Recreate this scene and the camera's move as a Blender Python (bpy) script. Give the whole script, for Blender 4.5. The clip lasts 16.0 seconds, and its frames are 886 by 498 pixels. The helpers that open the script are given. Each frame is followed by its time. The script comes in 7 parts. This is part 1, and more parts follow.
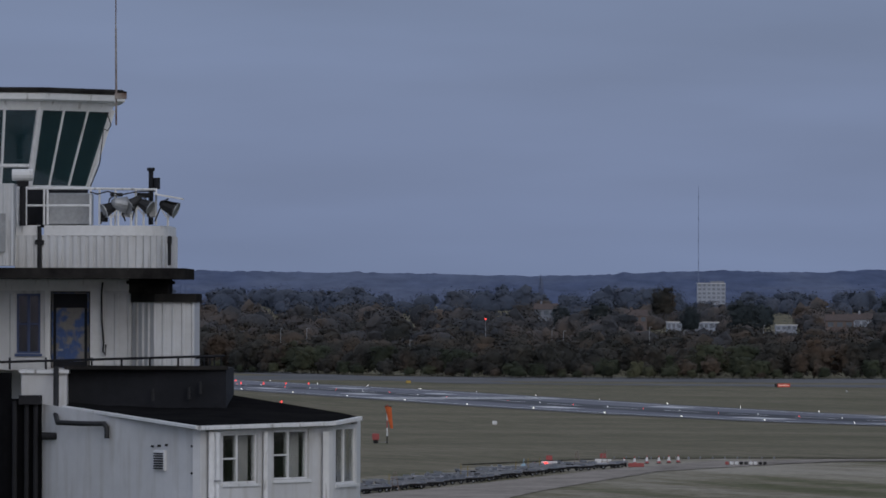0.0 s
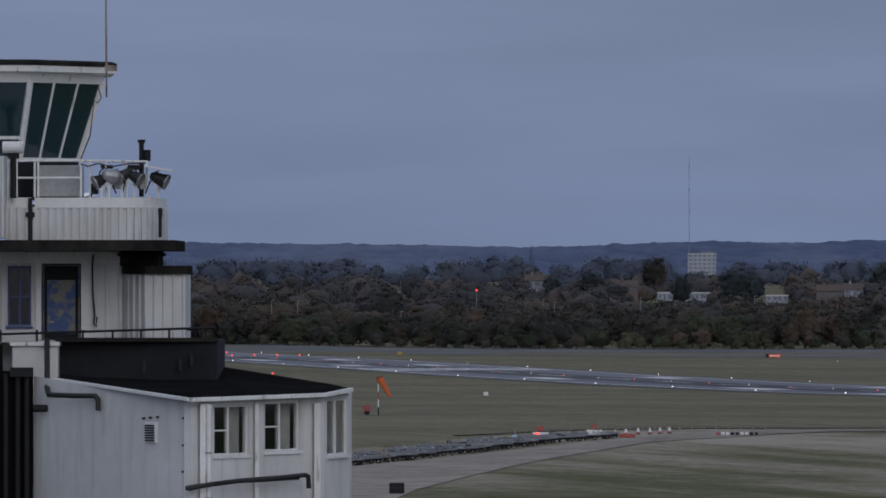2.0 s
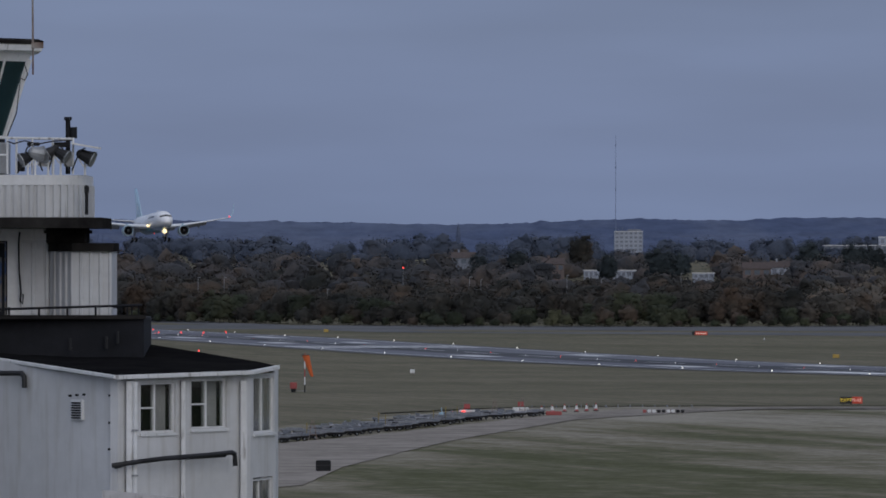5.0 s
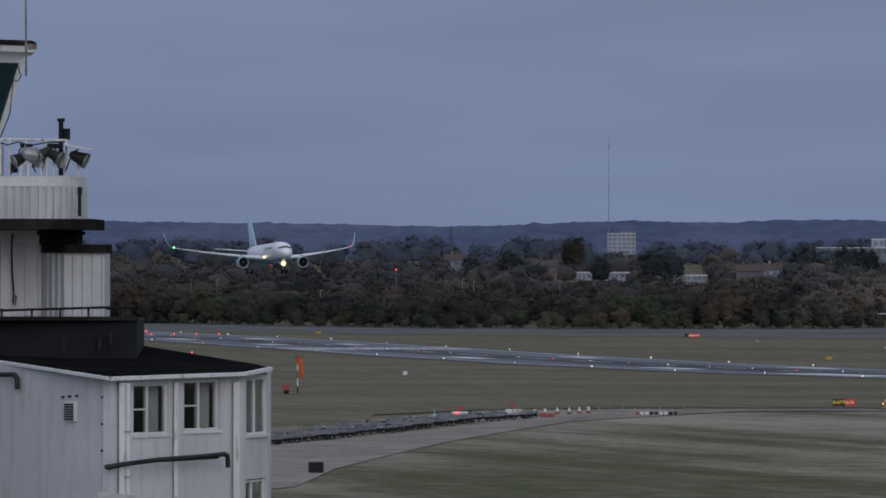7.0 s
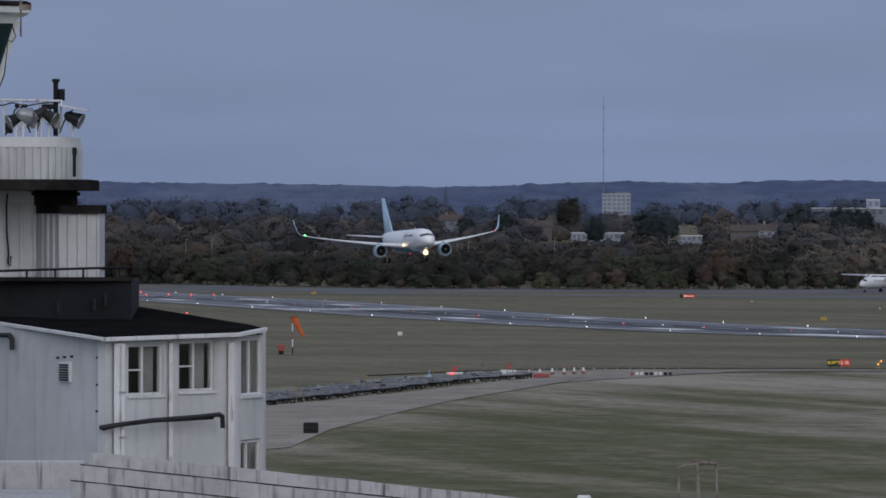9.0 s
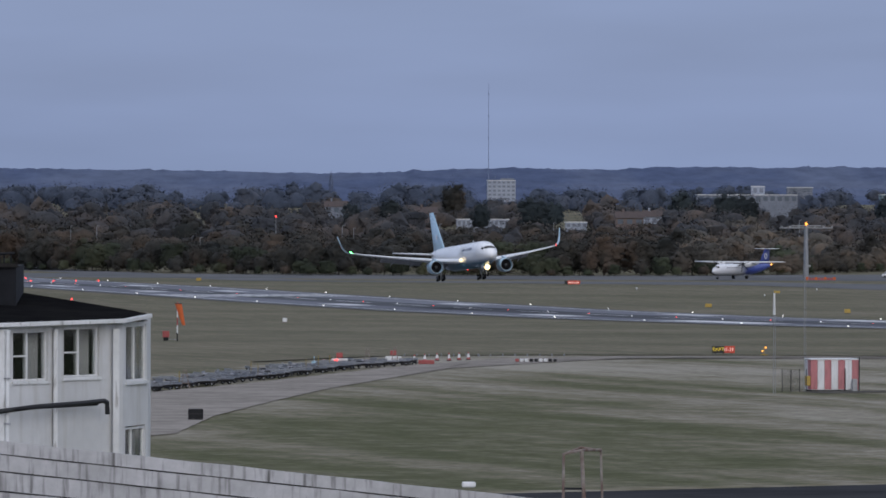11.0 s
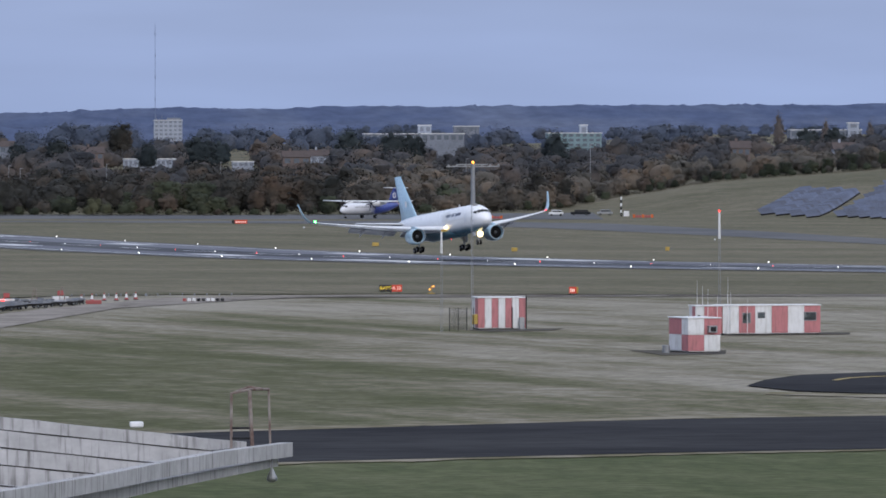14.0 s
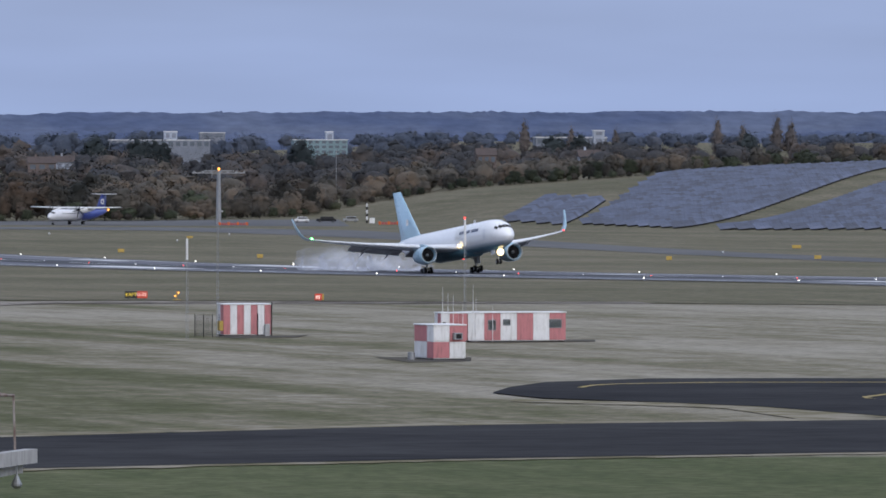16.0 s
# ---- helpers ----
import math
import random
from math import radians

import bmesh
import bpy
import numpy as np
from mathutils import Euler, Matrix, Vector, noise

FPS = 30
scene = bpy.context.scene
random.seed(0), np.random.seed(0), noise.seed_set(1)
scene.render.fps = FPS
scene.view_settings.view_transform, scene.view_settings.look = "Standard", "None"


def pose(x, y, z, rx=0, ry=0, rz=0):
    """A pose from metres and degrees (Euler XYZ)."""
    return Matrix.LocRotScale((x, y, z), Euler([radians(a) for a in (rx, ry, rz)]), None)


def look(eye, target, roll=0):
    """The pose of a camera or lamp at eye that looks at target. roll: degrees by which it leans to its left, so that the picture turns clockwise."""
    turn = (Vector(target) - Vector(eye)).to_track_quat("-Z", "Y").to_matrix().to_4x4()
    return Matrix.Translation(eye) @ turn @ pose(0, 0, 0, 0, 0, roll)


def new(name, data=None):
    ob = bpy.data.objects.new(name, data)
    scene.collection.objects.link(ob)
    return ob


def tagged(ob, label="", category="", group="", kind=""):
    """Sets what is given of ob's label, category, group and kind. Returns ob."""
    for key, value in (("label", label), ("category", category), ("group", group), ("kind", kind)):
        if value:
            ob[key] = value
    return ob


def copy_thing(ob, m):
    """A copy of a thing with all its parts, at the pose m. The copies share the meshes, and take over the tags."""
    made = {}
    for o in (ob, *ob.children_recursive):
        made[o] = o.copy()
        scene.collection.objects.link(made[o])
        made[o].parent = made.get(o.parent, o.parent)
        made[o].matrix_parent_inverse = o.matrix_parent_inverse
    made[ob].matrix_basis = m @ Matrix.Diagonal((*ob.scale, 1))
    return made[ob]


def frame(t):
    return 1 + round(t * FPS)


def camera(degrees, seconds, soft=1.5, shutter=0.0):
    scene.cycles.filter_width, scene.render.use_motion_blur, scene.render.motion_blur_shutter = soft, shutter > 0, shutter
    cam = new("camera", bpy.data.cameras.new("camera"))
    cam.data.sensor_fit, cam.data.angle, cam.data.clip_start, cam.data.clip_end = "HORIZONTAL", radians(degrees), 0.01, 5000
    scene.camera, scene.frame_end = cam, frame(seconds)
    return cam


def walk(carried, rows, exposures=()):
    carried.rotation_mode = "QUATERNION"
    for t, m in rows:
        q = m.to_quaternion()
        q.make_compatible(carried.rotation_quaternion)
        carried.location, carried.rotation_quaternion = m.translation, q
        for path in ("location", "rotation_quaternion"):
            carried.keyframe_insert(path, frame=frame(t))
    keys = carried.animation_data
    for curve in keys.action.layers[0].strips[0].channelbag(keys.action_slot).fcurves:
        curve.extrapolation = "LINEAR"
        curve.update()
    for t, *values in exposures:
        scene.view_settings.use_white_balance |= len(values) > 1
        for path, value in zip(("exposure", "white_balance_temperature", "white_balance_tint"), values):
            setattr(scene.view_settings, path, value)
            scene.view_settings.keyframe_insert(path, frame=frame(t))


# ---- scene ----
cam = camera(7.0085, 16.0, soft=1.7)
EYE_Z = 20.0
PATH = (  # seconds, turn to the right, tilt up, lean, in degrees
    (0.0, 0.0000, 0.4054, 0.147), (0.5, -0.1516, 0.3669, 0.126), (1.0, 0.1102, 0.2489, 0.015), (1.5, 0.1007, 0.0455, -0.145),
    (2.0, 0.0735, 0.1777, -0.004), (2.5, 0.0291, 0.3305, -0.201), (3.0, 0.2612, 0.2028, -0.361), (3.5, 0.3755, 0.0578, 0.017),
    (4.0, 0.5390, 0.1491, -0.137), (4.2, 0.6834, 0.0524, -0.048), (6.3, 0.5579, -0.0162, 0.135), (6.5, 0.5941, 0.0402, 0.096),
    (7.0, 0.7108, 0.0142, 0.085), (7.5, 0.5635, -0.0917, 0.091), (8.0, 0.5693, -0.0582, 0.123), (8.5, 0.6972, -0.1465, 0.136),
    (8.7, 0.7076, -0.2262, 0.090), (10.8, 1.5077, -0.4187, 0.184), (11.0, 1.6633, -0.4043, 0.131), (11.5, 2.0622, -0.5721, 0.041),
    (12.0, 2.3957, -0.6262, -0.051), (12.5, 3.0289, -0.5015, -0.275), (13.0, 3.3287, -0.9590, -0.342), (13.5, 3.7261, -0.8586, -0.308),
    (14.0, 4.2995, -0.8835, -0.044), (14.5, 4.7863, -0.7557, 0.223), (15.0, 5.1444, -0.8122, 0.194), (15.5, 6.0234, -0.7035, -0.044),
    (16.0, 6.3138, -0.8283, 0.128))
walk(cam, [(t, pose(0, 0, EYE_Z, 90 + up, 0, -turn) @ pose(0, 0, 0, 0, 0, lean)) for t, turn, up, lean in PATH],
     exposures=((0.0, -0.68), (4.0, -0.71), (8.0, -0.67), (8.7, -0.57), (11.0, -0.21), (12.5, -0.08), (13.5, 0.16), (14.5, 0.17), (16.0, 0.17)))

# ---- world, sun ----
world = bpy.data.worlds.new("overcast_dusk")
scene.world = world
world.use_nodes = True


def world_nodes():
    nt = world.node_tree
    nt.nodes.clear()
    out, bg = nt.nodes.new("ShaderNodeOutputWorld"), nt.nodes.new("ShaderNodeBackground")
    sky = nt.nodes.new("ShaderNodeTexSky")
    sky.sky_type, sky.sun_disc, sky.sun_elevation, sky.sun_rotation = "NISHITA", False, radians(9), radians(160)
    tc, sep = nt.nodes.new("ShaderNodeTexCoord"), nt.nodes.new("ShaderNodeSeparateXYZ")
    nt.links.new(tc.outputs["Generated"], sep.inputs[0])
    ramp = nt.nodes.new("ShaderNodeValToRGB")
    e = ramp.color_ramp.elements
    e[0].position, e[0].color = 0.0, (0.256, 0.342, 0.580, 1)
    e[1].position, e[1].color = 1.0, (0.82, 0.90, 1.10, 1)
    for p, c in ((0.012, (0.250, 0.334, 0.570, 1)), (0.04, (0.234, 0.313, 0.535, 1)), (0.10, (0.27, 0.348, 0.57, 1)), (0.4, (0.56, 0.63, 0.84, 1))):
        el = e.new(p)
        el.color = c
    nt.links.new(sep.outputs["Z"], ramp.inputs[0])
    # soft banks of cloud, drawn out along the horizon
    mp = nt.nodes.new("ShaderNodeMapping")
    mp.inputs["Scale"].default_value = (9, 9, 60)
    ns = nt.nodes.new("ShaderNodeTexNoise")
    ns.inputs["Scale"].default_value, ns.inputs["Detail"].default_value, ns.inputs["Roughness"].default_value = 1.6, 3, 0.45
    nt.links.new(tc.outputs["Generated"], mp.inputs[0])
    nt.links.new(mp.outputs[0], ns.inputs["Vector"])
    mr = nt.nodes.new("ShaderNodeMapRange")
    mr.inputs["From Min"].default_value, mr.inputs["From Max"].default_value = 0.25, 0.75
    mr.inputs["To Min"].default_value, mr.inputs["To Max"].default_value = 0.90, 1.10
    nt.links.new(ns.outputs["Fac"], mr.inputs[0])
    mul = nt.nodes.new("ShaderNodeVectorMath")
    mul.operation = "SCALE"
    nt.links.new(ramp.outputs[0], mul.inputs[0])
    nt.links.new(mr.outputs[0], mul.inputs["Scale"])
    mix = nt.nodes.new("ShaderNodeMix")
    mix.data_type = "RGBA"
    mix.inputs["Factor"].default_value = 0.012
    nt.links.new(mul.outputs[0], mix.inputs[6])
    nt.links.new(sky.outputs[0], mix.inputs[7])
    nt.links.new(mix.outputs[2], bg.inputs[0])
    bg.inputs[1].default_value = 1.0
    nt.links.new(bg.outputs[0], out.inputs[0])


world_nodes()
sun = new("sun", bpy.data.lights.new("sun", "SUN"))
sun.data.energy, sun.data.angle, sun.data.color = 1.1, radians(40), (1.0, 0.97, 0.93)
sun.matrix_world = look((430, -1000, 620), (0, 300, 0))
# ---- materials ----
def mat(name, col, rough=0.8, metal=0.0, col2=None, scale=1.0, bump=0.0, fine=6.0, stretch=(1, 1, 1), lo=0.35, hi=0.65, island=0.0, random_ob=0.0, coat=0.0, stain=None, stain_scale=(1, 1, 0.15), stain_lo=0.5, stain_hi=0.75, emit=0.0, spec=0.5, grain=0.17):
    """A node material: two colours mixed by coarse noise, fine grain, streaky stains and a little relief, all in metres."""
    m = bpy.data.materials.new(name)
    m.use_nodes = True
    nt = m.node_tree
    b = nt.nodes["Principled BSDF"]
    b.inputs["Roughness"].default_value, b.inputs["Metallic"].default_value = rough, metal
    b.inputs["Coat Weight"].default_value = coat
    b.inputs["Specular IOR Level"].default_value = spec
    N, L = nt.nodes.new, nt.links.new
    if emit:
        b.inputs["Base Color"].default_value = (*col, 1)
        b.inputs["Emission Color"].default_value = (*col, 1)
        b.inputs["Emission Strength"].default_value = emit
        return m
    tc, mp = N("ShaderNodeTexCoord"), N("ShaderNodeMapping")
    geo = N("ShaderNodeNewGeometry")
    L(geo.outputs["Position"] if scale < 0 else tc.outputs["Object"], mp.inputs[0])
    scale = abs(scale)
    mp.inputs["Scale"].default_value = stretch

    def noise_node(s, detail, rough_n=0.55):
        n = N("ShaderNodeTexNoise")
        n.inputs["Scale"].default_value, n.inputs["Detail"].default_value, n.inputs["Roughness"].default_value = s, detail, rough_n
        L(mp.outputs[0], n.inputs["Vector"])
        return n

    n1, n2 = noise_node(scale, 5), noise_node(scale * fine, 4, 0.65)

    def mixed(fac, a, bb, blend="MIX"):
        x = N("ShaderNodeMix")
        x.data_type, x.blend_type = "RGBA", blend
        for sock, v in ((x.inputs["Factor"], fac), (x.inputs[6], a), (x.inputs[7], bb)):
            if isinstance(v, (tuple, float, int)):
                sock.default_value = (*v, 1) if isinstance(v, tuple) else v
            else:
                L(v, sock)
        return x.outputs[2]

    def ranged(src, lo_, hi_, a=0.0, c=1.0):
        r = N("ShaderNodeMapRange")
        r.inputs["From Min"].default_value, r.inputs["From Max"].default_value = lo_, hi_
        r.inputs["To Min"].default_value, r.inputs["To Max"].default_value = a, c
        L(src, r.inputs[0])
        return r.outputs[0]

    c = mixed(ranged(n1.outputs["Fac"], lo, hi), col, col2 or tuple(v * 0.8 for v in col))
    if stain:
        mp2 = N("ShaderNodeMapping")
        L(tc.outputs["Object"], mp2.inputs[0])
        mp2.inputs["Scale"].default_value = stain_scale
        n3 = N("ShaderNodeTexNoise")
        n3.inputs["Scale"].default_value, n3.inputs["Detail"].default_value = 2.2, 6
        L(mp2.outputs[0], n3.inputs["Vector"])
        c = mixed(ranged(n3.outputs["Fac"], stain_lo, stain_hi), c, stain)
    g = ranged(n2.outputs["Fac"], 0.3, 0.7, 1 - grain, 1 + grain)
    v = N("ShaderNodeVectorMath")
    v.operation = "SCALE"
    L(c, v.inputs[0])
    L(g, v.inputs["Scale"])
    c = v.outputs[0]
    for src, amount in ((geo.outputs["Random Per Island"], island), (N("ShaderNodeObjectInfo").outputs["Random"], random_ob)):
        if amount:
            v2 = N("ShaderNodeVectorMath")
            v2.operation = "SCALE"
            L(c, v2.inputs[0])
            L(ranged(src, 0, 1, 1 - amount, 1 + amount), v2.inputs["Scale"])
            c = v2.outputs[0]
    L(c, b.inputs["Base Color"])
    L(ranged(n2.outputs["Fac"], 0.3, 0.7, max(0.02, rough - 0.08), min(1, rough + 0.08)), b.inputs["Roughness"])
    if bump:
        bp = N("ShaderNodeBump")
        bp.inputs["Strength"].default_value, bp.inputs["Distance"].default_value = 0.6, bump
        L(n2.outputs["Fac"], bp.inputs["Height"])
        L(bp.outputs[0], b.inputs["Normal"])
    return m


def livery(name, top, low, split, soft, axis=2, rough=0.3, second=None):
    """Glossy aircraft paint whose colour changes along one axis of the part."""
    m = mat(name, top, rough, coat=0.4)
    nt = m.node_tree
    b = nt.nodes["Principled BSDF"]
    N, L = nt.nodes.new, nt.links.new
    tc, sep, r, x = N("ShaderNodeTexCoord"), N("ShaderNodeSeparateXYZ"), N("ShaderNodeMapRange"), N("ShaderNodeMix")
    x.data_type = "RGBA"
    L(tc.outputs["Object"], sep.inputs[0])
    L(sep.outputs[axis], r.inputs[0])
    r.inputs["From Min"].default_value, r.inputs["From Max"].default_value = split - soft, split + soft
    L(r.outputs[0], x.inputs["Factor"])
    x.inputs[6].default_value, x.inputs[7].default_value = (*low, 1), (*top, 1)
    n = N("ShaderNodeTexNoise")
    n.inputs["Scale"].default_value, n.inputs["Detail"].default_value = 0.9, 5
    r2, v = N("ShaderNodeMapRange"), N("ShaderNodeVectorMath")
    v.operation = "SCALE"
    L(tc.outputs["Object"], n.inputs["Vector"])
    L(n.outputs["Fac"], r2.inputs[0])
    r2.inputs["To Min"].default_value, r2.inputs["To Max"].default_value = 0.9, 1.08
    L(x.outputs[2], v.inputs[0])
    L(r2.outputs[0], v.inputs["Scale"])
    L(v.outputs[0], b.inputs["Base Color"])
    return m


M = {}
M["paint_white"] = mat("weathered_white_paint", (0.70, 0.70, 0.70), 0.6, col2=(0.62, 0.62, 0.61), scale=0.9, bump=0.003, stain=(0.22, 0.20, 0.18), stain_scale=(2.6, 2.6, 0.5), stain_lo=0.60, stain_hi=0.74, grain=0.06)
M["render_wall"] = mat("stained_white_render", (0.60, 0.60, 0.60), 0.85, col2=(0.53, 0.53, 0.525), scale=0.35, bump=0.002, stain=(0.43, 0.415, 0.385), stain_scale=(1.3, 1.3, 0.12), stain_lo=0.52, stain_hi=0.80, grain=0.05)
M["sheet"] = mat("white_ribbed_cladding", (0.58, 0.59, 0.60), 0.55, col2=(0.50, 0.50, 0.50), scale=0.6, bump=0.002, stain=(0.20, 0.19, 0.18), stain_scale=(2.4, 2.4, 0.16), stain_lo=0.56, stain_hi=0.80, grain=0.05)
M["roof_felt"] = mat("black_roofing_felt", (0.008, 0.008, 0.009), 0.95, col2=(0.014, 0.014, 0.014), scale=0.8, bump=0.01, spec=0.0)
M["dark_paint"] = mat("slate_paint_and_room_dark", (0.022, 0.023, 0.027), 0.75, col2=(0.016, 0.017, 0.02), scale=0.7, bump=0.003, spec=0.1)
M["slab_edge"] = mat("sooty_edge_and_gutter_shade", (0.035, 0.033, 0.031), 0.9, col2=(0.016, 0.015, 0.015), scale=1.2, bump=0.01, spec=0.0)
M["concrete"] = mat("streaked_pale_concrete", (0.47, 0.46, 0.46), 0.9, col2=(0.36, 0.355, 0.35), scale=0.5, bump=0.008, stain=(0.12, 0.115, 0.11), stain_scale=(3.2, 3.2, 0.22), stain_lo=0.53, stain_hi=0.76, spec=0.12, grain=0.12)
M["metal_grey"] = mat("grey_galvanised_metal", (0.32, 0.33, 0.34), 0.5, 0.6, scale=1.5)
M["metal_dark"] = mat("dark_iron_and_panel_shade", (0.022, 0.022, 0.024), 0.7, 0.0, scale=2, spec=0.15)
M["rust"] = mat("rusty_paint", (0.33, 0.30, 0.27), 0.8, 0.1, col2=(0.11, 0.05, 0.035), scale=1.4)
M["black"] = mat("black_plastic", (0.012, 0.012, 0.013), 0.6)
# Near-black colour that stands in for unlit depth indoors and in the engines.
M["void"] = mat("black_for_unlit_depth", (0.008, 0.008, 0.009), 1.0, spec=0.0)
M["blue_paint"] = mat("peeling_blue_paint", (0.035, 0.075, 0.20), 0.6, col2=(0.16, 0.15, 0.14), scale=2.2, lo=0.45, hi=0.55, bump=0.003)
M["blue_frame"] = mat("blue_window_frame", (0.03, 0.06, 0.16), 0.55, scale=2)
M["red"] = mat("red_paint", (0.36, 0.075, 0.07), 0.6, col2=(0.31, 0.075, 0.07), scale=0.8)
M["pink_red"] = mat("faded_red_panel", (0.50, 0.185, 0.195), 0.6, col2=(0.44, 0.165, 0.17), scale=0.7, stain=(0.30, 0.13, 0.13), stain_scale=(2, 2, 0.3), grain=0.07)
M["white"] = mat("white_panel", (0.74, 0.74, 0.74), 0.55, col2=(0.66, 0.66, 0.65), scale=0.7, stain=(0.50, 0.49, 0.47), stain_scale=(2, 2, 0.3), grain=0.06)
M["orange"] = mat("orange_windsock_cloth", (0.62, 0.13, 0.035), 0.85, scale=2)
M["yellow"] = mat("yellow_board", (0.46, 0.31, 0.06), 0.5, scale=2)
M["asphalt_dark"] = mat("dark_taxiway_asphalt", (0.038, 0.039, 0.043), 0.9, col2=(0.056, 0.057, 0.060), scale=-0.06, fine=14, stretch=(0.35, 1.0, 1), bump=0.004, spec=0.0, grain=0.22)
M["pad"] = mat("worn_pad_and_shadow", (0.085, 0.082, 0.078), 0.95, col2=(0.13, 0.12, 0.10), scale=-0.25, fine=5, spec=0.0)
M["asphalt_far"] = mat("worn_grey_asphalt", (0.105, 0.107, 0.112), 0.85, col2=(0.14, 0.14, 0.14), scale=-0.02, fine=12, bump=0.003, spec=0.03)
M["runway"] = mat("runway_asphalt", (0.108, 0.113, 0.134), 0.62, col2=(0.155, 0.160, 0.184), scale=-0.012, fine=14, bump=0.003, spec=0.08, grain=0.2)
M["rubber"] = mat("tyre_rubber_marks", (0.048, 0.05, 0.057), 0.65, col2=(0.085, 0.088, 0.095), scale=-0.02, fine=8, spec=0.04)
M["marking"] = mat("white_runway_paint", (0.66, 0.66, 0.66), 0.55, col2=(0.44, 0.44, 0.44), scale=-0.08, fine=5)
M["yellow_line"] = mat("yellow_taxi_line", (0.30, 0.22, 0.05), 0.7, scale=-0.2)
M["apron"] = mat("pale_concrete_road", (0.30, 0.272, 0.243), 0.9, col2=(0.215, 0.195, 0.172), scale=-0.16, fine=6, bump=0.004, spec=0.0)
M["lamp_white"] = mat("white_edge_light", (1.0, 0.95, 0.85), emit=3.5)
M["lamp_dim"] = mat("dim_white_light", (1.0, 0.97, 0.9), emit=2.0)
M["lamp_red"] = mat("red_light", (1.0, 0.06, 0.05), emit=3)
M["lamp_amber"] = mat("amber_light", (1.0, 0.40, 0.06), emit=2.5)
M["lamp_green"] = mat("green_light", (0.15, 1.0, 0.25), emit=8)
M["lamp_landing"] = mat("landing_light", (1.0, 0.78, 0.42), emit=2.6)
M["sign_red"] = mat("lit_red_sign", (0.58, 0.07, 0.04), emit=0.10)
M["sign_yellow"] = mat("lit_yellow_letters", (0.85, 0.62, 0.06), emit=0.3)
M["sign_white"] = mat("lit_white_letters", (1.0, 0.75, 0.65), emit=0.3)
M["solar"] = mat("blue_grey_solar_glass", (0.036, 0.047, 0.086), 0.42, 0.0, col2=(0.074, 0.088, 0.135), scale=0.12, random_ob=0.42)
M["solar_frame"] = mat("dull_panel_frame", (0.16, 0.17, 0.19), 0.6, 0.2)
M["bark"] = mat("grey_brown_bark", (0.06, 0.05, 0.04), 0.95, scale=1.5)
M["tyre"] = mat("black_tyre", (0.012, 0.012, 0.013), 0.85, spec=0.2)
M["curtain"] = mat("limp_grey_cloth", (0.42, 0.41, 0.40), 0.9, col2=(0.34, 0.33, 0.33), scale=2.0, spec=0.1)


def glass(name, tint=(0.05, 0.09, 0.10), rough=0.08, clear=0.6):
    m = bpy.data.materials.new(name)
    m.use_nodes = True
    nt = m.node_tree
    b = nt.nodes["Principled BSDF"]
    b.inputs["Base Color"].default_value = (*tint, 1)
    b.inputs["Roughness"].default_value = rough
    b.inputs["Transmission Weight"].default_value = clear
    b.inputs["IOR"].default_value = 1.45
    return m


M["glass"] = glass("dark_green_glass", (0.05, 0.11, 0.13), 0.05, 0.75)
M["glass_clear"] = glass("dusty_window_glass", (0.62, 0.66, 0.68), 0.03, 1.0)


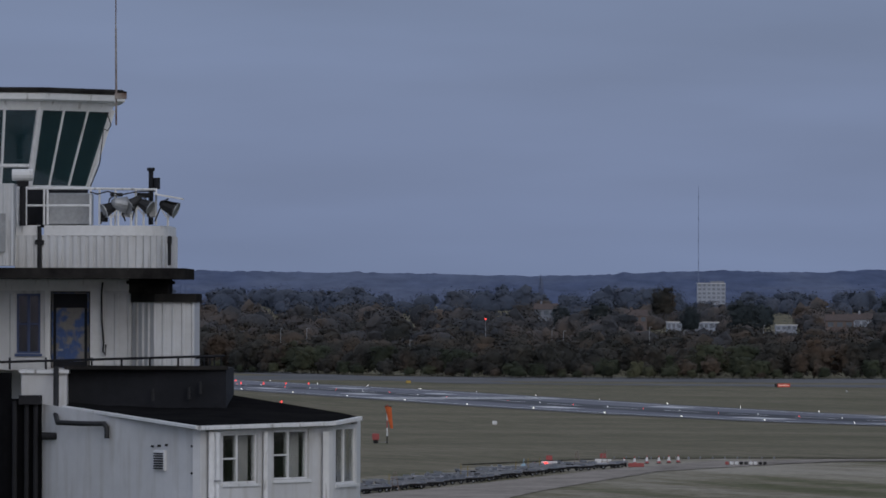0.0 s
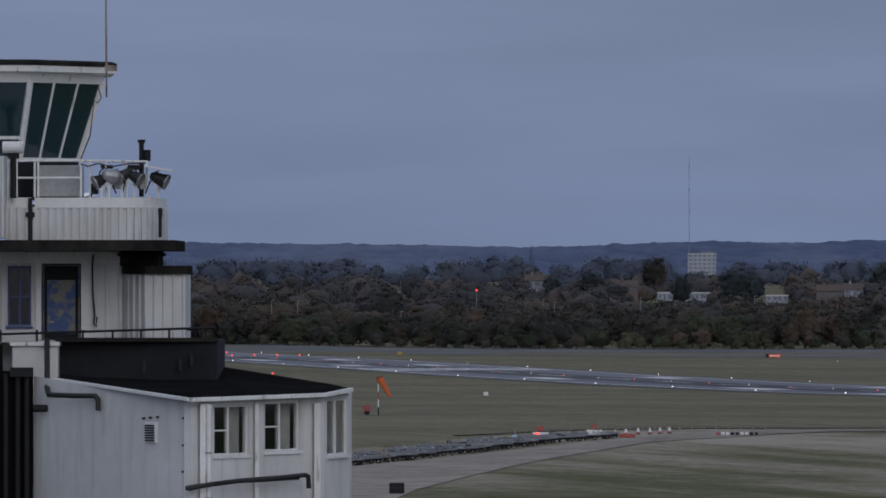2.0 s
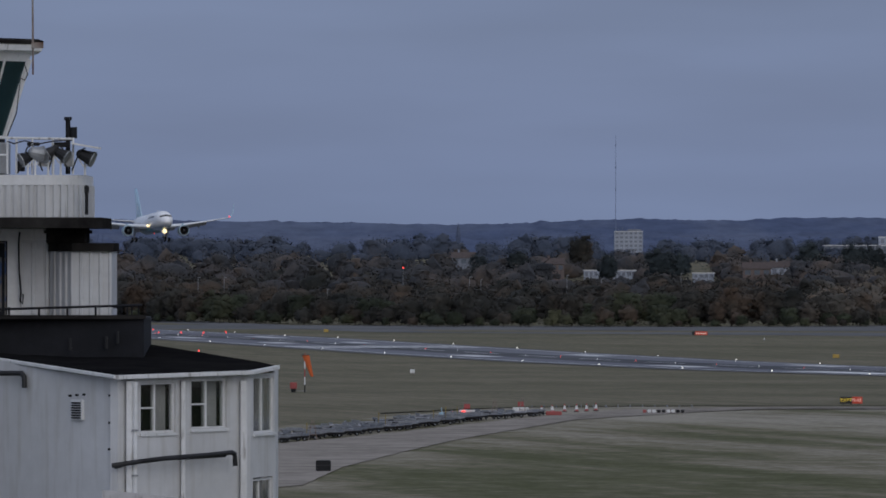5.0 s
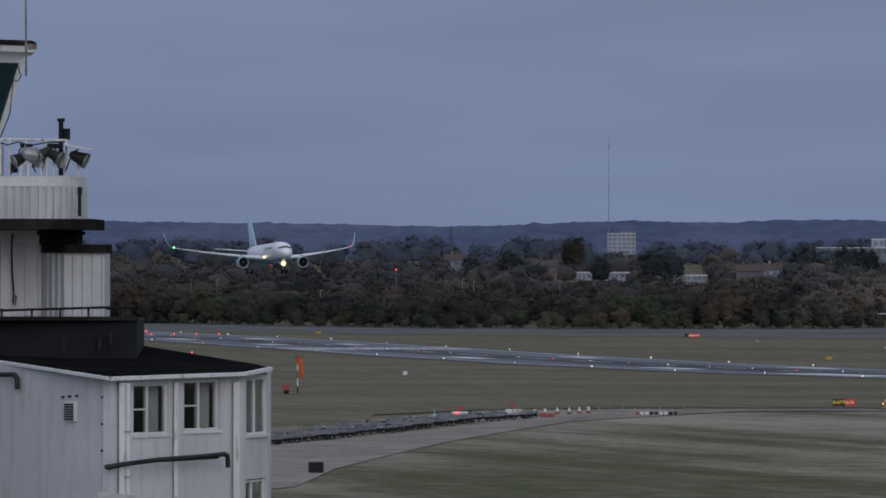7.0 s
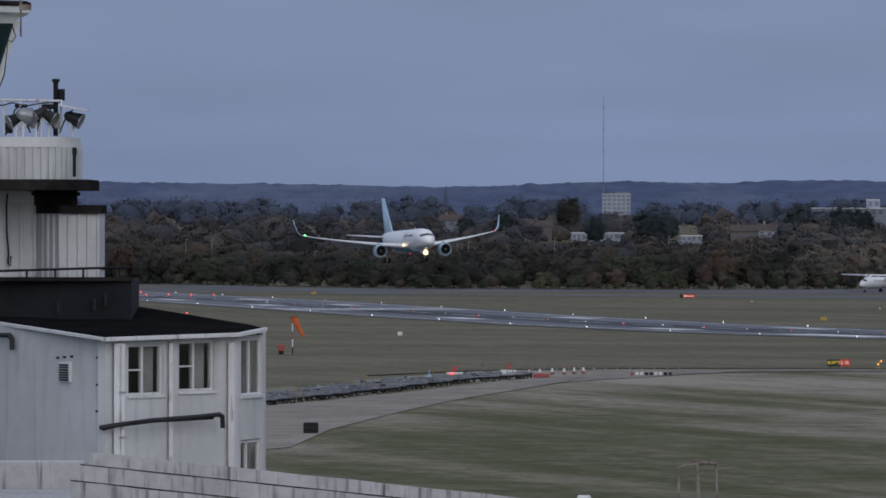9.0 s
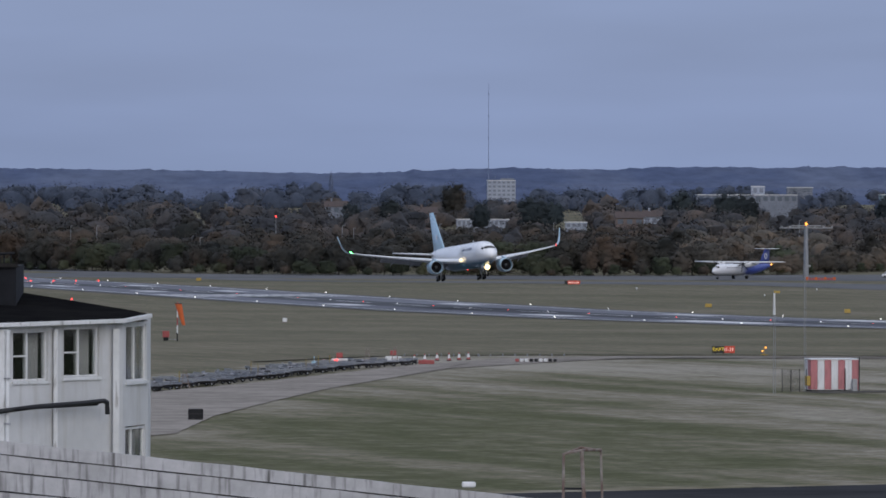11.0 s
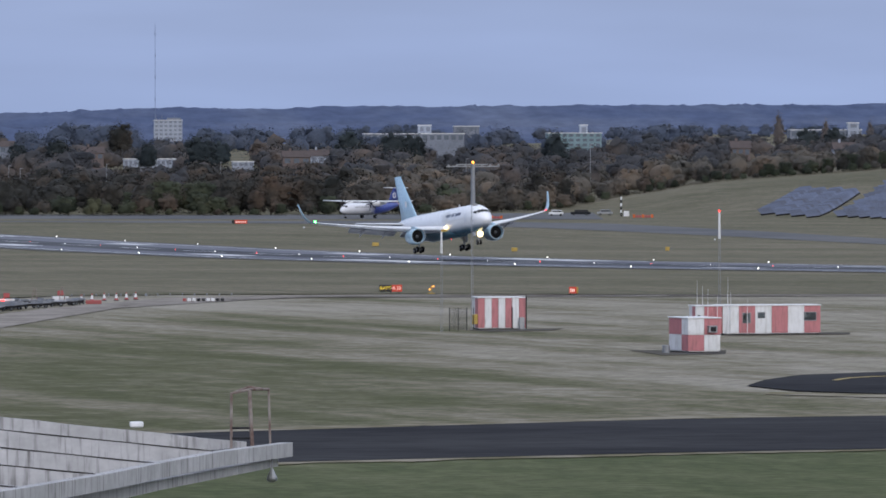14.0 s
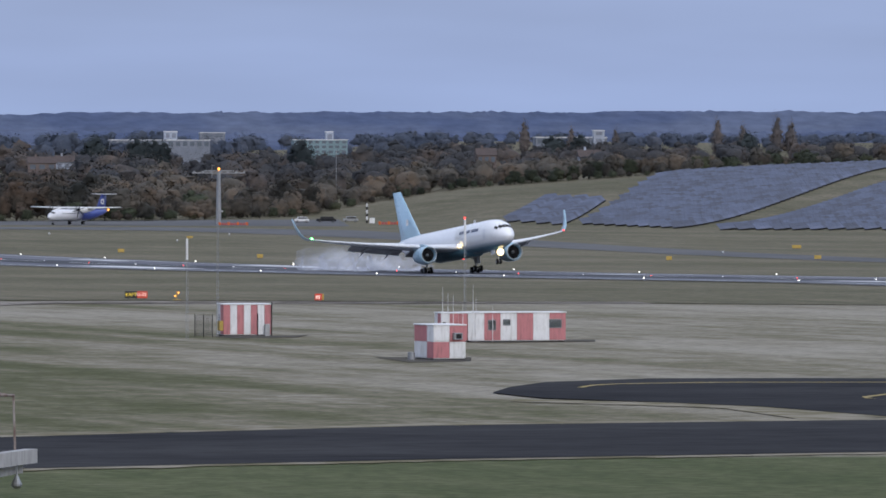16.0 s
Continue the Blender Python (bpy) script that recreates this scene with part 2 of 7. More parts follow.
def leaf_mat(name, a, b_, c_, spread=0.35):
    """Leaves: three hues picked leaf by leaf and tree by tree."""
    m = bpy.data.materials.new(name)
    m.use_nodes = True
    nt = m.node_tree
    bs = nt.nodes["Principled BSDF"]
    bs.inputs["Roughness"].default_value = 0.8
    bs.inputs["Specular IOR Level"].default_value = 0.15
    N, L = nt.nodes.new, nt.links.new
    geo, ramp, ob, add, v = N("ShaderNodeNewGeometry"), N("ShaderNodeValToRGB"), N("ShaderNodeObjectInfo"), N("ShaderNodeMath"), N("ShaderNodeVectorMath")
    no = N("ShaderNodeTexNoise")
    no.inputs["Scale"].default_value, no.inputs["Detail"].default_value = 0.055, 3
    L(geo.outputs["Position"], no.inputs["Vector"])
    r0 = N("ShaderNodeMapRange")
    r0.inputs["From Min"].default_value, r0.inputs["From Max"].default_value = 0.28, 0.72
    L(no.outputs["Fac"], r0.inputs[0])
    add.operation = "MULTIPLY_ADD"
    L(geo.outputs["Random Per Island"], add.inputs[0])
    add.inputs[1].default_value = 0.20
    sub = N("ShaderNodeMath")
    sub.operation = "MULTIPLY"
    L(r0.outputs[0], sub.inputs[0])
    sub.inputs[1].default_value = 0.80
    L(sub.outputs[0], add.inputs[2])
    e = ramp.color_ramp.elements
    e[0].position, e[0].color, e[1].position, e[1].color = 0.1, (*a, 1), 0.9, (*c_, 1)
    e.new(0.5).color = (*b_, 1)
    L(add.outputs[0], ramp.inputs[0])
    r = N("ShaderNodeMapRange")
    r.inputs["To Min"].default_value, r.inputs["To Max"].default_value = 1 - spread, 1 + spread
    L(ob.outputs["Random"], r.inputs[0])
    v.operation = "SCALE"
    L(ramp.outputs[0], v.inputs[0])
    L(r.outputs[0], v.inputs["Scale"])
    nf, rf, vf = N("ShaderNodeTexNoise"), N("ShaderNodeMapRange"), N("ShaderNodeVectorMath")
    nf.inputs["Scale"].default_value, nf.inputs["Detail"].default_value, nf.inputs["Roughness"].default_value = 0.55, 4, 0.7
    L(geo.outputs["Position"], nf.inputs["Vector"])
    L(nf.outputs["Fac"], rf.inputs[0])
    rf.inputs["From Min"].default_value, rf.inputs["From Max"].default_value = 0.3, 0.7
    rf.inputs["To Min"].default_value, rf.inputs["To Max"].default_value = 0.86, 1.14
    vf.operation = "SCALE"
    L(v.outputs[0], vf.inputs[0])
    L(rf.outputs[0], vf.inputs["Scale"])
    L(vf.outputs[0], bs.inputs["Base Color"])
    return m


# Leaves of the west woods, set darker by place than the eastern ones.
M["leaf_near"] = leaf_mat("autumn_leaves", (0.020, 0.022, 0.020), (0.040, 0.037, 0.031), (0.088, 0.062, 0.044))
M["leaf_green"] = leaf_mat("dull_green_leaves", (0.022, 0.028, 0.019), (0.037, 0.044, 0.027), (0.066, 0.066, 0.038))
# Russet leaves for the east woods, lightened in the colour as haze would.
M["leaf_russet"] = leaf_mat("hazed_russet_leaves", (0.042, 0.042, 0.038), (0.072, 0.064, 0.053), (0.122, 0.090, 0.064))
# From here to the hill, distance haze is mixed into the base colour.
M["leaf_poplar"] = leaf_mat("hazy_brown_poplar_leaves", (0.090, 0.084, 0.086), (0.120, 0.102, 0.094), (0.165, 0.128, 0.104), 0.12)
M["leaf_dark"] = leaf_mat("hazed_evergreen_leaves", (0.022, 0.030, 0.034), (0.029, 0.037, 0.039), (0.038, 0.046, 0.045))
M["leaf_mid"] = leaf_mat("hazed_autumn_leaves", (0.035, 0.039, 0.046), (0.054, 0.053, 0.055), (0.104, 0.081, 0.066), 0.2)
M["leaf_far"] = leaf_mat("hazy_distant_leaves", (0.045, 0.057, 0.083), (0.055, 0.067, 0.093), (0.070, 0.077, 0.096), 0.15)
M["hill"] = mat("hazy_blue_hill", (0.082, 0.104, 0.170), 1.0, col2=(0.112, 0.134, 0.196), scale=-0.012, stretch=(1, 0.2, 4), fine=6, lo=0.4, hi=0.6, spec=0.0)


def grass_material():
    """Mown airfield grass: green and straw bands drawn out along the mower's way, patches and fine grain."""
    m = bpy.data.materials.new("mown_airfield_grass")
    m.use_nodes = True
    nt = m.node_tree
    b = nt.nodes["Principled BSDF"]
    b.inputs["Roughness"].default_value = 0.95
    b.inputs["Specular IOR Level"].default_value = 0.1
    N, L = nt.nodes.new, nt.links.new
    geo = N("ShaderNodeNewGeometry")

    def tex(scale, rot, s, detail, rough_n=0.5):
        mp, n = N("ShaderNodeMapping"), N("ShaderNodeTexNoise")
        mp.vector_type = "TEXTURE"
        mp.inputs["Scale"].default_value, mp.inputs["Rotation"].default_value = scale, (0, 0, radians(rot))
        n.inputs["Scale"].default_value, n.inputs["Detail"].default_value, n.inputs["Roughness"].default_value = s, detail, rough_n
        L(geo.outputs["Position"], mp.inputs[0])
        L(mp.outputs[0], n.inputs["Vector"])
        return n.outputs["Fac"]

    def ranged(src, lo_, hi_):
        r = N("ShaderNodeMapRange")
        r.inputs["From Min"].default_value, r.inputs["From Max"].default_value = lo_, hi_
        L(src, r.inputs[0])
        return r.outputs[0]

    def mixed(fac, a, c):
        x = N("ShaderNodeMix")
        x.data_type = "RGBA"
        L(fac, x.inputs["Factor"])
        for sock, val in ((x.inputs[6], a), (x.inputs[7], c)):
            if isinstance(val, tuple):
                sock.default_value = (*val, 1)
            else:
                L(val, sock)
        return x.outputs[2]

    def maths(op, a, c):
        x = N("ShaderNodeMath")
        x.operation = op
        for sock, val in zip(x.inputs, (a, c)):
            if isinstance(val, (int, float)):
                sock.default_value = val
            else:
                L(val, sock)
        return x.outputs[0]

    def total(*terms):
        out = None
        for src, k in terms:
            t_ = maths("MULTIPLY", src, k)
            out = t_ if out is None else maths("ADD", out, t_)
        return out

    def ramped(src, *stops):
        r = N("ShaderNodeValToRGB")
        e = r.color_ramp.elements
        e[0].position, e[0].color = stops[0][0], (*stops[0][1], 1)
        e[1].position, e[1].color = stops[-1][0], (*stops[-1][1], 1)
        for p, c_ in stops[1:-1]:
            e.new(p).color = (*c_, 1)
        L(src, r.inputs[0])
        return r.outputs[0]

    sep = N("ShaderNodeSeparateXYZ")
    L(geo.outputs["Position"], sep.inputs[0])
    bands = tex((16, 1.0, 1), -74, 0.075, 2)          # along the mower's way
    thin = tex((9, 1.0, 1), -77, 0.30, 4, 0.6)
    patch = tex((2.2, 1.0, 1), -30, 0.016, 4)
    tufts = tex((1.0, 1.0, 1), 0, 0.16, 5, 0.65)
    blades = tex((1.0, 1.0, 1), 0, 0.9, 5, 0.75)
    # the dry field this side of the drain, the greener strip beside the runway, the near lawn
    west_edge = maths("ADD", maths("MULTIPLY", sep.outputs["X"], 4.4), 806.0)
    east_edge = maths("ADD", maths("MULTIPLY", sep.outputs["X"], -0.63), 933.0)
    edge = maths("MINIMUM", maths("MINIMUM", west_edge, east_edge), 889.0)
    dry_side = ranged(maths("SUBTRACT", maths("ADD", sep.outputs["Y"], maths("MULTIPLY", tufts, 3.0)), edge), 1.5, -1.5)
    near_side = ranged(sep.outputs["Y"], 416.0, 412.0)
    east = ranged(sep.outputs["X"], 14.0, 98.0)
    far_end = ranged(sep.outputs["Y"], 730.0, 868.0)
    beside_road = ranged(total((sep.outputs["X"], 0.985), (sep.outputs["Y"], -0.168), (tufts, 6.0)), -90.0, -99.5)
    dryness = total((beside_road, 0.12), (bands, 0.92), (thin, 0.50), (tufts, 0.58), (blades, 0.36), (patch, 0.40), (east, 0.24), (far_end, 0.11))
    field = ramped(maths("SUBTRACT", dryness, 0.945), (0.24, (0.072, 0.077, 0.033)), (0.38, (0.104, 0.101, 0.055)), (0.50, (0.152, 0.138, 0.092)), (0.62, (0.208, 0.188, 0.140)), (0.82, (0.278, 0.254, 0.205)))
    lush = total((thin, 0.40), (tufts, 0.35), (blades, 0.30), (patch, 0.45))
    green = ramped(maths("SUBTRACT", lush, 0.25), (0.30, (0.075, 0.074, 0.040)), (0.47, (0.120, 0.110, 0.070)), (0.62, (0.171, 0.150, 0.106)), (0.75, (0.230, 0.195, 0.154)))
    lawn = ramped(maths("SUBTRACT", lush, 0.25), (0.30, (0.046, 0.060, 0.022)), (0.48, (0.071, 0.083, 0.035)), (0.64, (0.104, 0.109, 0.054)), (0.78, (0.16, 0.15, 0.098)))
    c = mixed(dry_side, green, field)
    c = mixed(near_side, c, lawn)
    v = N("ShaderNodeVectorMath")
    v.operation = "SCALE"
    L(c, v.inputs[0])
    g = N("ShaderNodeMapRange")
    g.inputs["From Min"].default_value, g.inputs["From Max"].default_value = 0.3, 0.7
    g.inputs["To Min"].default_value, g.inputs["To Max"].default_value = 0.70, 1.30
    L(blades, g.inputs[0])
    L(g.outputs[0], v.inputs["Scale"])
    L(v.outputs[0], b.inputs["Base Color"])
    return m


M["grass"] = grass_material()
M["dry_verge"] = mat("dry_straw_verge", (0.27, 0.245, 0.195), 1.0, col2=(0.17, 0.155, 0.105), scale=-0.3, fine=4, lo=0.4, hi=0.6, spec=0.0)
# ---- mesh helpers ----
def part(name, bm, material, parent=None, label="", smooth=False):
    """Links a bmesh as one mesh object, under parent where one is given."""
    me = bpy.data.meshes.new(name)
    bm.to_mesh(me)
    bm.free()
    if material is not None:
        me.materials.append(M[material] if isinstance(material, str) else material)
    if smooth:
        me.shade_smooth()
    ob = new(name, me)
    if parent is not None:
        ob.parent = parent
    if label:
        tagged(ob, label)
    return ob


def thing(name, m, label, category, group="", kind=""):
    ob = new(name)
    ob.matrix_world = m
    return tagged(ob, label, category, group, kind)


def box(bm, x0, x1, y0, y1, z0, z1, bevel=0.0, m=None):
    r = bmesh.ops.create_cube(bm, size=1.0)
    vs = r["verts"]
    for v in vs:
        v.co = Vector(((x0 + x1) / 2 + v.co.x * (x1 - x0), (y0 + y1) / 2 + v.co.y * (y1 - y0), (z0 + z1) / 2 + v.co.z * (z1 - z0)))
    if bevel:
        es = list({e for v in vs for e in v.link_edges})
        r = bmesh.ops.bevel(bm, geom=es, offset=bevel, segments=1, affect="EDGES")
        vs = list({v for f_ in r["faces"] for v in f_.verts} | {v for v in vs if v.is_valid})
    if m is not None:
        for v in vs:
            v.co = m @ v.co
    return vs


def tube(bm, a, b, r0, r1=None, seg=8):
    """A tapered rod from a to b."""
    a, b = Vector(a), Vector(b)
    r1 = r0 if r1 is None else r1
    q = (b - a).to_track_quat("Z", "Y").to_matrix().to_4x4()
    bmesh.ops.create_cone(bm, cap_ends=True, segments=seg, radius1=r0, radius2=r1, depth=(b - a).length, matrix=Matrix.Translation((a + b) / 2) @ q)


def ball(bm, c, r, seg=8, scale=(1, 1, 1)):
    bmesh.ops.create_uvsphere(bm, u_segments=seg, v_segments=max(4, seg // 2 + 1), radius=r, matrix=Matrix.Translation(c) @ Matrix.Diagonal((*scale, 1)))


def loft(bm, rings, cap=True):
    """Skins a row of closed rings with equal numbers of points."""
    vr = [[bm.verts.new(p) for p in ring] for ring in rings]
    n = len(vr[0])
    for a, b in zip(vr, vr[1:]):
        for i in range(n):
            bm.faces.new((a[i], a[(i + 1) % n], b[(i + 1) % n], b[i]))
    if cap:
        bm.faces.new(list(reversed(vr[0])))
        bm.faces.new(vr[-1])
    bmesh.ops.recalc_face_normals(bm, faces=bm.faces)
    return vr


def prism(bm, poly, z0, z1):
    """An upright prism over a plan polygon; z0, z1: numbers or one height for each corner."""
    n = len(poly)
    lo_ = [z0] * n if isinstance(z0, (int, float)) else z0
    hi_ = [z1] * n if isinstance(z1, (int, float)) else z1
    a = [bm.verts.new((x, y, z)) for (x, y), z in zip(poly, lo_)]
    b = [bm.verts.new((x, y, z)) for (x, y), z in zip(poly, hi_)]
    for i in range(n):
        bm.faces.new((a[i], a[(i + 1) % n], b[(i + 1) % n], b[i]))
    bm.faces.new(list(reversed(a)))
    bm.faces.new(b)
    bmesh.ops.recalc_face_normals(bm, faces=bm.faces)


def wire(name, pts, r, material, parent=None, label=""):
    cu = bpy.data.curves.new(name, "CURVE")
    cu.dimensions, cu.bevel_depth, cu.bevel_resolution = "3D", r, 1
    sp = cu.splines.new("POLY")
    sp.points.add(len(pts) - 1)
    for p, q in zip(sp.points, pts):
        p.co = (*q, 1)
    cu.materials.append(M[material])
    tmp = bpy.data.objects.new(name, cu)
    me = bpy.data.meshes.new_from_object(tmp)
    bpy.data.objects.remove(tmp)
    ob = new(name, me)
    if parent is not None:
        ob.parent = parent
    return tagged(ob, label) if label else ob


def words(name, text, size, material, m, parent, label=""):
    cu = bpy.data.curves.new(name, "FONT")
    cu.body, cu.size, cu.align_x, cu.align_y, cu.extrude = text, size, "CENTER", "CENTER", 0.01
    tmp = bpy.data.objects.new(name, cu)
    me = bpy.data.meshes.new_from_object(tmp)
    bpy.data.objects.remove(tmp)
    me.materials.clear()
    me.materials.append(M[material])
    ob = new(name, me)
    ob.parent, ob.matrix_basis = parent, m
    return tagged(ob, label) if label else ob


# ---- ground ----
HEADING = 14.188                       # the runway's way, degrees from -y towards +x
RW_D = Vector((math.sin(radians(HEADING)), -math.cos(radians(HEADING))))
RW_N = Vector((math.cos(radians(HEADING)), math.sin(radians(HEADING))))
RW_0 = Vector((-29.25, 1919.95))       # a point of the centre line
KU = (-2600, -700, -126, 0, 120, 240, 360, 480, 600, 720, 840, 900, 1100, 1500, 2600)
KZ = (-4, -4, -4.0, -3.95, -4.2, -4.5, -4.55, -4.2, -3.35, -2.2, -0.8, -0.1, 1.2, 2.0, 2.0)


def rw(u, v):
    """The plan point u metres along the runway and v metres to its far side."""
    p = RW_0 + RW_D * u + RW_N * v
    return p.x, p.y


def smooth01(t):
    t = np.clip(t, 0, 1)
    return t * t * (3 - 2 * t)


def ground_z(x, y):
    u = (x - RW_0.x) * RW_D.x + (y - RW_0.y) * RW_D.y
    z = np.interp(u, KU, KZ)
    s = x / max(y, 500.0)              # the bank with the solar farm rises to the east
    crest = np.interp(s, (0.086, 0.095, 0.113, 0.139, 0.156, 0.171, 0.20), (0, 1.1, 8.2, 12.9, 15.2, 16.7, 17.5))
    foot = np.interp(s, (0.095, 0.121, 0.171), (2380.0, 2060.0, 1985.0))
    z = z + crest * smooth01((y - foot) / (2440 - foot))
    z = z + np.interp(y, (2420, 3300, 4200), (0, 13, 20)) * (1 - 0.55 * np.interp(s, (0.10, 0.16), (0, 1)))
    return float(z)


def spaced(*stops):
    out = []
    for (a, step), (b, _) in zip(stops, stops[1:]):
        out += list(np.arange(a, b, step))
    return out + [stops[-1][0]]


def build_ground():
    xs = spaced((-3000, 300), (-600, 40), (-160, 10), (520, 40), (1000, 300), (3400, 1))
    ys = spaced((-1500, 150), (-150, 50), (300, 12), (2500, 25), (3400, 60), (4940, 1))
    verts = [(x, y, ground_z(x, y)) for y in ys for x in xs]
    n = len(xs)
    faces = [(j * n + i, j * n + i + 1, (j + 1) * n + i + 1, (j + 1) * n + i) for j in range(len(ys) - 1) for i in range(n - 1)]
    me = bpy.data.meshes.new("ground")
    me.from_pydata(verts, [], faces)
    me.materials.append(M["grass"])
    me.shade_smooth()
    return tagged(new("ground", me), "mown airfield grass in green and straw-coloured bands", "grass", kind="structure")


def strip(name, left, right, material, lift, label, category, parent=None, step=12.0, ragged=0.0):
    """A paved sheet between two plan lines with the same number of points, laid on the ground."""
    verts, faces = [], []

    def cut(line, n):
        pts = [Vector(p) for p in line]
        lens = [0.0]
        for a, b in zip(pts, pts[1:]):
            lens.append(lens[-1] + (b - a).length)
        return [(float(np.interp(s, lens, [p.x for p in pts])), float(np.interp(s, lens, [p.y for p in pts]))) for s in np.linspace(0, lens[-1], n)]

    length = sum((Vector(b) - Vector(a)).length for a, b in zip(left, left[1:]))
    n = max(2, int(length / step) + 1)
    across = max(2, int((Vector(left[0]) - Vector(right[0])).length / step) + 2)
    for a, b in zip(cut(left, n), cut(right, n)):
        for k in range(across):
            f_ = k / (across - 1)
            x, y = a[0] + (b[0] - a[0]) * f_, a[1] + (b[1] - a[1]) * f_
            if ragged:
                y += ragged * (noise.noise((x * 0.9, y * 0.22, k)) + 0.6 * noise.noise((x * 2.6, y * 0.7, k)))
            verts.append((x, y, ground_z(x, y) + lift))
    for j in range(n - 1):
        for i in range(across - 1):
            k = j * across + i
            faces.append((k, k + 1, k + across + 1, k + across))
    me = bpy.data.meshes.new(name)
    me.from_pydata(verts, [], faces)
    me.materials.append(M[material])
    me.update()
    if me.polygons[0].normal.z < 0:
        me.flip_normals()
    ob = new(name, me)
    if parent is not None:
        ob.parent = parent
        return tagged(ob, label) if label else ob
    return tagged(ob, label, category, kind="structure")


build_ground()
runway = strip("runway", [rw(u, -23.5) for u in (-420, 1500)], [rw(u, 24.5) for u in (-420, 1500)], "runway", 0.10, "grey asphalt runway with dark tyre marks", "runway")
strip("shoulder", [rw(u, -27.5) for u in (-420, 1500)], [rw(u, -23.6) for u in (-420, 1500)], "asphalt_far", 0.09, "", "", runway)
strip("shoulder", [rw(u, 24.6) for u in (-420, 1500)], [rw(u, 28) for u in (-420, 1500)], "asphalt_far", 0.09, "", "", runway)
strip("tyre_marks", [rw(u, -9) for u in (150, 1500)], [rw(u, 8) for u in (150, 1500)], "rubber", 0.13, "dark rubber deposit", "", runway)
strip("tyre_marks", [rw(u, -6) for u in (-120, 150)], [rw(u, 5) for u in (-120, 150)], "rubber", 0.13, "dark rubber deposit", "", runway)
for side in (-1, 1):
    strip("edge_line", [rw(u, side * 22.2 - 0.5) for u in (-420, 1500)], [rw(u, side * 22.2 + 0.5) for u in (-420, 1500)], "marking", 0.15, "white edge line", "", runway)
for k in range(32):
    u = -330 + k * 50
    strip("centre_line", [rw(u, -0.45) for u in (u, u + 30)], [rw(u, 0.45) for u in (u, u + 30)], "marking", 0.17, "", "", runway)
# touchdown and aiming bars
for u0, pairs, length in ((-45, ((-14, -9), (9, 14)), 34), (64, ((-14, -7), (8, 13)), 22), (262, ((-16, -9.5), (12, 17.5)), 28), (423, ((-16, -9.5), (14, 19)), 33), (531, ((-19.5, -11), (13, 20.5)), 58), (725, ((-14, -10), (10, 14)), 24), (878, ((-13.5, -8), (9, 13)), 30), (1030, ((-13, -9), (9, 13)), 30)):
    for a, b in pairs:
        strip("touchdown_bar", [rw(u0, a), rw(u0 + length, a)], [rw(u0, b), rw(u0 + length, b)], "marking", 0.17, "", "", runway)
for k in range(12):
    v = -21.5 + k * 3.6
    strip("threshold_bar", [rw(126, v), rw(160, v)], [rw(126, v + 1.9), rw(160, v + 1.9)], "marking", 0.17, "", "", runway)

strip("taxiway", [(-40, 409.0), (9.8, 437.5), (23.9, 446), (50.4, 462.4), (81.5, 470.5), (130, 481), (260, 500)], [(-40, 360), (9.8, 388), (21.6, 400.5), (45.4, 410.5), (72.6, 419), (130, 432), (260, 450)], "asphalt_dark", 0.07, "dark asphalt taxiway across the grass", "taxiway")
strip("taxiway_stub", [(61.9, 526.5), (66, 545), (71, 555.5), (83, 562), (96.6, 558), (180, 556)], [(61.9, 525.5), (63, 517), (64.7, 512.5), (75.9, 500), (84.0, 471.5), (150, 484)], "asphalt_dark", 0.085, "dark asphalt stub of a taxiway with a rounded end", "taxiway")
strip("service_road", [(-40, 628), (-7.9, 690), (0.9, 722), (19.9, 812), (32.4, 866), (46, 880), (120, 870)], [(-40, 480), (-4.5, 560), (-1.5, 610), (3.5, 656), (9, 702), (15, 741), (24, 796), (46, 864), (120, 856)], "apron", 0.06, "pale worn concrete service road", "road", step=2.5, ragged=1.8)
strip("far_taxiway", [rw(u, 94) for u in (-1400, -240, -150)] + [(150, 2070), (196, 2000), (222, 1840), (242, 1690), (270, 1500), (360, 1130)], [rw(u, 70) for u in (-1400, -240, -150)] + [(140, 1990), (172, 1900), (205, 1760), (222, 1650), (250, 1470), (335, 1110)], "asphalt_far", 0.07, "grey parallel taxiway beyond the runway", "taxiway")
strip("perimeter_road", [(-200, 2320), (110, 2240), (220, 2290)], [(-200, 2200), (105, 2120), (205, 2100)], "asphalt_far", 0.06, "grey apron strip along the woods", "road")
strip("drain_line", [(2, 839), (15.9, 878), (24, 888.6), (45, 892.6), (68, 889), (97, 875), (145, 844), (240, 780)], [(2.6, 836), (16.5, 875), (24, 885.6), (45, 889.6), (68, 886.3), (97, 872.4), (145, 841.5), (240, 777)], "roof_felt", 0.05, "dark narrow drain channel in the grass", "drain")

top_edge = [(-40, 409.0), (9.8, 437.5), (23.9, 446), (50.4, 462.4), (81.5, 470.5), (130, 481)]
low_edge = [(-40, 360), (9.8, 388), (21.6, 400.5), (45.4, 410.5), (72.6, 419), (130, 432)]
strip("verge", [(x, y + 4.0) for x, y in top_edge], [(x, y - 0.4) for x, y in top_edge], "dry_verge", 0.05, "pale dry grass verge along the taxiway", "verge", step=1.5, ragged=1.6)
strip("verge", [(x, y + 0.4) for x, y in low_edge], [(x, y - 2.2) for x, y in low_edge], "dry_verge", 0.05, "pale dry grass verge along the taxiway", "verge", step=1.5, ragged=1.6)
strip("verge", [(62, 513), (75.9, 501), (84, 476)], [(61, 508), (74, 494), (76, 472)], "dry_verge", 0.055, "pale dry grass verge along the taxiway", "verge", step=3.0)
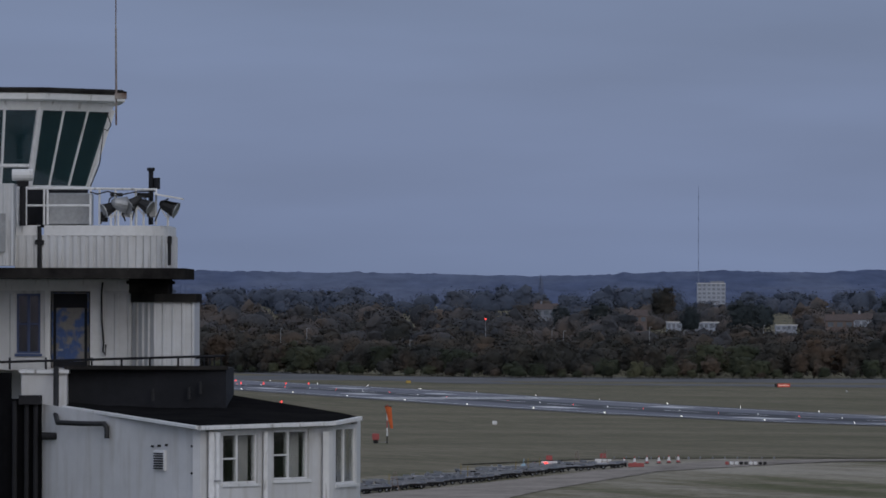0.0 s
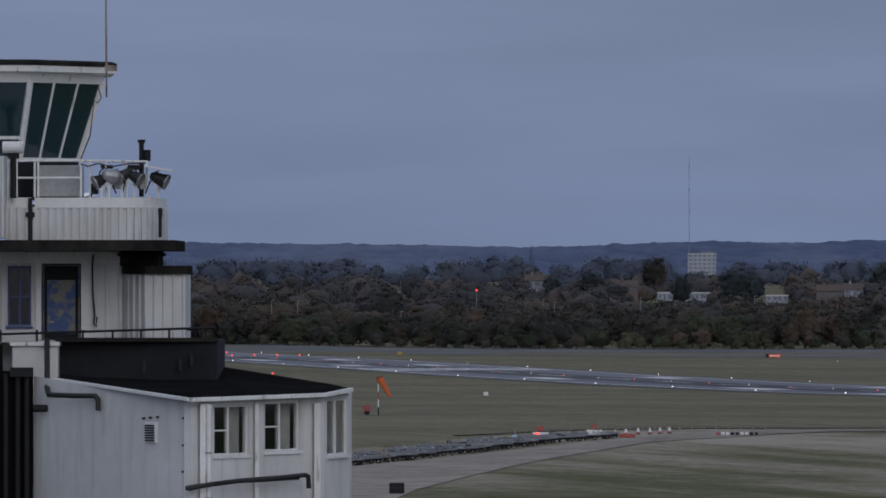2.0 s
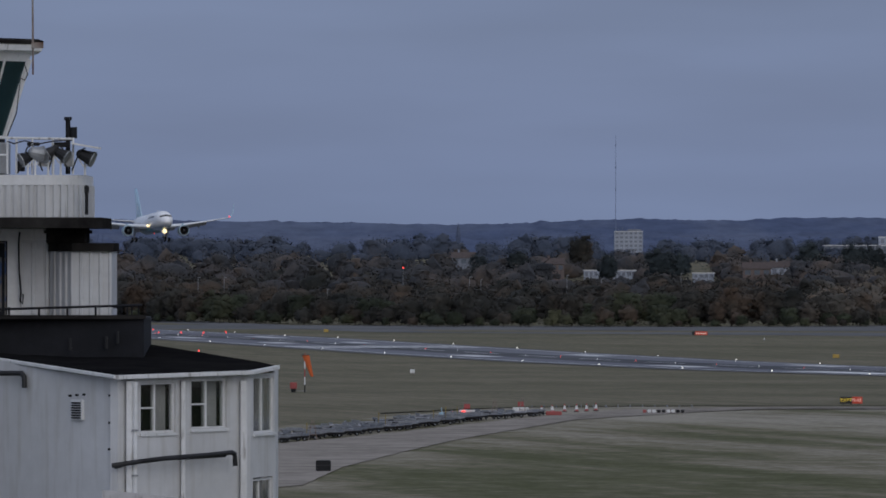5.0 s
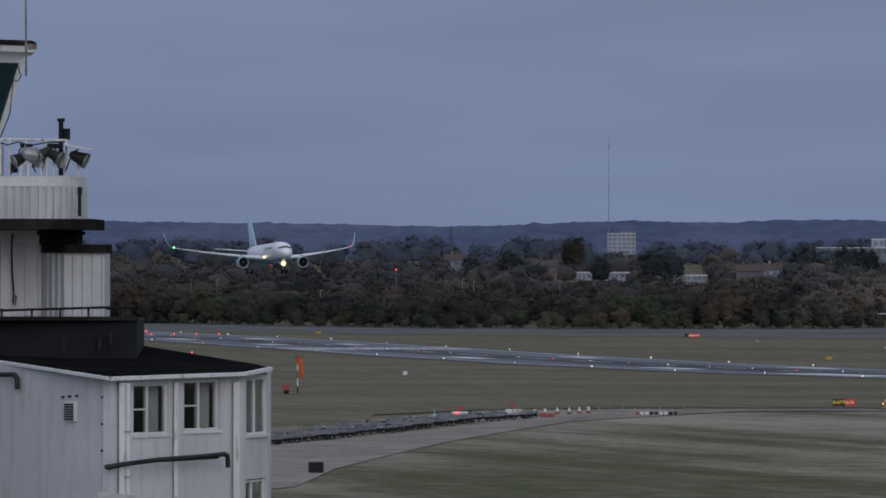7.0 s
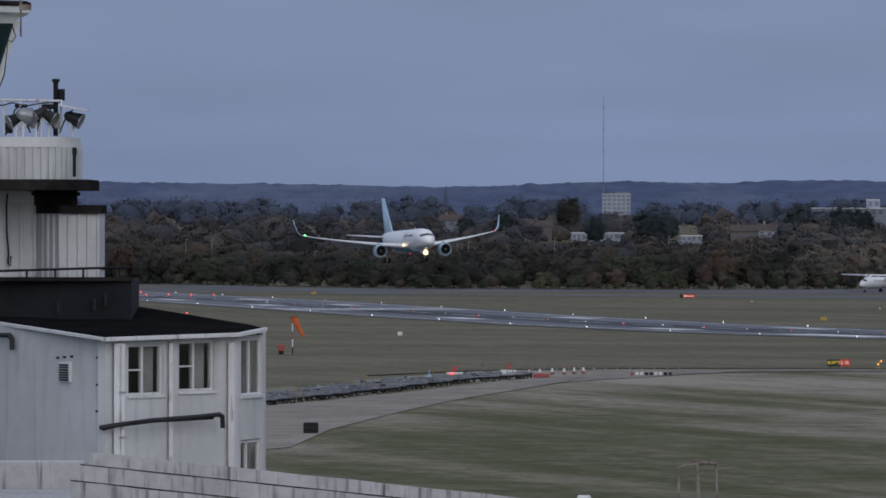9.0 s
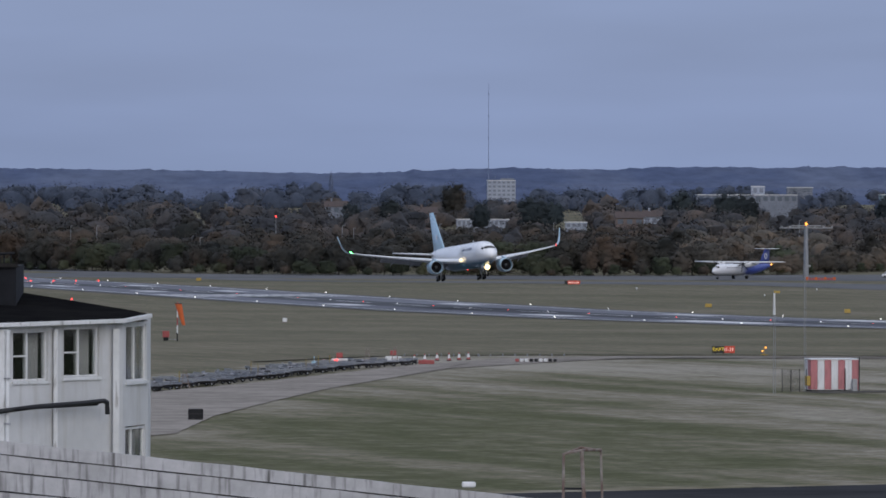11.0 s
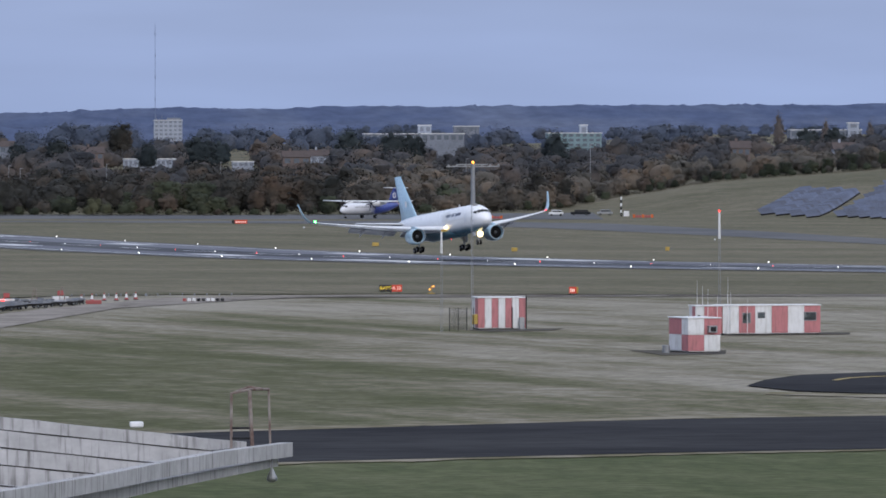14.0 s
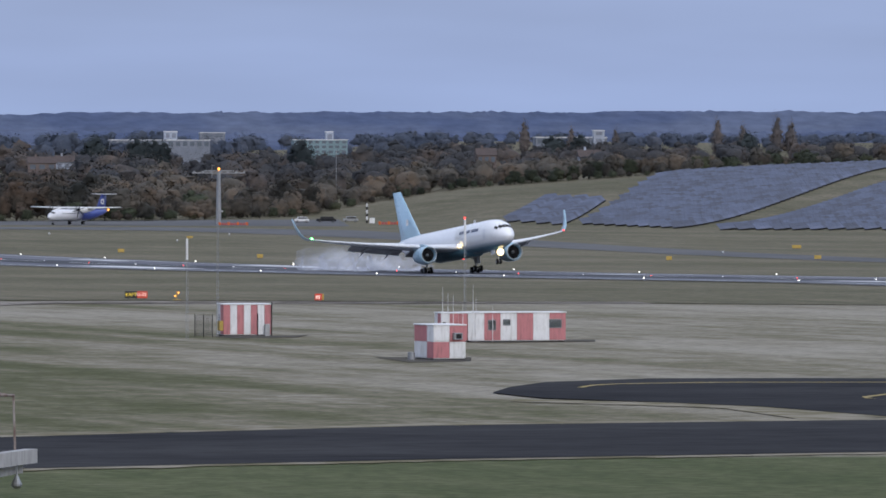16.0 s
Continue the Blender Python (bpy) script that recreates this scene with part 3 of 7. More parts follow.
strip("taxi_line", [(69.6, 537.5), (71.2, 543), (74.0, 546.6), (82, 549.6), (120, 548)], [(69.9, 536.6), (71.5, 542), (74.2, 545.5), (82, 548.4), (120, 546.8)], "yellow_line", 0.10, "faded yellow taxi line", "marking", step=3.0)
strip("taxi_line", [(99, 541), (86.6, 513.2), (93, 497)], [(99, 539.8), (87.0, 512.4), (93, 495.6)], "yellow_line", 0.105, "faded yellow taxi line", "marking", step=3.0)
# ---- runway lights ----
def runway_lights():
    bm = bmesh.new()
    tube(bm, (0, 0, 0), (0, 0, 0.22), 0.10, 0.07)
    base = thing("runway_light", pose(0, 0, -500), "small white runway edge light on a short stem", "light", "runway edge lights")
    part("stem", bm, "metal_grey", base)
    bm = bmesh.new()
    ball(bm, (0, 0, 0.34), 0.105, 8)
    part("lens", bm, "lamp_white", base, "glowing white lens")
    spots = [(60 * k - 0.3, -24.6) for k in range(-3, 23)] + [(60 * k - 125.8 + 0.2, 25.4) for k in range(-3, 24)]
    for i, (u, v) in enumerate(spots):
        x, y = rw(u, v)
        m = pose(x, y, ground_z(x, y) + 0.06)
        if i:
            copy_thing(base, m)
        else:
            base.matrix_world = m
    for nm, what, r, lab, every in (("centreline_light", "lamp_dim", 0.09, "flush white light in the runway", 0), ("centreline_light", "lamp_red", 0.10, "flush red light in the runway", 1)):
        bm = bmesh.new()
        tube(bm, (0, 0, 0), (0, 0, 0.05), 0.2, 0.18)
        one = thing(nm, pose(0, 0, -500), lab, "light", "runway centre lights")
        part("rim", bm, "metal_grey", one)
        bm = bmesh.new()
        ball(bm, (0, 0, 0.10), r, 8)
        part("lens", bm, what, one)
        first = True
        for k in range(-4, 40):
            if (k % 2) != every:
                continue
            x, y = rw(-90 + k * 30, 0.9)
            m = pose(x, y, ground_z(x, y) + 0.17)
            if first:
                one.matrix_world = m
                first = False
            else:
                copy_thing(one, m)
    bm = bmesh.new()
    tube(bm, (0, 0, 0), (0, 0, 0.25), 0.1, 0.07)
    red = thing("runway_end_light", pose(0, 0, -500), "small red runway end light on a short stem", "light", "runway end lights")
    part("stem", bm, "metal_grey", red)
    bm = bmesh.new()
    ball(bm, (0, 0, 0.4), 0.22, 8)
    part("lens", bm, "lamp_red", red, "glowing red lens")
    for i, (u, v) in enumerate([(-118, -18 + 6.5 * k) for k in range(7)] + [(-190, -16 + 8 * k) for k in range(5)] + [(-95, -34), (210, -62)]):
        x, y = rw(u, v)
        m = pose(x, y, ground_z(x, y) + 0.06)
        if i:
            copy_thing(red, m)
        else:
            red.matrix_world = m


runway_lights()
# ---- trees and distance ----
rng = np.random.default_rng(7)


def ico(level):
    bm = bmesh.new()
    bmesh.ops.create_icosphere(bm, subdivisions=level, radius=1.0)
    bm.verts.index_update()
    v = np.array([q.co[:] for q in bm.verts])
    f_ = np.array([[q.index for q in p.verts] for p in bm.faces])
    bm.free()
    return v, f_


ICO = {1: ico(1), 2: ico(2)}


def crown_arrays(height, width, leaves, kind="round", seed=0, clump_n=55, leaf=0.02):
    """A domed crown: an uneven body, leafy clumps over it and loose leaves about them; vertices, their soft normals, three- and four-cornered faces."""
    g = np.random.default_rng(seed)
    axes = np.array([width / 2, width / 2, height / 2])
    mid = np.array([0, 0, height * 0.5])

    def domed(d):
        z = np.clip(d[:, 2], -1, 1)
        if kind == "poplar":
            w = np.sqrt(np.clip(1 - np.abs(z) ** 1.7, 0.02, 1)) * (1 - 0.25 * z)
        else:
            w = np.where(z > 0, np.sqrt(np.clip(1 - z ** 2.2, 0.02, 1)), np.sqrt(np.clip(1 - np.abs(0.86 * z) ** 3, 0.05, 1)))
        flat = d[:, :2] / np.maximum(np.linalg.norm(d[:, :2], axis=1), 1e-4)[:, None]
        return np.concatenate([flat * w[:, None], z[:, None]], 1)

    lobes = g.normal(size=(6, 3)) * 1.9
    turn = g.uniform(0, 6.28, 6)

    def uneven(d):
        return 1 + 0.075 * np.sin(d @ lobes.T + turn).sum(1) / 1.6

    iv, if_ = ICO[1]
    bv, bf = ICO[2]
    body = domed(bv) * (uneven(bv) * 0.66)[:, None]
    verts, norms, tris, n = [body * axes + mid], [bv], [bf], len(bv)
    d = np.stack([np.zeros(clump_n), np.zeros(clump_n), g.uniform(-0.8, 0.98, clump_n)], 1)
    a = g.uniform(0, 6.28, clump_n)
    r_ = np.sqrt(1 - d[:, 2] ** 2)
    d[:, 0], d[:, 1] = np.cos(a) * r_, np.sin(a) * r_
    cs = domed(d) * (uneven(d) * g.uniform(0.60, 0.88, clump_n))[:, None] * axes + mid
    rad = g.uniform(0.05, 0.10, clump_n) * (width + height) / 2 * (0.6 if kind == "poplar" else 1) * (55 / clump_n) ** 0.3
    for c, r in zip(cs, rad):
        lump = 1 + g.normal(size=len(iv)) * 0.30
        p = c + iv * (lump * r)[:, None] * np.array([1.1, 1.1, 0.85])
        verts.append(p)
        norms.append(0.85 * (p - mid) / axes + 0.12 * iv + np.array([0, 0, 0.1]) + g.normal(size=3) * 0.13)
        tris.append(if_ + n)
        n += len(iv)
    a = g.uniform(0, 6.28, leaves)
    z = g.uniform(-0.95, 1.0, leaves)
    d = np.stack([np.cos(a) * np.sqrt(1 - z ** 2), np.sin(a) * np.sqrt(1 - z ** 2), z], 1)
    tufts = 1 + 0.10 * np.sin(d @ (g.normal(size=(5, 3)) * 7).T + g.uniform(0, 6.28, 5)).sum(1) / 1.5
    shell = domed(d) * (uneven(d) * tufts * g.uniform(0.66, 1.13, leaves))[:, None] * axes + mid
    pick = g.integers(0, clump_n, leaves)
    d2 = g.normal(size=(leaves, 3))
    d2 /= np.linalg.norm(d2, axis=1)[:, None]
    c = np.where((g.uniform(size=leaves) < 0.75)[:, None], shell, cs[pick] + d2 * (rad[pick] * g.uniform(0.9, 1.5, leaves))[:, None])
    out = (c - mid) / axes
    nrm = d * 0.5 + out * 0.7 + g.normal(size=(leaves, 3)) * 0.3
    nrm /= np.linalg.norm(nrm, axis=1)[:, None]
    a = np.cross(nrm, g.normal(size=(leaves, 3)))
    a /= np.linalg.norm(a, axis=1)[:, None]
    b = np.cross(nrm, a)
    s = height * leaf * g.uniform(0.6, 1.3, leaves)[:, None]
    q = np.stack([c - a * s, c - b * s * 0.7, c + a * s, c + b * s * 0.7], 1).reshape(-1, 3)
    norms.append(np.repeat(0.8 * out + 0.25 * d + g.normal(size=(leaves, 3)) * 0.22, 4, axis=0))
    v, nn = np.concatenate(verts + [q]), np.concatenate(norms)
    nn = nn + np.array([0, 0, 0.55])
    nn = nn / np.maximum(np.linalg.norm(nn, axis=1), 1e-4)[:, None]
    v[:, 2] = np.maximum(v[:, 2], -0.1)
    return v, nn, np.concatenate(tris), n + np.arange(len(q)).reshape(-1, 4)


def leaf_mesh(name, v, normals, tris, quads, material):
    me = bpy.data.meshes.new(name)
    me.from_pydata(v.tolist(), [], tris.tolist() + quads.tolist())
    me.materials.append(M[material])
    me.shade_smooth()
    me.normals_split_custom_set_from_vertices(normals.tolist())
    return me


def trunk_mesh(height, seed):
    g = random.Random(seed)
    bm = bmesh.new()
    r = height * 0.022
    tube(bm, (0, 0, -0.3), (0, 0, height * 0.45), r, r * 0.6, 7)
    for k in range(5):
        a, z = g.uniform(0, 6.28), height * g.uniform(0.15, 0.42)
        tube(bm, (0, 0, z), (math.cos(a) * height * 0.2, math.sin(a) * height * 0.2, z + height * g.uniform(0.15, 0.3)), r * 0.5, r * 0.2, 5)
    me = bpy.data.meshes.new("trunk")
    bm.to_mesh(me)
    bm.free()
    me.materials.append(M["bark"])
    return me


TREES = []
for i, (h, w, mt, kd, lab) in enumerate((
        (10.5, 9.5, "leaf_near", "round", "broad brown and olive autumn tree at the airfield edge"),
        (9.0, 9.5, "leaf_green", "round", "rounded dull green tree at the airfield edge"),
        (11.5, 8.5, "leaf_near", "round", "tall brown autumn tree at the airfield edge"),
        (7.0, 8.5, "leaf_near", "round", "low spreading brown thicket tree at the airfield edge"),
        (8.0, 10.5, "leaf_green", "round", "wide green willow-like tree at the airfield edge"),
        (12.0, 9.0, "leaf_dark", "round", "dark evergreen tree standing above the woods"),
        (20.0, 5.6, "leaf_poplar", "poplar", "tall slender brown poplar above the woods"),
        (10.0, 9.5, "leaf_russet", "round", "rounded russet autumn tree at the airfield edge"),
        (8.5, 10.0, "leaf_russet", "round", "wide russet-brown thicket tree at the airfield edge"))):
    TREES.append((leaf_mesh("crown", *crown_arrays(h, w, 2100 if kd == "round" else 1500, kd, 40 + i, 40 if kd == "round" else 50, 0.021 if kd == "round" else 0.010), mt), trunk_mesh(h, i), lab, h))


def tree(kind, x, y, size=1.0, z=None, turn=None, label=None):
    crown, trunk, lab, h = TREES[kind]
    t = thing("tree", Matrix.Translation((x, y, ground_z(x, y) if z is None else z)) @ pose(0, 0, 0, 0, 0, rng.uniform(0, 360) if turn is None else turn) @ Matrix.Diagonal((size * rng.uniform(0.85, 1.2), size * rng.uniform(0.85, 1.2), size, 1)), label or lab, "tree", "trees beyond the airfield")
    for nm, me in (("trunk", trunk), ("crown", crown)):
        o = new(nm, me)
        o.parent = t
    return t


def wood_front(x):
    return float(np.interp(x, (-160, -71, 20, 124, 155, 200, 225, 245, 300, 700), (2480, 2380, 2228, 2222, 2236, 2330, 2420, 2455, 2462, 2470)))


# buildings among the trees: bearing from, to, distance, height of the foot that shows
GAPS = ((0.0350, 0.0392, 4600, 19.5), (0.0308, 0.0388, 3000, 8.0), (0.0896, 0.097, 3300, 16.0), (0.064, 0.0785, 3400, 20.8), (0.1283, 0.134, 3300, 22.5), (0.0456, 0.0492, 2900, 8.2), (0.0555, 0.0585, 2900, 10.5))


def woods():
    # the front rows, tree by tree
    x = -165.0
    while x < 470:
        for row in range(2):
            # Darker kinds west; east lighter russet ones with haze in their colour.
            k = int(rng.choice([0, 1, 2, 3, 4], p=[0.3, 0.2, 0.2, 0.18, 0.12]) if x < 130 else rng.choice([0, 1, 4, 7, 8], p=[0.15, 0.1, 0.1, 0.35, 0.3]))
            xx = x + rng.uniform(-2.5, 2.5)
            s = rng.uniform(0.62, 1.22) * (1.08 if row else 0.80)
            if x > 225:
                s *= 0.62
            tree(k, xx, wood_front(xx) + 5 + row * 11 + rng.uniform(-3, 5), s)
        low = x + rng.uniform(-2, 2)
        tree(int(rng.choice([1, 3, 4])), low, wood_front(low) + rng.uniform(-2, 2), rng.uniform(0.28, 0.55) * (0.7 if x > 225 else 1), label="low dark bush at the foot of the woods")
        x += rng.uniform(5.0, 8.5)
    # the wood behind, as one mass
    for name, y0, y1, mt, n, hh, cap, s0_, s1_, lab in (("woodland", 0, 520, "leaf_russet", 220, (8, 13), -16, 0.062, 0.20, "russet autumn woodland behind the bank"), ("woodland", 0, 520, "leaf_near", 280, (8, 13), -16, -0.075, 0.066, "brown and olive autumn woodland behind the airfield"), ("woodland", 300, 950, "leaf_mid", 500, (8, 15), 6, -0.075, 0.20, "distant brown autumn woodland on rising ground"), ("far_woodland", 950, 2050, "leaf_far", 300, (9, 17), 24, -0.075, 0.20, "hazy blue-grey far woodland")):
        bases = [crown_arrays(1.0, rng.uniform(0.95, 1.55), 540, "round", 90 + j, 8, 0.031) for j in range(10)]
        out, nor, tri, quad, count = [], [], [], [], 0
        for j in range(n):
            dy = 30 + y0 + (y1 - y0) * rng.uniform(0, 1)
            s = rng.uniform(s0_, s1_)
            y = 2230 + dy
            xx = s * y
            y = max(y, wood_front(xx) + 24 + rng.uniform(0, 30))
            h = rng.uniform(*hh) * (1.0 if xx < 225 else 0.8)
            # tree tops keep below the tops of the next wood behind, and clear of the buildings
            h = min(h, EYE_Z + cap * y / 12800 - ground_z(xx, y) + rng.uniform(-3.0, 0.8))
            for s0, s1, yb, zb in GAPS:
                if s0 - 0.0012 < xx / y < s1 + 0.0012 and y < yb:
                    h = min(h, EYE_Z + (zb - EYE_Z) * y / yb - ground_z(xx, y))
            if h < 3.5:
                continue
            a = rng.uniform(0, 6.28)
            v0, n0, t0, q0 = bases[j % 10]
            v = v0 * h
            tri.append(t0 + count)
            quad.append(q0 + count)
            count += len(v)
            nor.append(np.stack([n0[:, 0] * math.cos(a) - n0[:, 1] * math.sin(a), n0[:, 0] * math.sin(a) + n0[:, 1] * math.cos(a), n0[:, 2]], 1))
            out.append(np.stack([v[:, 0] * math.cos(a) - v[:, 1] * math.sin(a) + xx, v[:, 0] * math.sin(a) + v[:, 1] * math.cos(a) + y, v[:, 2] + ground_z(xx, y)], 1))
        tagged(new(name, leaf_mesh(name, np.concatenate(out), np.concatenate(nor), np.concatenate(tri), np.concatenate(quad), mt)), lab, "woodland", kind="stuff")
    # single trees that stand out
    for k, xx, y, top, s in ((5, 47.2, 2900, 18.2, 0.9), (5, 63.0, 2900, 19.4, 0.95), (0, 91.7, 3000, 26.4, 1.35), (5, 112.0, 2700, 20.6, 1.25), (5, 122.0, 2750, 19.0, 0.9), (5, 96, 2800, 18.0, 0.95),
                             (5, 190, 3050, 23.0, 1.3), (5, 205, 3000, 22.5, 1.4), (5, 214, 3020, 21.8, 1.2), (5, 268, 2950, 22.0, 1.45), (5, 372, 2950, 24.2, 1.1), (5, 384, 2960, 24.4, 1.05), (5, 445, 2900, 25.0, 1.2),
                             (6, 378.2, 3100, 31.3, 0.95), (6, 418, 3100, 28.0, 0.75), (6, 462.5, 3100, 32.7, 1.05), (6, 473.6, 3100, 30.3, 0.9), (6, 488.5, 3100, 34.0, 1.1), (6, 494.7, 3100, 31.6, 0.95), (6, 400, 3110, 28.5, 0.8)):
        tree(k, xx, y, s, top - TREES[k][3] * s * 0.98, label=("dark evergreen tree rising above the woods" if k == 5 else None))


def ridge(name, y, pts, material, rough, seed, lab):
    """A far hill: a long body whose uneven crest is a line of tree tops."""
    g = np.random.default_rng(seed)
    xs = np.arange(-900, 1600, 1.5)
    s = xs / y
    top = np.interp(s, [p[0] for p in pts], [p[1] for p in pts])
    n1 = np.interp(xs, np.arange(-960, 1660, 31), g.normal(size=len(np.arange(-960, 1660, 31))))
    n2 = np.interp(xs, np.arange(-960, 1660, 9), g.normal(size=len(np.arange(-960, 1660, 9))))
    n3 = np.abs(np.interp(xs, np.arange(-960, 1660, 4.5), g.normal(size=len(np.arange(-960, 1660, 4.5)))))
    n4 = np.clip(np.interp(xs, np.arange(-960, 1660, 7), g.normal(size=len(np.arange(-960, 1660, 7)))) - 1.35, 0, 2)
    base = top + rough * 0.5 * n1
    top = base + rough * (0.45 * n2 + 0.55 * n3 + 2.2 * n4)
    rows = ((-0.0, 0.0), (-35, -0.30), (-80, -0.75), (-140, -1.2))
    verts = []
    for dy, f_ in rows:
        for i, xx in enumerate(xs):
            z = (top[i] if f_ == 0 else base[i]) + f_ * 12
            verts.append((xx, y + dy, z if f_ > -1.1 else -6))
    n = len(xs)
    faces = [(j * n + i, j * n + i + 1, (j + 1) * n + i + 1, (j + 1) * n + i) for j in range(3) for i in range(n - 1)]
    me = bpy.data.meshes.new(name)
    me.from_pydata(verts, [], faces)
    me.materials.append(M[material])
    return tagged(new(name, me), lab, "hills", kind="structure")


woods()
# The hills' haze is painted: it lies in their blue base colour.
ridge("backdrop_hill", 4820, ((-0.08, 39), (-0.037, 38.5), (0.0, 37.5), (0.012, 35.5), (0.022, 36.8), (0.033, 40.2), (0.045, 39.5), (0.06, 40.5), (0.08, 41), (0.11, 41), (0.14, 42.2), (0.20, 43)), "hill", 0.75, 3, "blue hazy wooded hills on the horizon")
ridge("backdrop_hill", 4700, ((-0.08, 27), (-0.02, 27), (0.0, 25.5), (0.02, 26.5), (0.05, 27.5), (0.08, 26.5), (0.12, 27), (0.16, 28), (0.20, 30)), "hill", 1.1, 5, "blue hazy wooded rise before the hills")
# ---- the airliner ----
M["fuselage"] = livery("white_over_teal_paint", (0.88, 0.88, 0.88), (0.075, 0.20, 0.28), 3.15, 0.42)
M["pale_blue"] = livery("pale_blue_paint", (0.30, 0.52, 0.66), (0.50, 0.66, 0.76), 9.5, 5.0)
M["nacelle"] = mat("pale_blue_nacelle", (0.36, 0.54, 0.66), 0.3, coat=0.4, scale=0.6)
M["wing_grey"] = mat("light_grey_wing", (0.74, 0.75, 0.77), 0.4, col2=(0.68, 0.69, 0.71), scale=0.5)
# Flap grey, darkened in the colour as if shaded by the wing.
M["wing_dark"] = mat("shadowed_flap_grey", (0.30, 0.31, 0.33), 0.5, scale=0.5)
M["navy"] = mat("navy_lettering", (0.03, 0.05, 0.12), 0.4)
M["blue_livery"] = livery("white_and_blue_paint", (0.68, 0.68, 0.70), (0.035, 0.06, 0.28), 0.5, 1.2, axis=0)
M["blue_tail"] = mat("deep_blue_paint", (0.03, 0.05, 0.22), 0.35, scale=0.6)

FUS = ((28.5, 0.06, 0.06, 4.15), (28.25, 0.52, 0.48, 4.15), (27.6, 1.02, 0.98, 4.24), (26.4, 1.62, 1.66, 4.48), (25.0, 2.05, 2.18, 4.66), (23.0, 2.40, 2.56, 4.76), (20.0, 2.515, 2.70, 4.80),
       (8.0, 2.515, 2.70, 4.80), (-4.0, 2.515, 2.70, 4.80), (-9.0, 2.50, 2.62, 4.90), (-14.0, 2.25, 2.28, 5.20), (-18.5, 1.72, 1.72, 5.65), (-22.5, 1.0, 1.08, 6.10), (-25.4, 0.40, 0.45, 6.40), (-26.2, 0.15, 0.18, 6.45))


def skin(x, a, off=0.0, table=FUS):
    xs = [r[0] for r in table][::-1]
    w, h, c = (float(np.interp(x, xs, [r[k] for r in table][::-1])) for k in (1, 2, 3))
    return Vector((x, (w + off) * math.cos(radians(a)), c + (h + off) * math.sin(radians(a))))


def patch(bm, x0, x1, a0, a1, off=0.035, nx=2, na=3, table=FUS):
    """A thin plate that follows the fuselage's skin."""
    grid = [[bm.verts.new(skin(x0 + (x1 - x0) * i / nx, a0 + (a1 - a0) * j / na, off, table)) for j in range(na + 1)] for i in range(nx + 1)]
    for i in range(nx):
        for j in range(na):
            bm.faces.new((grid[i][j], grid[i + 1][j], grid[i + 1][j + 1], grid[i][j + 1]))


def body(table, seg=28):
    bm = bmesh.new()
    loft(bm, [[skin(r[0], 360 * k / seg, 0, table) for k in range(seg)] for r in table])
    return bm


def wing_section(y, xle, chord, z, thick, vertical=False):
    prof = ((0, 0), (0.02, 0.28), (0.12, 0.62), (0.35, 0.72), (0.65, 0.48), (1.0, 0.04), (1.0, -0.04), (0.65, -0.20), (0.35, -0.34), (0.12, -0.34), (0.02, -0.2))
    if vertical:
        return [(xle - p * chord, y + (q * thick if q > 0 else -abs(q) * thick), z) for p, q in prof]
    return [(xle - p * chord, y, z + q * thick) for p, q in prof]


def turbofan(parent, y, z, x):
    eng = new("engine")
    eng.parent = parent
    eng.location = (x, y, z)
    outer = ((0.0, 1.28), (0.10, 1.40), (-0.35, 1.50), (-1.4, 1.56), (-3.0, 1.50), (-4.4, 1.28), (-5.0, 1.12))
    bm = bmesh.new()
    n = 28
    rings = [[(px, r * math.cos(2 * math.pi * k / n), r * math.sin(2 * math.pi * k / n)) for k in range(n)] for px, r in [(-1.1, 1.16), (-0.3, 1.20)] + list(outer)]
    loft(bm, rings, cap=False)
    cowl = part("cowl", bm, "nacelle", eng, "pale blue engine cowl", True)
    bm = bmesh.new()
    for px, r0, r1 in ((-0.05, 1.27, 1.41),):
        loft(bm, [[(px + dx, r * math.cos(2 * math.pi * k / n), r * math.sin(2 * math.pi * k / n)) for k in range(n)] for dx, r in ((-0.10, 1.25), (0.06, 1.27), (0.17, 1.335), (0.10, 1.41), (-0.15, 1.46))], cap=False)
    part("intake_lip", bm, "metal_grey", eng, "bare metal intake lip", True)
    fan = new("fan")
    fan.parent = eng
    bm = bmesh.new()
    a, b = ([bm.verts.new((px + dx, py, pz)) for px, py, pz in ((-0.95, -0.10, 0.3), (-0.75, 0.06, 0.3), (-0.72, 0.16, 1.17), (-1.0, -0.14, 1.17))] for dx in (0.0, -0.03))
    bm.faces.new(a)
    bm.faces.new(list(reversed(b)))
    for i in range(4):
        bm.faces.new((a[i], b[i], b[(i + 1) % 4], a[(i + 1) % 4]))
    blade = part("blade", bm, "metal_dark", fan)
    for k in range(1, 22):
        o = new("blade", blade.data)
        o.parent, o.matrix_basis = fan, Matrix.Rotation(2 * math.pi * k / 22, 4, "X")
    # disc behind the fan, coloured black for the dark of the duct
    bm = bmesh.new()
    tube(bm, (-1.15, 0, 0), (-1.05, 0, 0), 1.18, 1.18, 24)
    part("fan_case", bm, "void", eng)
    bm = bmesh.new()
    tube(bm, (-1.0, 0, 0), (-0.35, 0, 0), 0.34, 0.03, 14)
    part("spinner", bm, "metal_grey", eng)
    bm = bmesh.new()
    tube(bm, (-4.6, 0, 0), (-6.2, 0, -0.05), 0.80, 0.50, 18)
    part("exhaust", bm, "metal_dark", eng)
    bm = bmesh.new()
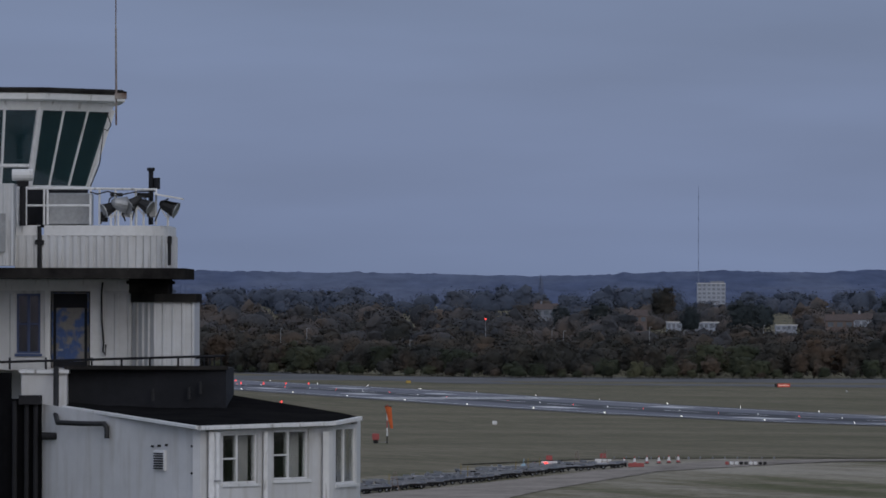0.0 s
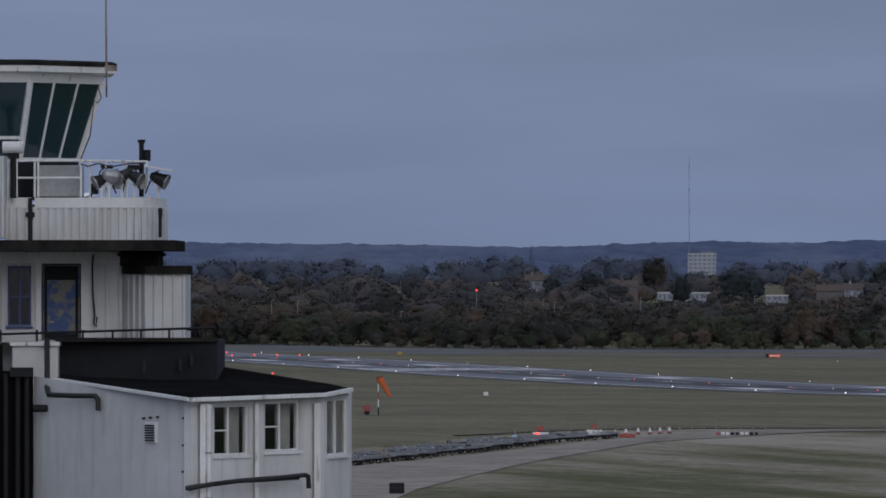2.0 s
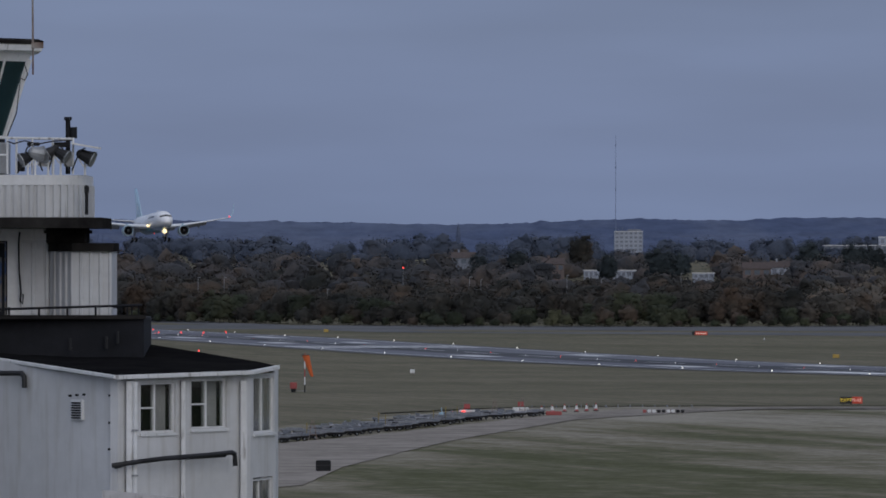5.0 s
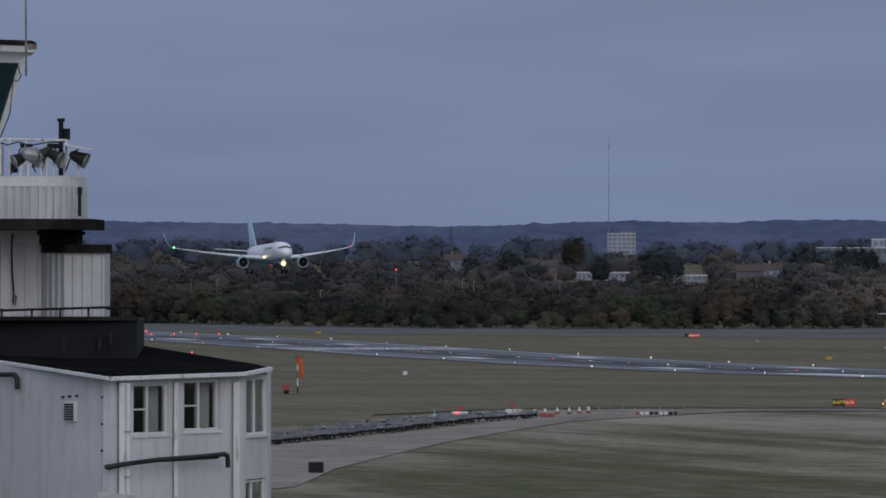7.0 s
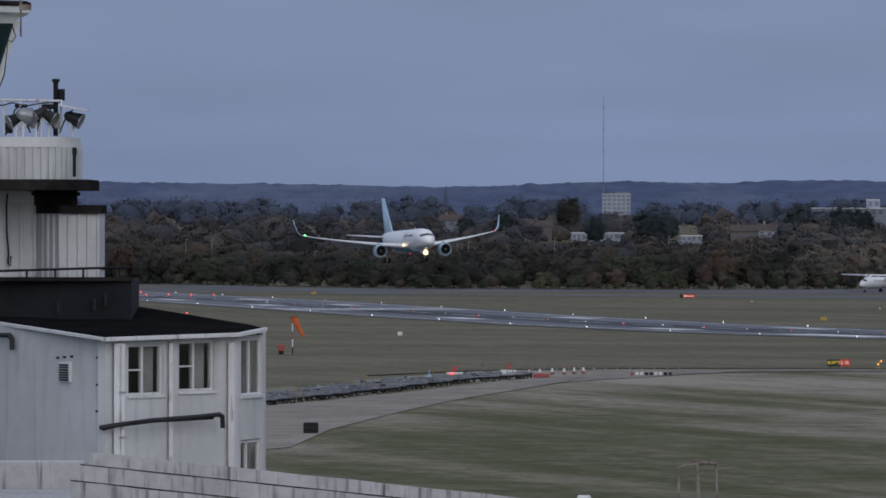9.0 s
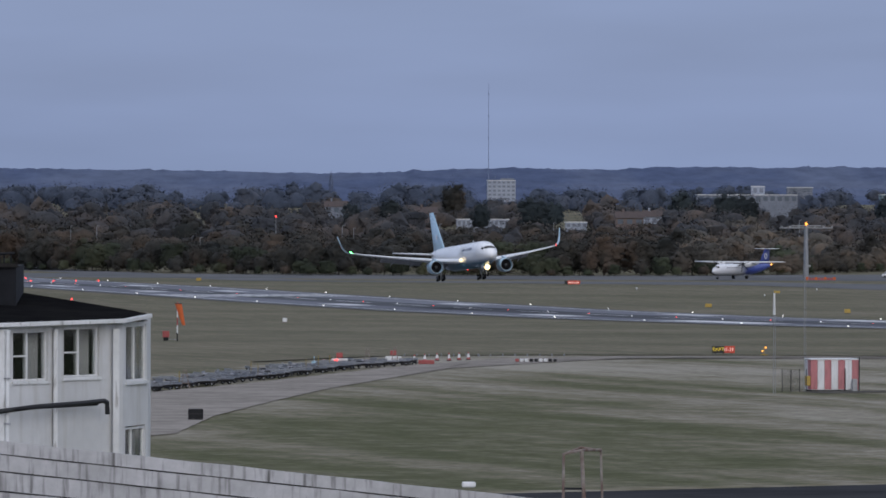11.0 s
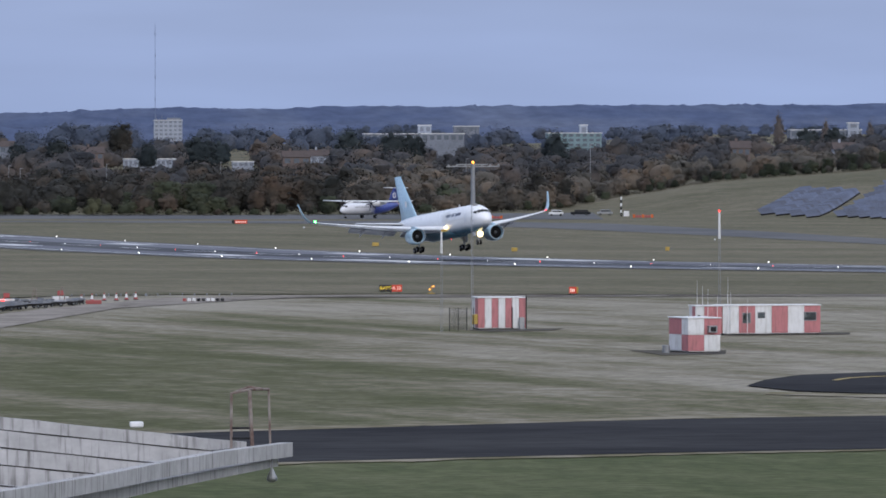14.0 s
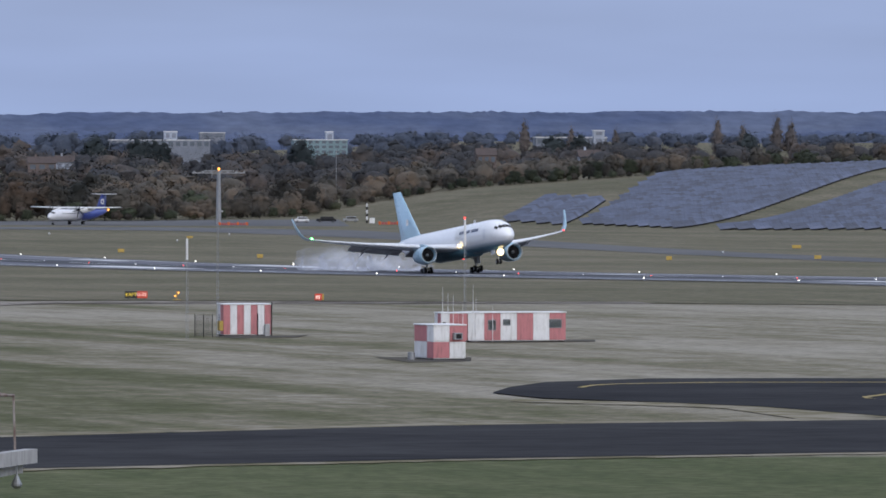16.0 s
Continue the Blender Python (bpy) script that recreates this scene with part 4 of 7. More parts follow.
    loft(bm, [[(px, -0.2, z0), (px, 0.2, z0), (px, 0.2, z1), (px, -0.2, z1)] for px, z0, z1 in ((-0.9, 1.35, 1.62), (-2.5, 1.3, 2.0), (-5.2, 0.9, 2.0), (-7.2, 1.2, 1.7))])
    part("pylon", bm, "nacelle", eng)
    return eng


def wheel(parent, c, r, w):
    bm = bmesh.new()
    prof = ((-w / 2, r * 0.55), (-w / 2, r * 0.88), (-w * 0.36, r), (w * 0.36, r), (w / 2, r * 0.88), (w / 2, r * 0.55))
    loft(bm, [[(rr * math.cos(2 * math.pi * k / 18), yy, rr * math.sin(2 * math.pi * k / 18)) for k in range(18)] for yy, rr in prof])
    t = part("wheel", bm, "tyre", parent, "black tyre", True)
    t.location = c
    bm = bmesh.new()
    tube(bm, (0, -w * 0.52, 0), (0, w * 0.52, 0), r * 0.45, r * 0.45, 12)
    part("hub", bm, "metal_grey", t)


def airliner():
    p = thing("airliner", pose(*rw(0, 0), 20), "white and pale blue twin-engine airliner with winglets, landing gear down", "aeroplane")
    fus = part("fuselage", body(FUS), "fuselage", p, "white fuselage fading to teal underneath", True)
    panes = ((90.8, 112, 26.95, 26.25), (113, 133, 26.75, 25.95), (134, 149, 26.25, 25.35))
    for a0, a1, x0, x1 in panes:
        for mirror in (0, 1):
            bm = bmesh.new()
            b0, b1 = (180 - a1, 180 - a0) if mirror else (a0, a1)
            patch(bm, x0, x1, b0, b1, 0.03)
            part("cockpit_window", bm, "black", fus, "dark cockpit pane")
    for k, (x0, n) in enumerate(((19.6, 6), (15.6, 3), (13.3, 5))):
        for i in range(n):
            for side in (0, 1):
                bm = bmesh.new()
                a0, a1 = (150, 162) if not side else (18, 30)
                xx = x0 - i * 0.56
                patch(bm, xx, xx - 0.42, a0, a1, 0.02)
                part("lettering", bm, "navy", fus, "dark blue title bar")
    for side in (0, 1):
        bm = bmesh.new()
        a0, a1 = (158, 196) if not side else (-16, 22)
        patch(bm, 22.9, 21.9, a0, a1, 0.012)
        part("cabin_door", bm, "wing_grey", fus)
        bm = bmesh.new()
        a0, a1 = (135, 176) if not side else (4, 45)
        patch(bm, 12.0, 8.6, a0, a1, 0.012, 3, 5)
        part("cargo_door", bm, "white", fus)
    bm = bmesh.new()
    loft(bm, [[(x, yy * w, zz) for yy, zz in ((-1, 3.9), (-1.02, 2.9), (-0.7, 2.05), (0, 1.85), (0.7, 2.05), (1.02, 2.9), (1, 3.9))] for x, w in ((12.5, 1.2), (10.5, 2.5), (4.0, 2.85), (-1.5, 2.7), (-5.0, 1.3))])
    part("wing_fairing", bm, mat("teal_belly_paint", (0.10, 0.20, 0.25), 0.4, scale=0.5), p, "teal belly fairing", True)
    for s in (1, -1):
        bm = bmesh.new()
        secs = ((1.6, 11.8, 12.8, 3.35, 1.25), (2.6, 11.0, 12.0, 3.45, 1.15), (7.9, 7.0, 8.0, 4.05, 0.80), (15.3, 1.3, 5.0, 5.20, 0.46), (21.0, -3.3, 3.2, 6.25, 0.26), (23.3, -5.2, 2.5, 6.72, 0.20))
        loft(bm, [wing_section(s * y, x, c, z, t) for y, x, c, z, t in secs])
        wing = part("wing", bm, "wing_grey", p, "light grey swept wing", True)
        bm = bmesh.new()
        wl = ((23.3, -5.2, 2.5, 6.72), (24.1, -6.0, 2.15, 7.05), (24.75, -6.9, 1.75, 7.9), (25.15, -7.9, 1.3, 9.2), (25.45, -9.0, 0.85, 10.7))
        loft(bm, [[(x, s * (y + 0.05), z), (x - c * 0.4, s * (y + 0.1), z - 0.03), (x - c, s * y, z), (x - c * 0.4, s * (y - 0.08), z + 0.05)] for y, x, c, z in wl])
        part("winglet", bm, "nacelle", wing, "pale blue upturned winglet", True)
        for y0, y1, lab in ((2.7, 7.3, "inner"), (8.6, 16.8, "outer")):
            bm = bmesh.new()
            rows = []
            for yy in (y0, y1):
                te = float(np.interp(yy, (2.6, 7.9, 15.3, 21), (-1.0, -1.0, -3.7, -6.5)))
                zz = float(np.interp(yy, (2.6, 7.9, 15.3, 21), (3.4, 4.0, 5.15, 6.2)))
                ch = 2.3 if y0 < 3 else 1.6
                rows.append([(te + 0.5, s * yy, zz + 0.02), (te + 0.3, s * yy, zz - 0.28), (te - ch * 0.6, s * yy, zz - 0.50), (te - ch * 1.0, s * yy, zz - 0.85), (te - ch * 0.5, s * yy, zz - 0.22)])
            loft(bm, rows)
            part("flap", bm, "wing_dark", wing, "lowered flap")
        for yy in (5.4, 10.6, 14.6):
            te = float(np.interp(yy, (2.6, 7.9, 15.3), (-1.0, -1.0, -3.7)))
            zz = float(np.interp(yy, (2.6, 7.9, 15.3), (3.4, 4.0, 5.15)))
            bm = bmesh.new()
            loft(bm, [[(x, s * yy + w * cy, z + w * cz) for cy, cz in ((-1, 0), (0, -1), (1, 0), (0, 1))] for x, w, z in ((te + 2.4, 0.08, zz - 0.3), (te + 1.0, 0.24, zz - 0.5), (te - 0.8, 0.22, zz - 0.85), (te - 2.6, 0.04, zz - 1.5))])
            part("flap_fairing", bm, "wing_dark", wing)
        turbofan(p, s * 7.9, 2.5, 10.2)
        bm = bmesh.new()
        loft(bm, [wing_section(s * y, x, c, z, t) for y, x, c, z, t in ((0.5, -17.0, 6.2, 6.05, 0.5), (9.3, -23.2, 2.2, 7.0, 0.2))])
        part("tailplane", bm, "wing_grey", p, "", True)
        bm = bmesh.new()
        ball(bm, (-5.3, s * 23.5, 6.95), 0.16 if s > 0 else 0.2, 10)
        part("navigation_light", bm, "lamp_red" if s > 0 else "lamp_green", p, "red port light" if s > 0 else "green starboard light")
        bm = bmesh.new()
        # ball larger than the lamp; the extra size is its glare
        ball(bm, (11.5, s * 2.75, 3.75), 0.36, 10)
        part("landing_light", bm, "lamp_landing", p, "glowing wing-root landing light, oversized for its glare")
        gear = new("main_gear")
        gear.parent = p
        gear.location = (0, s * 4.65, 0)
        bm = bmesh.new()
        tube(bm, (0, 0, 0.35), (0.1, -s * 0.3, 3.6), 0.17, 0.24, 10)
        tube(bm, (0, 0, 1.3), (1.7, -s * 0.5, 3.4), 0.09, 0.09, 8)
        tube(bm, (0, 0, 1.6), (0.1, -s * 2.0, 3.2), 0.09, 0.09, 8)
        part("strut", bm, "metal_grey", gear)
        bm = bmesh.new()
        tube(bm, (-0.75, 0, 0.22), (0.75, 0, 0.38), 0.13, 0.13, 8)
        part("bogie", bm, "metal_grey", gear)
        bm = bmesh.new()
        box(bm, -0.8, 0.75, s * 0.42, s * 0.48, 1.3, 3.4)
        part("gear_door", bm, "wing_grey", gear)
        for wx, wz in ((-0.72, 0.22), (0.72, 0.36)):
            for wy in (-0.57, 0.57):
                wheel(gear, (wx, wy, wz), 0.58, 0.42)
    bm = bmesh.new()
    loft(bm, [wing_section(0, x, c, z, t, True) for x, c, z, t in ((-11.0, 13.2, 6.9, 0.20), (-14.2, 9.6, 7.6, 0.55), (-22.9, 3.6, 15.8, 0.28))])
    fin = part("fin", bm, "pale_blue", p, "pale blue tail fin", True)
    for s in (1, -1):
        bm = bmesh.new()
        box(bm, -20.0, -18.9, s * 0.36 - 0.01, s * 0.36 + 0.01, 9.4, 10.5, 0, Matrix.Translation((-18.5, 0, 9.6)) @ Matrix.Rotation(radians(8), 4, "Y") @ Matrix.Translation((18.5, 0, -9.6)))
        part("emblem", bm, "fuselage", fin, "plain pale square emblem")
    ng = new("nose_gear")
    ng.parent = p
    ng.location = (22.6, 0, 0)
    bm = bmesh.new()
    tube(bm, (0, 0, 0.2), (-0.15, 0, 2.6), 0.11, 0.15, 10)
    tube(bm, (0, 0, 1.0), (1.3, 0, 2.5), 0.06, 0.06, 8)
    tube(bm, (0, -0.35, 0.2), (0, 0.35, 0.2), 0.07, 0.07, 8)
    part("strut", bm, "metal_grey", ng)
    for wy in (-0.3, 0.3):
        wheel(ng, (0, wy, 0.18), 0.47, 0.3)
    for wy in (-0.55, 0.55):
        bm = bmesh.new()
        box(bm, -1.9, -0.1, wy - 0.02, wy + 0.02, 1.5, 2.3)
        part("gear_door", bm, "wing_grey", ng)
    bm = bmesh.new()
    # oversized glowing ball: the lamp's glare is put into its shape
    ball(bm, (1.0, 0, 1.7), 0.62, 14)
    part("taxi_light", bm, "lamp_landing", ng, "bright nose gear light, oversized for its glare")
    bm = bmesh.new()
    ball(bm, (6, 0, 1.8), 0.12, 8)
    part("beacon", bm, "lamp_red", p, "red belly beacon")
    bm = bmesh.new()
    box(bm, 12.0, 12.7, -0.03, 0.03, 7.45, 7.95)
    part("aerial", bm, "white", fus)
    return p


liner = airliner()

# ---- the turboprop ----
FUS2 = ((13.2, 0.05, 0.05, 1.9), (12.9, 0.4, 0.42, 1.95), (12.0, 0.85, 0.95, 2.15), (10.6, 1.25, 1.32, 2.35), (9.0, 1.42, 1.42, 2.42), (-4.0, 1.42, 1.42, 2.42), (-8.0, 1.1, 1.15, 2.75), (-12.0, 0.5, 0.6, 3.3), (-13.6, 0.12, 0.15, 3.5))


def turboprop():
    p = thing("turboprop", pose(150, 2140, -4), "white and deep blue high-wing turboprop taxiing beyond the runway", "aeroplane")
    fus = part("fuselage", body(FUS2, 20), "blue_livery", p, "white nose and deep blue rear fuselage", True)
    for a0, a1, x0, x1 in ((91, 118, 12.15, 11.5), (119, 146, 12.0, 11.2)):
        for mirror in (0, 1):
            bm = bmesh.new()
            b0, b1 = (180 - a1, 180 - a0) if mirror else (a0, a1)
            patch(bm, x0, x1, b0, b1, 0.02, table=FUS2)
            part("cockpit_window", bm, "black", fus)
    for k in range(16):
        for a in (158, 10):
            bm = bmesh.new()
            patch(bm, 8.6 - k * 0.8, 8.25 - k * 0.8, a, a + 12, 0.015, 1, 2, table=FUS2)
            part("cabin_window", bm, "black", fus)
    bm = bmesh.new()
    loft(bm, [wing_section(y, x, c, z, t) for y, x, c, z, t in ((-13.5, 1.6, 1.5, 4.35, 0.2), (-6, 2.3, 2.5, 4.15, 0.42), (6, 2.3, 2.5, 4.15, 0.42), (13.5, 1.6, 1.5, 4.35, 0.2))])
    part("wing", bm, "white", p, "white straight high wing", True)
    for s in (1, -1):
        eng = new("engine")
        eng.parent, eng.location = p, (0, s * 4.05, 0)
        bm = bmesh.new()
        loft(bm, [[(x, w * math.cos(a * 0.5236), z + h * math.sin(a * 0.5236)) for a in range(12)] for x, w, h, z in ((5.2, 0.3, 0.3, 3.75), (4.6, 0.5, 0.6, 3.7), (2.5, 0.55, 0.75, 3.7), (-1.0, 0.3, 0.4, 3.9), (-2.0, 0.08, 0.1, 4.0))])
        part("nacelle", bm, "white", eng, "", True)
        bm = bmesh.new()
        for k in range(6):
            a = k * math.pi / 3 + 0.3
            tube(bm, (5.4, 0, 3.75), (5.4, 1.95 * math.cos(a), 3.75 + 1.95 * math.sin(a)), 0.12, 0.08, 5)
        part("propeller", bm, "metal_dark", eng, "six-bladed dark propeller")
        bm = bmesh.new()
        loft(bm, [wing_section(s * y, x, c, z, t) for y, x, c, z, t in ((0, -10.9, 1.9, 7.55, 0.2), (3.65, -11.3, 1.1, 7.6, 0.12))])
        part("tailplane", bm, "white", p, "", True)
        gear = new("main_gear")
        gear.parent, gear.location = p, (0.6, s * 2.05, 0)
        bm = bmesh.new()
        tube(bm, (0, 0, 0.4), (0, -s * 0.7, 1.4), 0.1, 0.12, 8)
        part("strut", bm, "metal_grey", gear)
        for wy in (-0.22, 0.22):
            wheel(gear, (0, wy, 0.42), 0.42, 0.28)
    bm = bmesh.new()
    loft(bm, [wing_section(0, x, c, z, t, True) for x, c, z, t in ((-6.2, 6.5, 3.6, 0.2), (-8.6, 4.0, 4.6, 0.35), (-10.6, 2.3, 7.65, 0.2))])
    fin = part("fin", bm, "blue_tail", p, "deep blue tail fin", True)
    for s in (1, -1):
        bm = bmesh.new()
        loft(bm, [[(-10.6 + r * math.cos(a * 0.5236), s * yy, 5.7 + r * math.sin(a * 0.5236)) for a in range(12)] for yy, r in ((0.30, 0.75), (0.33, 0.75), (0.33, 0.42), (0.30, 0.42))], cap=False)
        part("emblem", bm, "white", fin, "plain white ring emblem")
    bm = bmesh.new()
    tube(bm, (10.9, 0, 0.3), (10.8, 0, 1.4), 0.07, 0.09, 8)
    ng = part("nose_gear", bm, "metal_grey", p)
    for wy in (-0.18, 0.18):
        wheel(ng, (10.9, wy, 0.26), 0.26, 0.16)
    bm = bmesh.new()
    ball(bm, (-13.7, 0, 3.6), 0.28, 8)
    part("tail_light", bm, "lamp_amber", p, "amber tail light")
    return p


prop = turboprop()
prop.scale = (1.17, 1.17, 1.17)


# ---- the old control tower and its annexe ----
def tp(a, b, y=200.0):
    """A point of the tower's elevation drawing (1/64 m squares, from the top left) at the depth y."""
    return Vector(((a - 784) * y / 12800, y, EYE_Z + (531.6 - b - 0.00257 * (784 - a)) * y / 12800))


def facing(bm, a0, a1, b0, b1, y, deep, bevel=0.0):
    """An upright block that shows a0..a1, b0..b1 of the drawing at the depth y and reaches back by deep metres."""
    p, q = tp(a0, b1, y), tp(a1, b0, y)
    box(bm, p.x, q.x, y, y + deep, p.z, q.z, bevel)


def ribbed(bm, a0, a1, b0, b1, y, pitch=0.16, depth=0.035, y1=None):
    """Profiled sheet cladding: narrow raised ribs between flat pans; y1: the depth at its right end."""
    p, q = tp(a0, b1, y), tp(a1, b0, y if y1 is None else y1)
    n = max(3, int((Vector((q.x, q.y)) - Vector((p.x, p.y))).length / pitch))
    along = Vector((q.x - p.x, q.y - p.y))
    out = Vector((along.y, -along.x)).normalized()
    line = []
    for k in range(n):
        for f_, d in ((0.0, 0), (0.62, 0), (0.70, depth), (0.92, depth)):
            s = (k + f_) / n
            line.append(Vector((p.x, p.y)) + along * s + out * d)
    line.append(Vector((q.x, q.y)))
    lo_, hi_ = p.z, q.z
    va = [bm.verts.new((v.x, v.y, lo_)) for v in line]
    vb = [bm.verts.new((v.x, v.y, hi_)) for v in line]
    for i in range(len(line) - 1):
        bm.faces.new((va[i], va[i + 1], vb[i + 1], vb[i]))
    back = -out * 0.08
    vc = [bm.verts.new((v.x + back.x, v.y + back.y, z)) for v, z in ((line[0], lo_), (line[-1], lo_), (line[-1], hi_), (line[0], hi_))]
    bm.faces.new(vc)


def rounded_plan(a0, a1, y, r, deep):
    """A plan whose front corner on the right is rounded."""
    x0, x1 = tp(a0, 0, y).x, tp(a1, 0, y).x
    pts = [(x0, y + deep), (x0, y)]
    for k in range(13):
        t = -math.pi / 2 + math.pi / 2 * k / 12
        pts.append((x1 - r + r * math.cos(t), y + r + r * math.sin(t)))
    pts.append((x1, y + deep))
    return pts


def ribbed_round(bm, plan, z0, z1, pitch=0.22, depth=0.06):
    pts = [Vector(p) for p in plan[1:]]
    lens = [0.0]
    for a, b in zip(pts, pts[1:]):
        lens.append(lens[-1] + (b - a).length)
    n = int(lens[-1] / pitch)
    va, vb = [], []
    for k in range(n * 2 + 1):
        s = lens[-1] * k / (n * 2)
        p = Vector((float(np.interp(s, lens, [v.x for v in pts])), float(np.interp(s, lens, [v.y for v in pts]))))
        q = Vector((float(np.interp(min(s + 0.05, lens[-1]), lens, [v.x for v in pts])), float(np.interp(min(s + 0.05, lens[-1]), lens, [v.y for v in pts]))))
        t = (q - p).normalized() if (q - p).length > 1e-6 else Vector((0, 1))
        for dd, ss in (((0, 0.0), (depth, 0.0)) if k % 2 else ((depth, 0.0), (0, 0.0))):
            o = p + Vector((t.y, -t.x)) * dd
            va.append(bm.verts.new((o.x, o.y, z0)))
            vb.append(bm.verts.new((o.x, o.y, z1)))
    for i in range(len(va) - 1):
        bm.faces.new((va[i], va[i + 1], vb[i + 1], vb[i]))


def sash_window(parent, a0, a1, b0, b1, y, y1, mullions, transom, frame="paint_white", pane="glass_clear", curtain=True):
    """A window set in an opening of a wall that runs from depth y to depth y1."""
    w = new("window")
    w.parent = parent
    tagged(w, "white timber window with dusty panes")
    p, q = tp(a0, b1, y), tp(a1, b0, y1)
    along = Vector((q.x - p.x, q.y - p.y, 0))
    length = along.length
    h = q.z - p.z
    m = Matrix.Translation(p) @ Matrix.Rotation(math.atan2(along.y, along.x), 4, "Z")
    bm = bmesh.new()
    t = 0.06
    for x0, x1, z0, z1 in ((0, length, 0, t), (0, length, h - t, h), (0, t, t, h - t), (length - t, length, t, h - t)):
        box(bm, x0, x1, 0.05, 0.15, z0, z1, 0, m)
    part("frame", bm, frame, w)
    for f_ in mullions:
        bm = bmesh.new()
        box(bm, length * f_ - 0.035, length * f_ + 0.035, 0.055, 0.14, t, h - t, 0, m)
        part("mullion", bm, frame, w)
    stops = [0] + list(mullions) + [1]
    for i, (s0, s1) in enumerate(zip(stops, stops[1:])):
        bm = bmesh.new()
        box(bm, length * s0 + 0.036, length * s1 - 0.036, 0.09, 0.10, t, h - t, 0, m)
        g = part("pane", bm, pane, w)
        g.visible_shadow = False
        if i in transom:
            bm = bmesh.new()
            box(bm, length * s0 + 0.036, length * s1 - 0.036, 0.06, 0.088, h * 0.48, h * 0.48 + 0.045, 0, m)
            part("transom", bm, frame, w)
    bm = bmesh.new()
    box(bm, -0.05, length + 0.05, -0.07, 0.12, -0.08, -0.002, 0, m)
    part("sill", bm, frame, w)
    if curtain:
        bm = bmesh.new()
        n = 14
        va = [(length * (0.52 + 0.42 * k / n), 0.28 + 0.05 * (k % 2)) for k in range(n + 1)]
        lo_, hi_ = [bm.verts.new(m @ Vector((x, yy, t))) for x, yy in va], [bm.verts.new(m @ Vector((x, yy, h - t))) for x, yy in va]
        for i in range(n):
            bm.faces.new((lo_[i], lo_[i + 1], hi_[i + 1], hi_[i]))
        part("curtain", bm, "curtain", w, "limp grey curtain")
    return w


def pipe(name, pts, r, material, parent, label=""):
    return wire(name, [tuple(tp(*p)) for p in pts], r, material, parent, label)


def wall_with_holes(bm, p, q, z0, z1, holes, thick):
    """A wall from plan point p to q with rectangular openings (s0, s1, z0, z1) in metres along and up."""
    p, q = Vector(p), Vector(q)
    length = (q - p).length
    m = Matrix.Translation((p.x, p.y, 0)) @ Matrix.Rotation(math.atan2(q.y - p.y, q.x - p.x), 4, "Z")
    cuts = sorted({0.0, length, *[h[0] for h in holes], *[h[1] for h in holes]})
    lifts = sorted({z0, z1, *[h[2] for h in holes], *[h[3] for h in holes]})
    for s0, s1 in zip(cuts, cuts[1:]):
        for a, b in zip(lifts, lifts[1:]):
            if not any(h[0] < (s0 + s1) / 2 < h[1] and h[2] < (a + b) / 2 < h[3] for h in holes):
                box(bm, s0, s1, 0, thick, a, b, 0, m)
    bmesh.ops.remove_doubles(bm, verts=bm.verts, dist=0.0005)
    twice = [f_ for f_ in bm.faces if all(len(e.link_faces) > 2 for e in f_.edges)]
    bmesh.ops.delete(bm, geom=twice, context="FACES_ONLY")


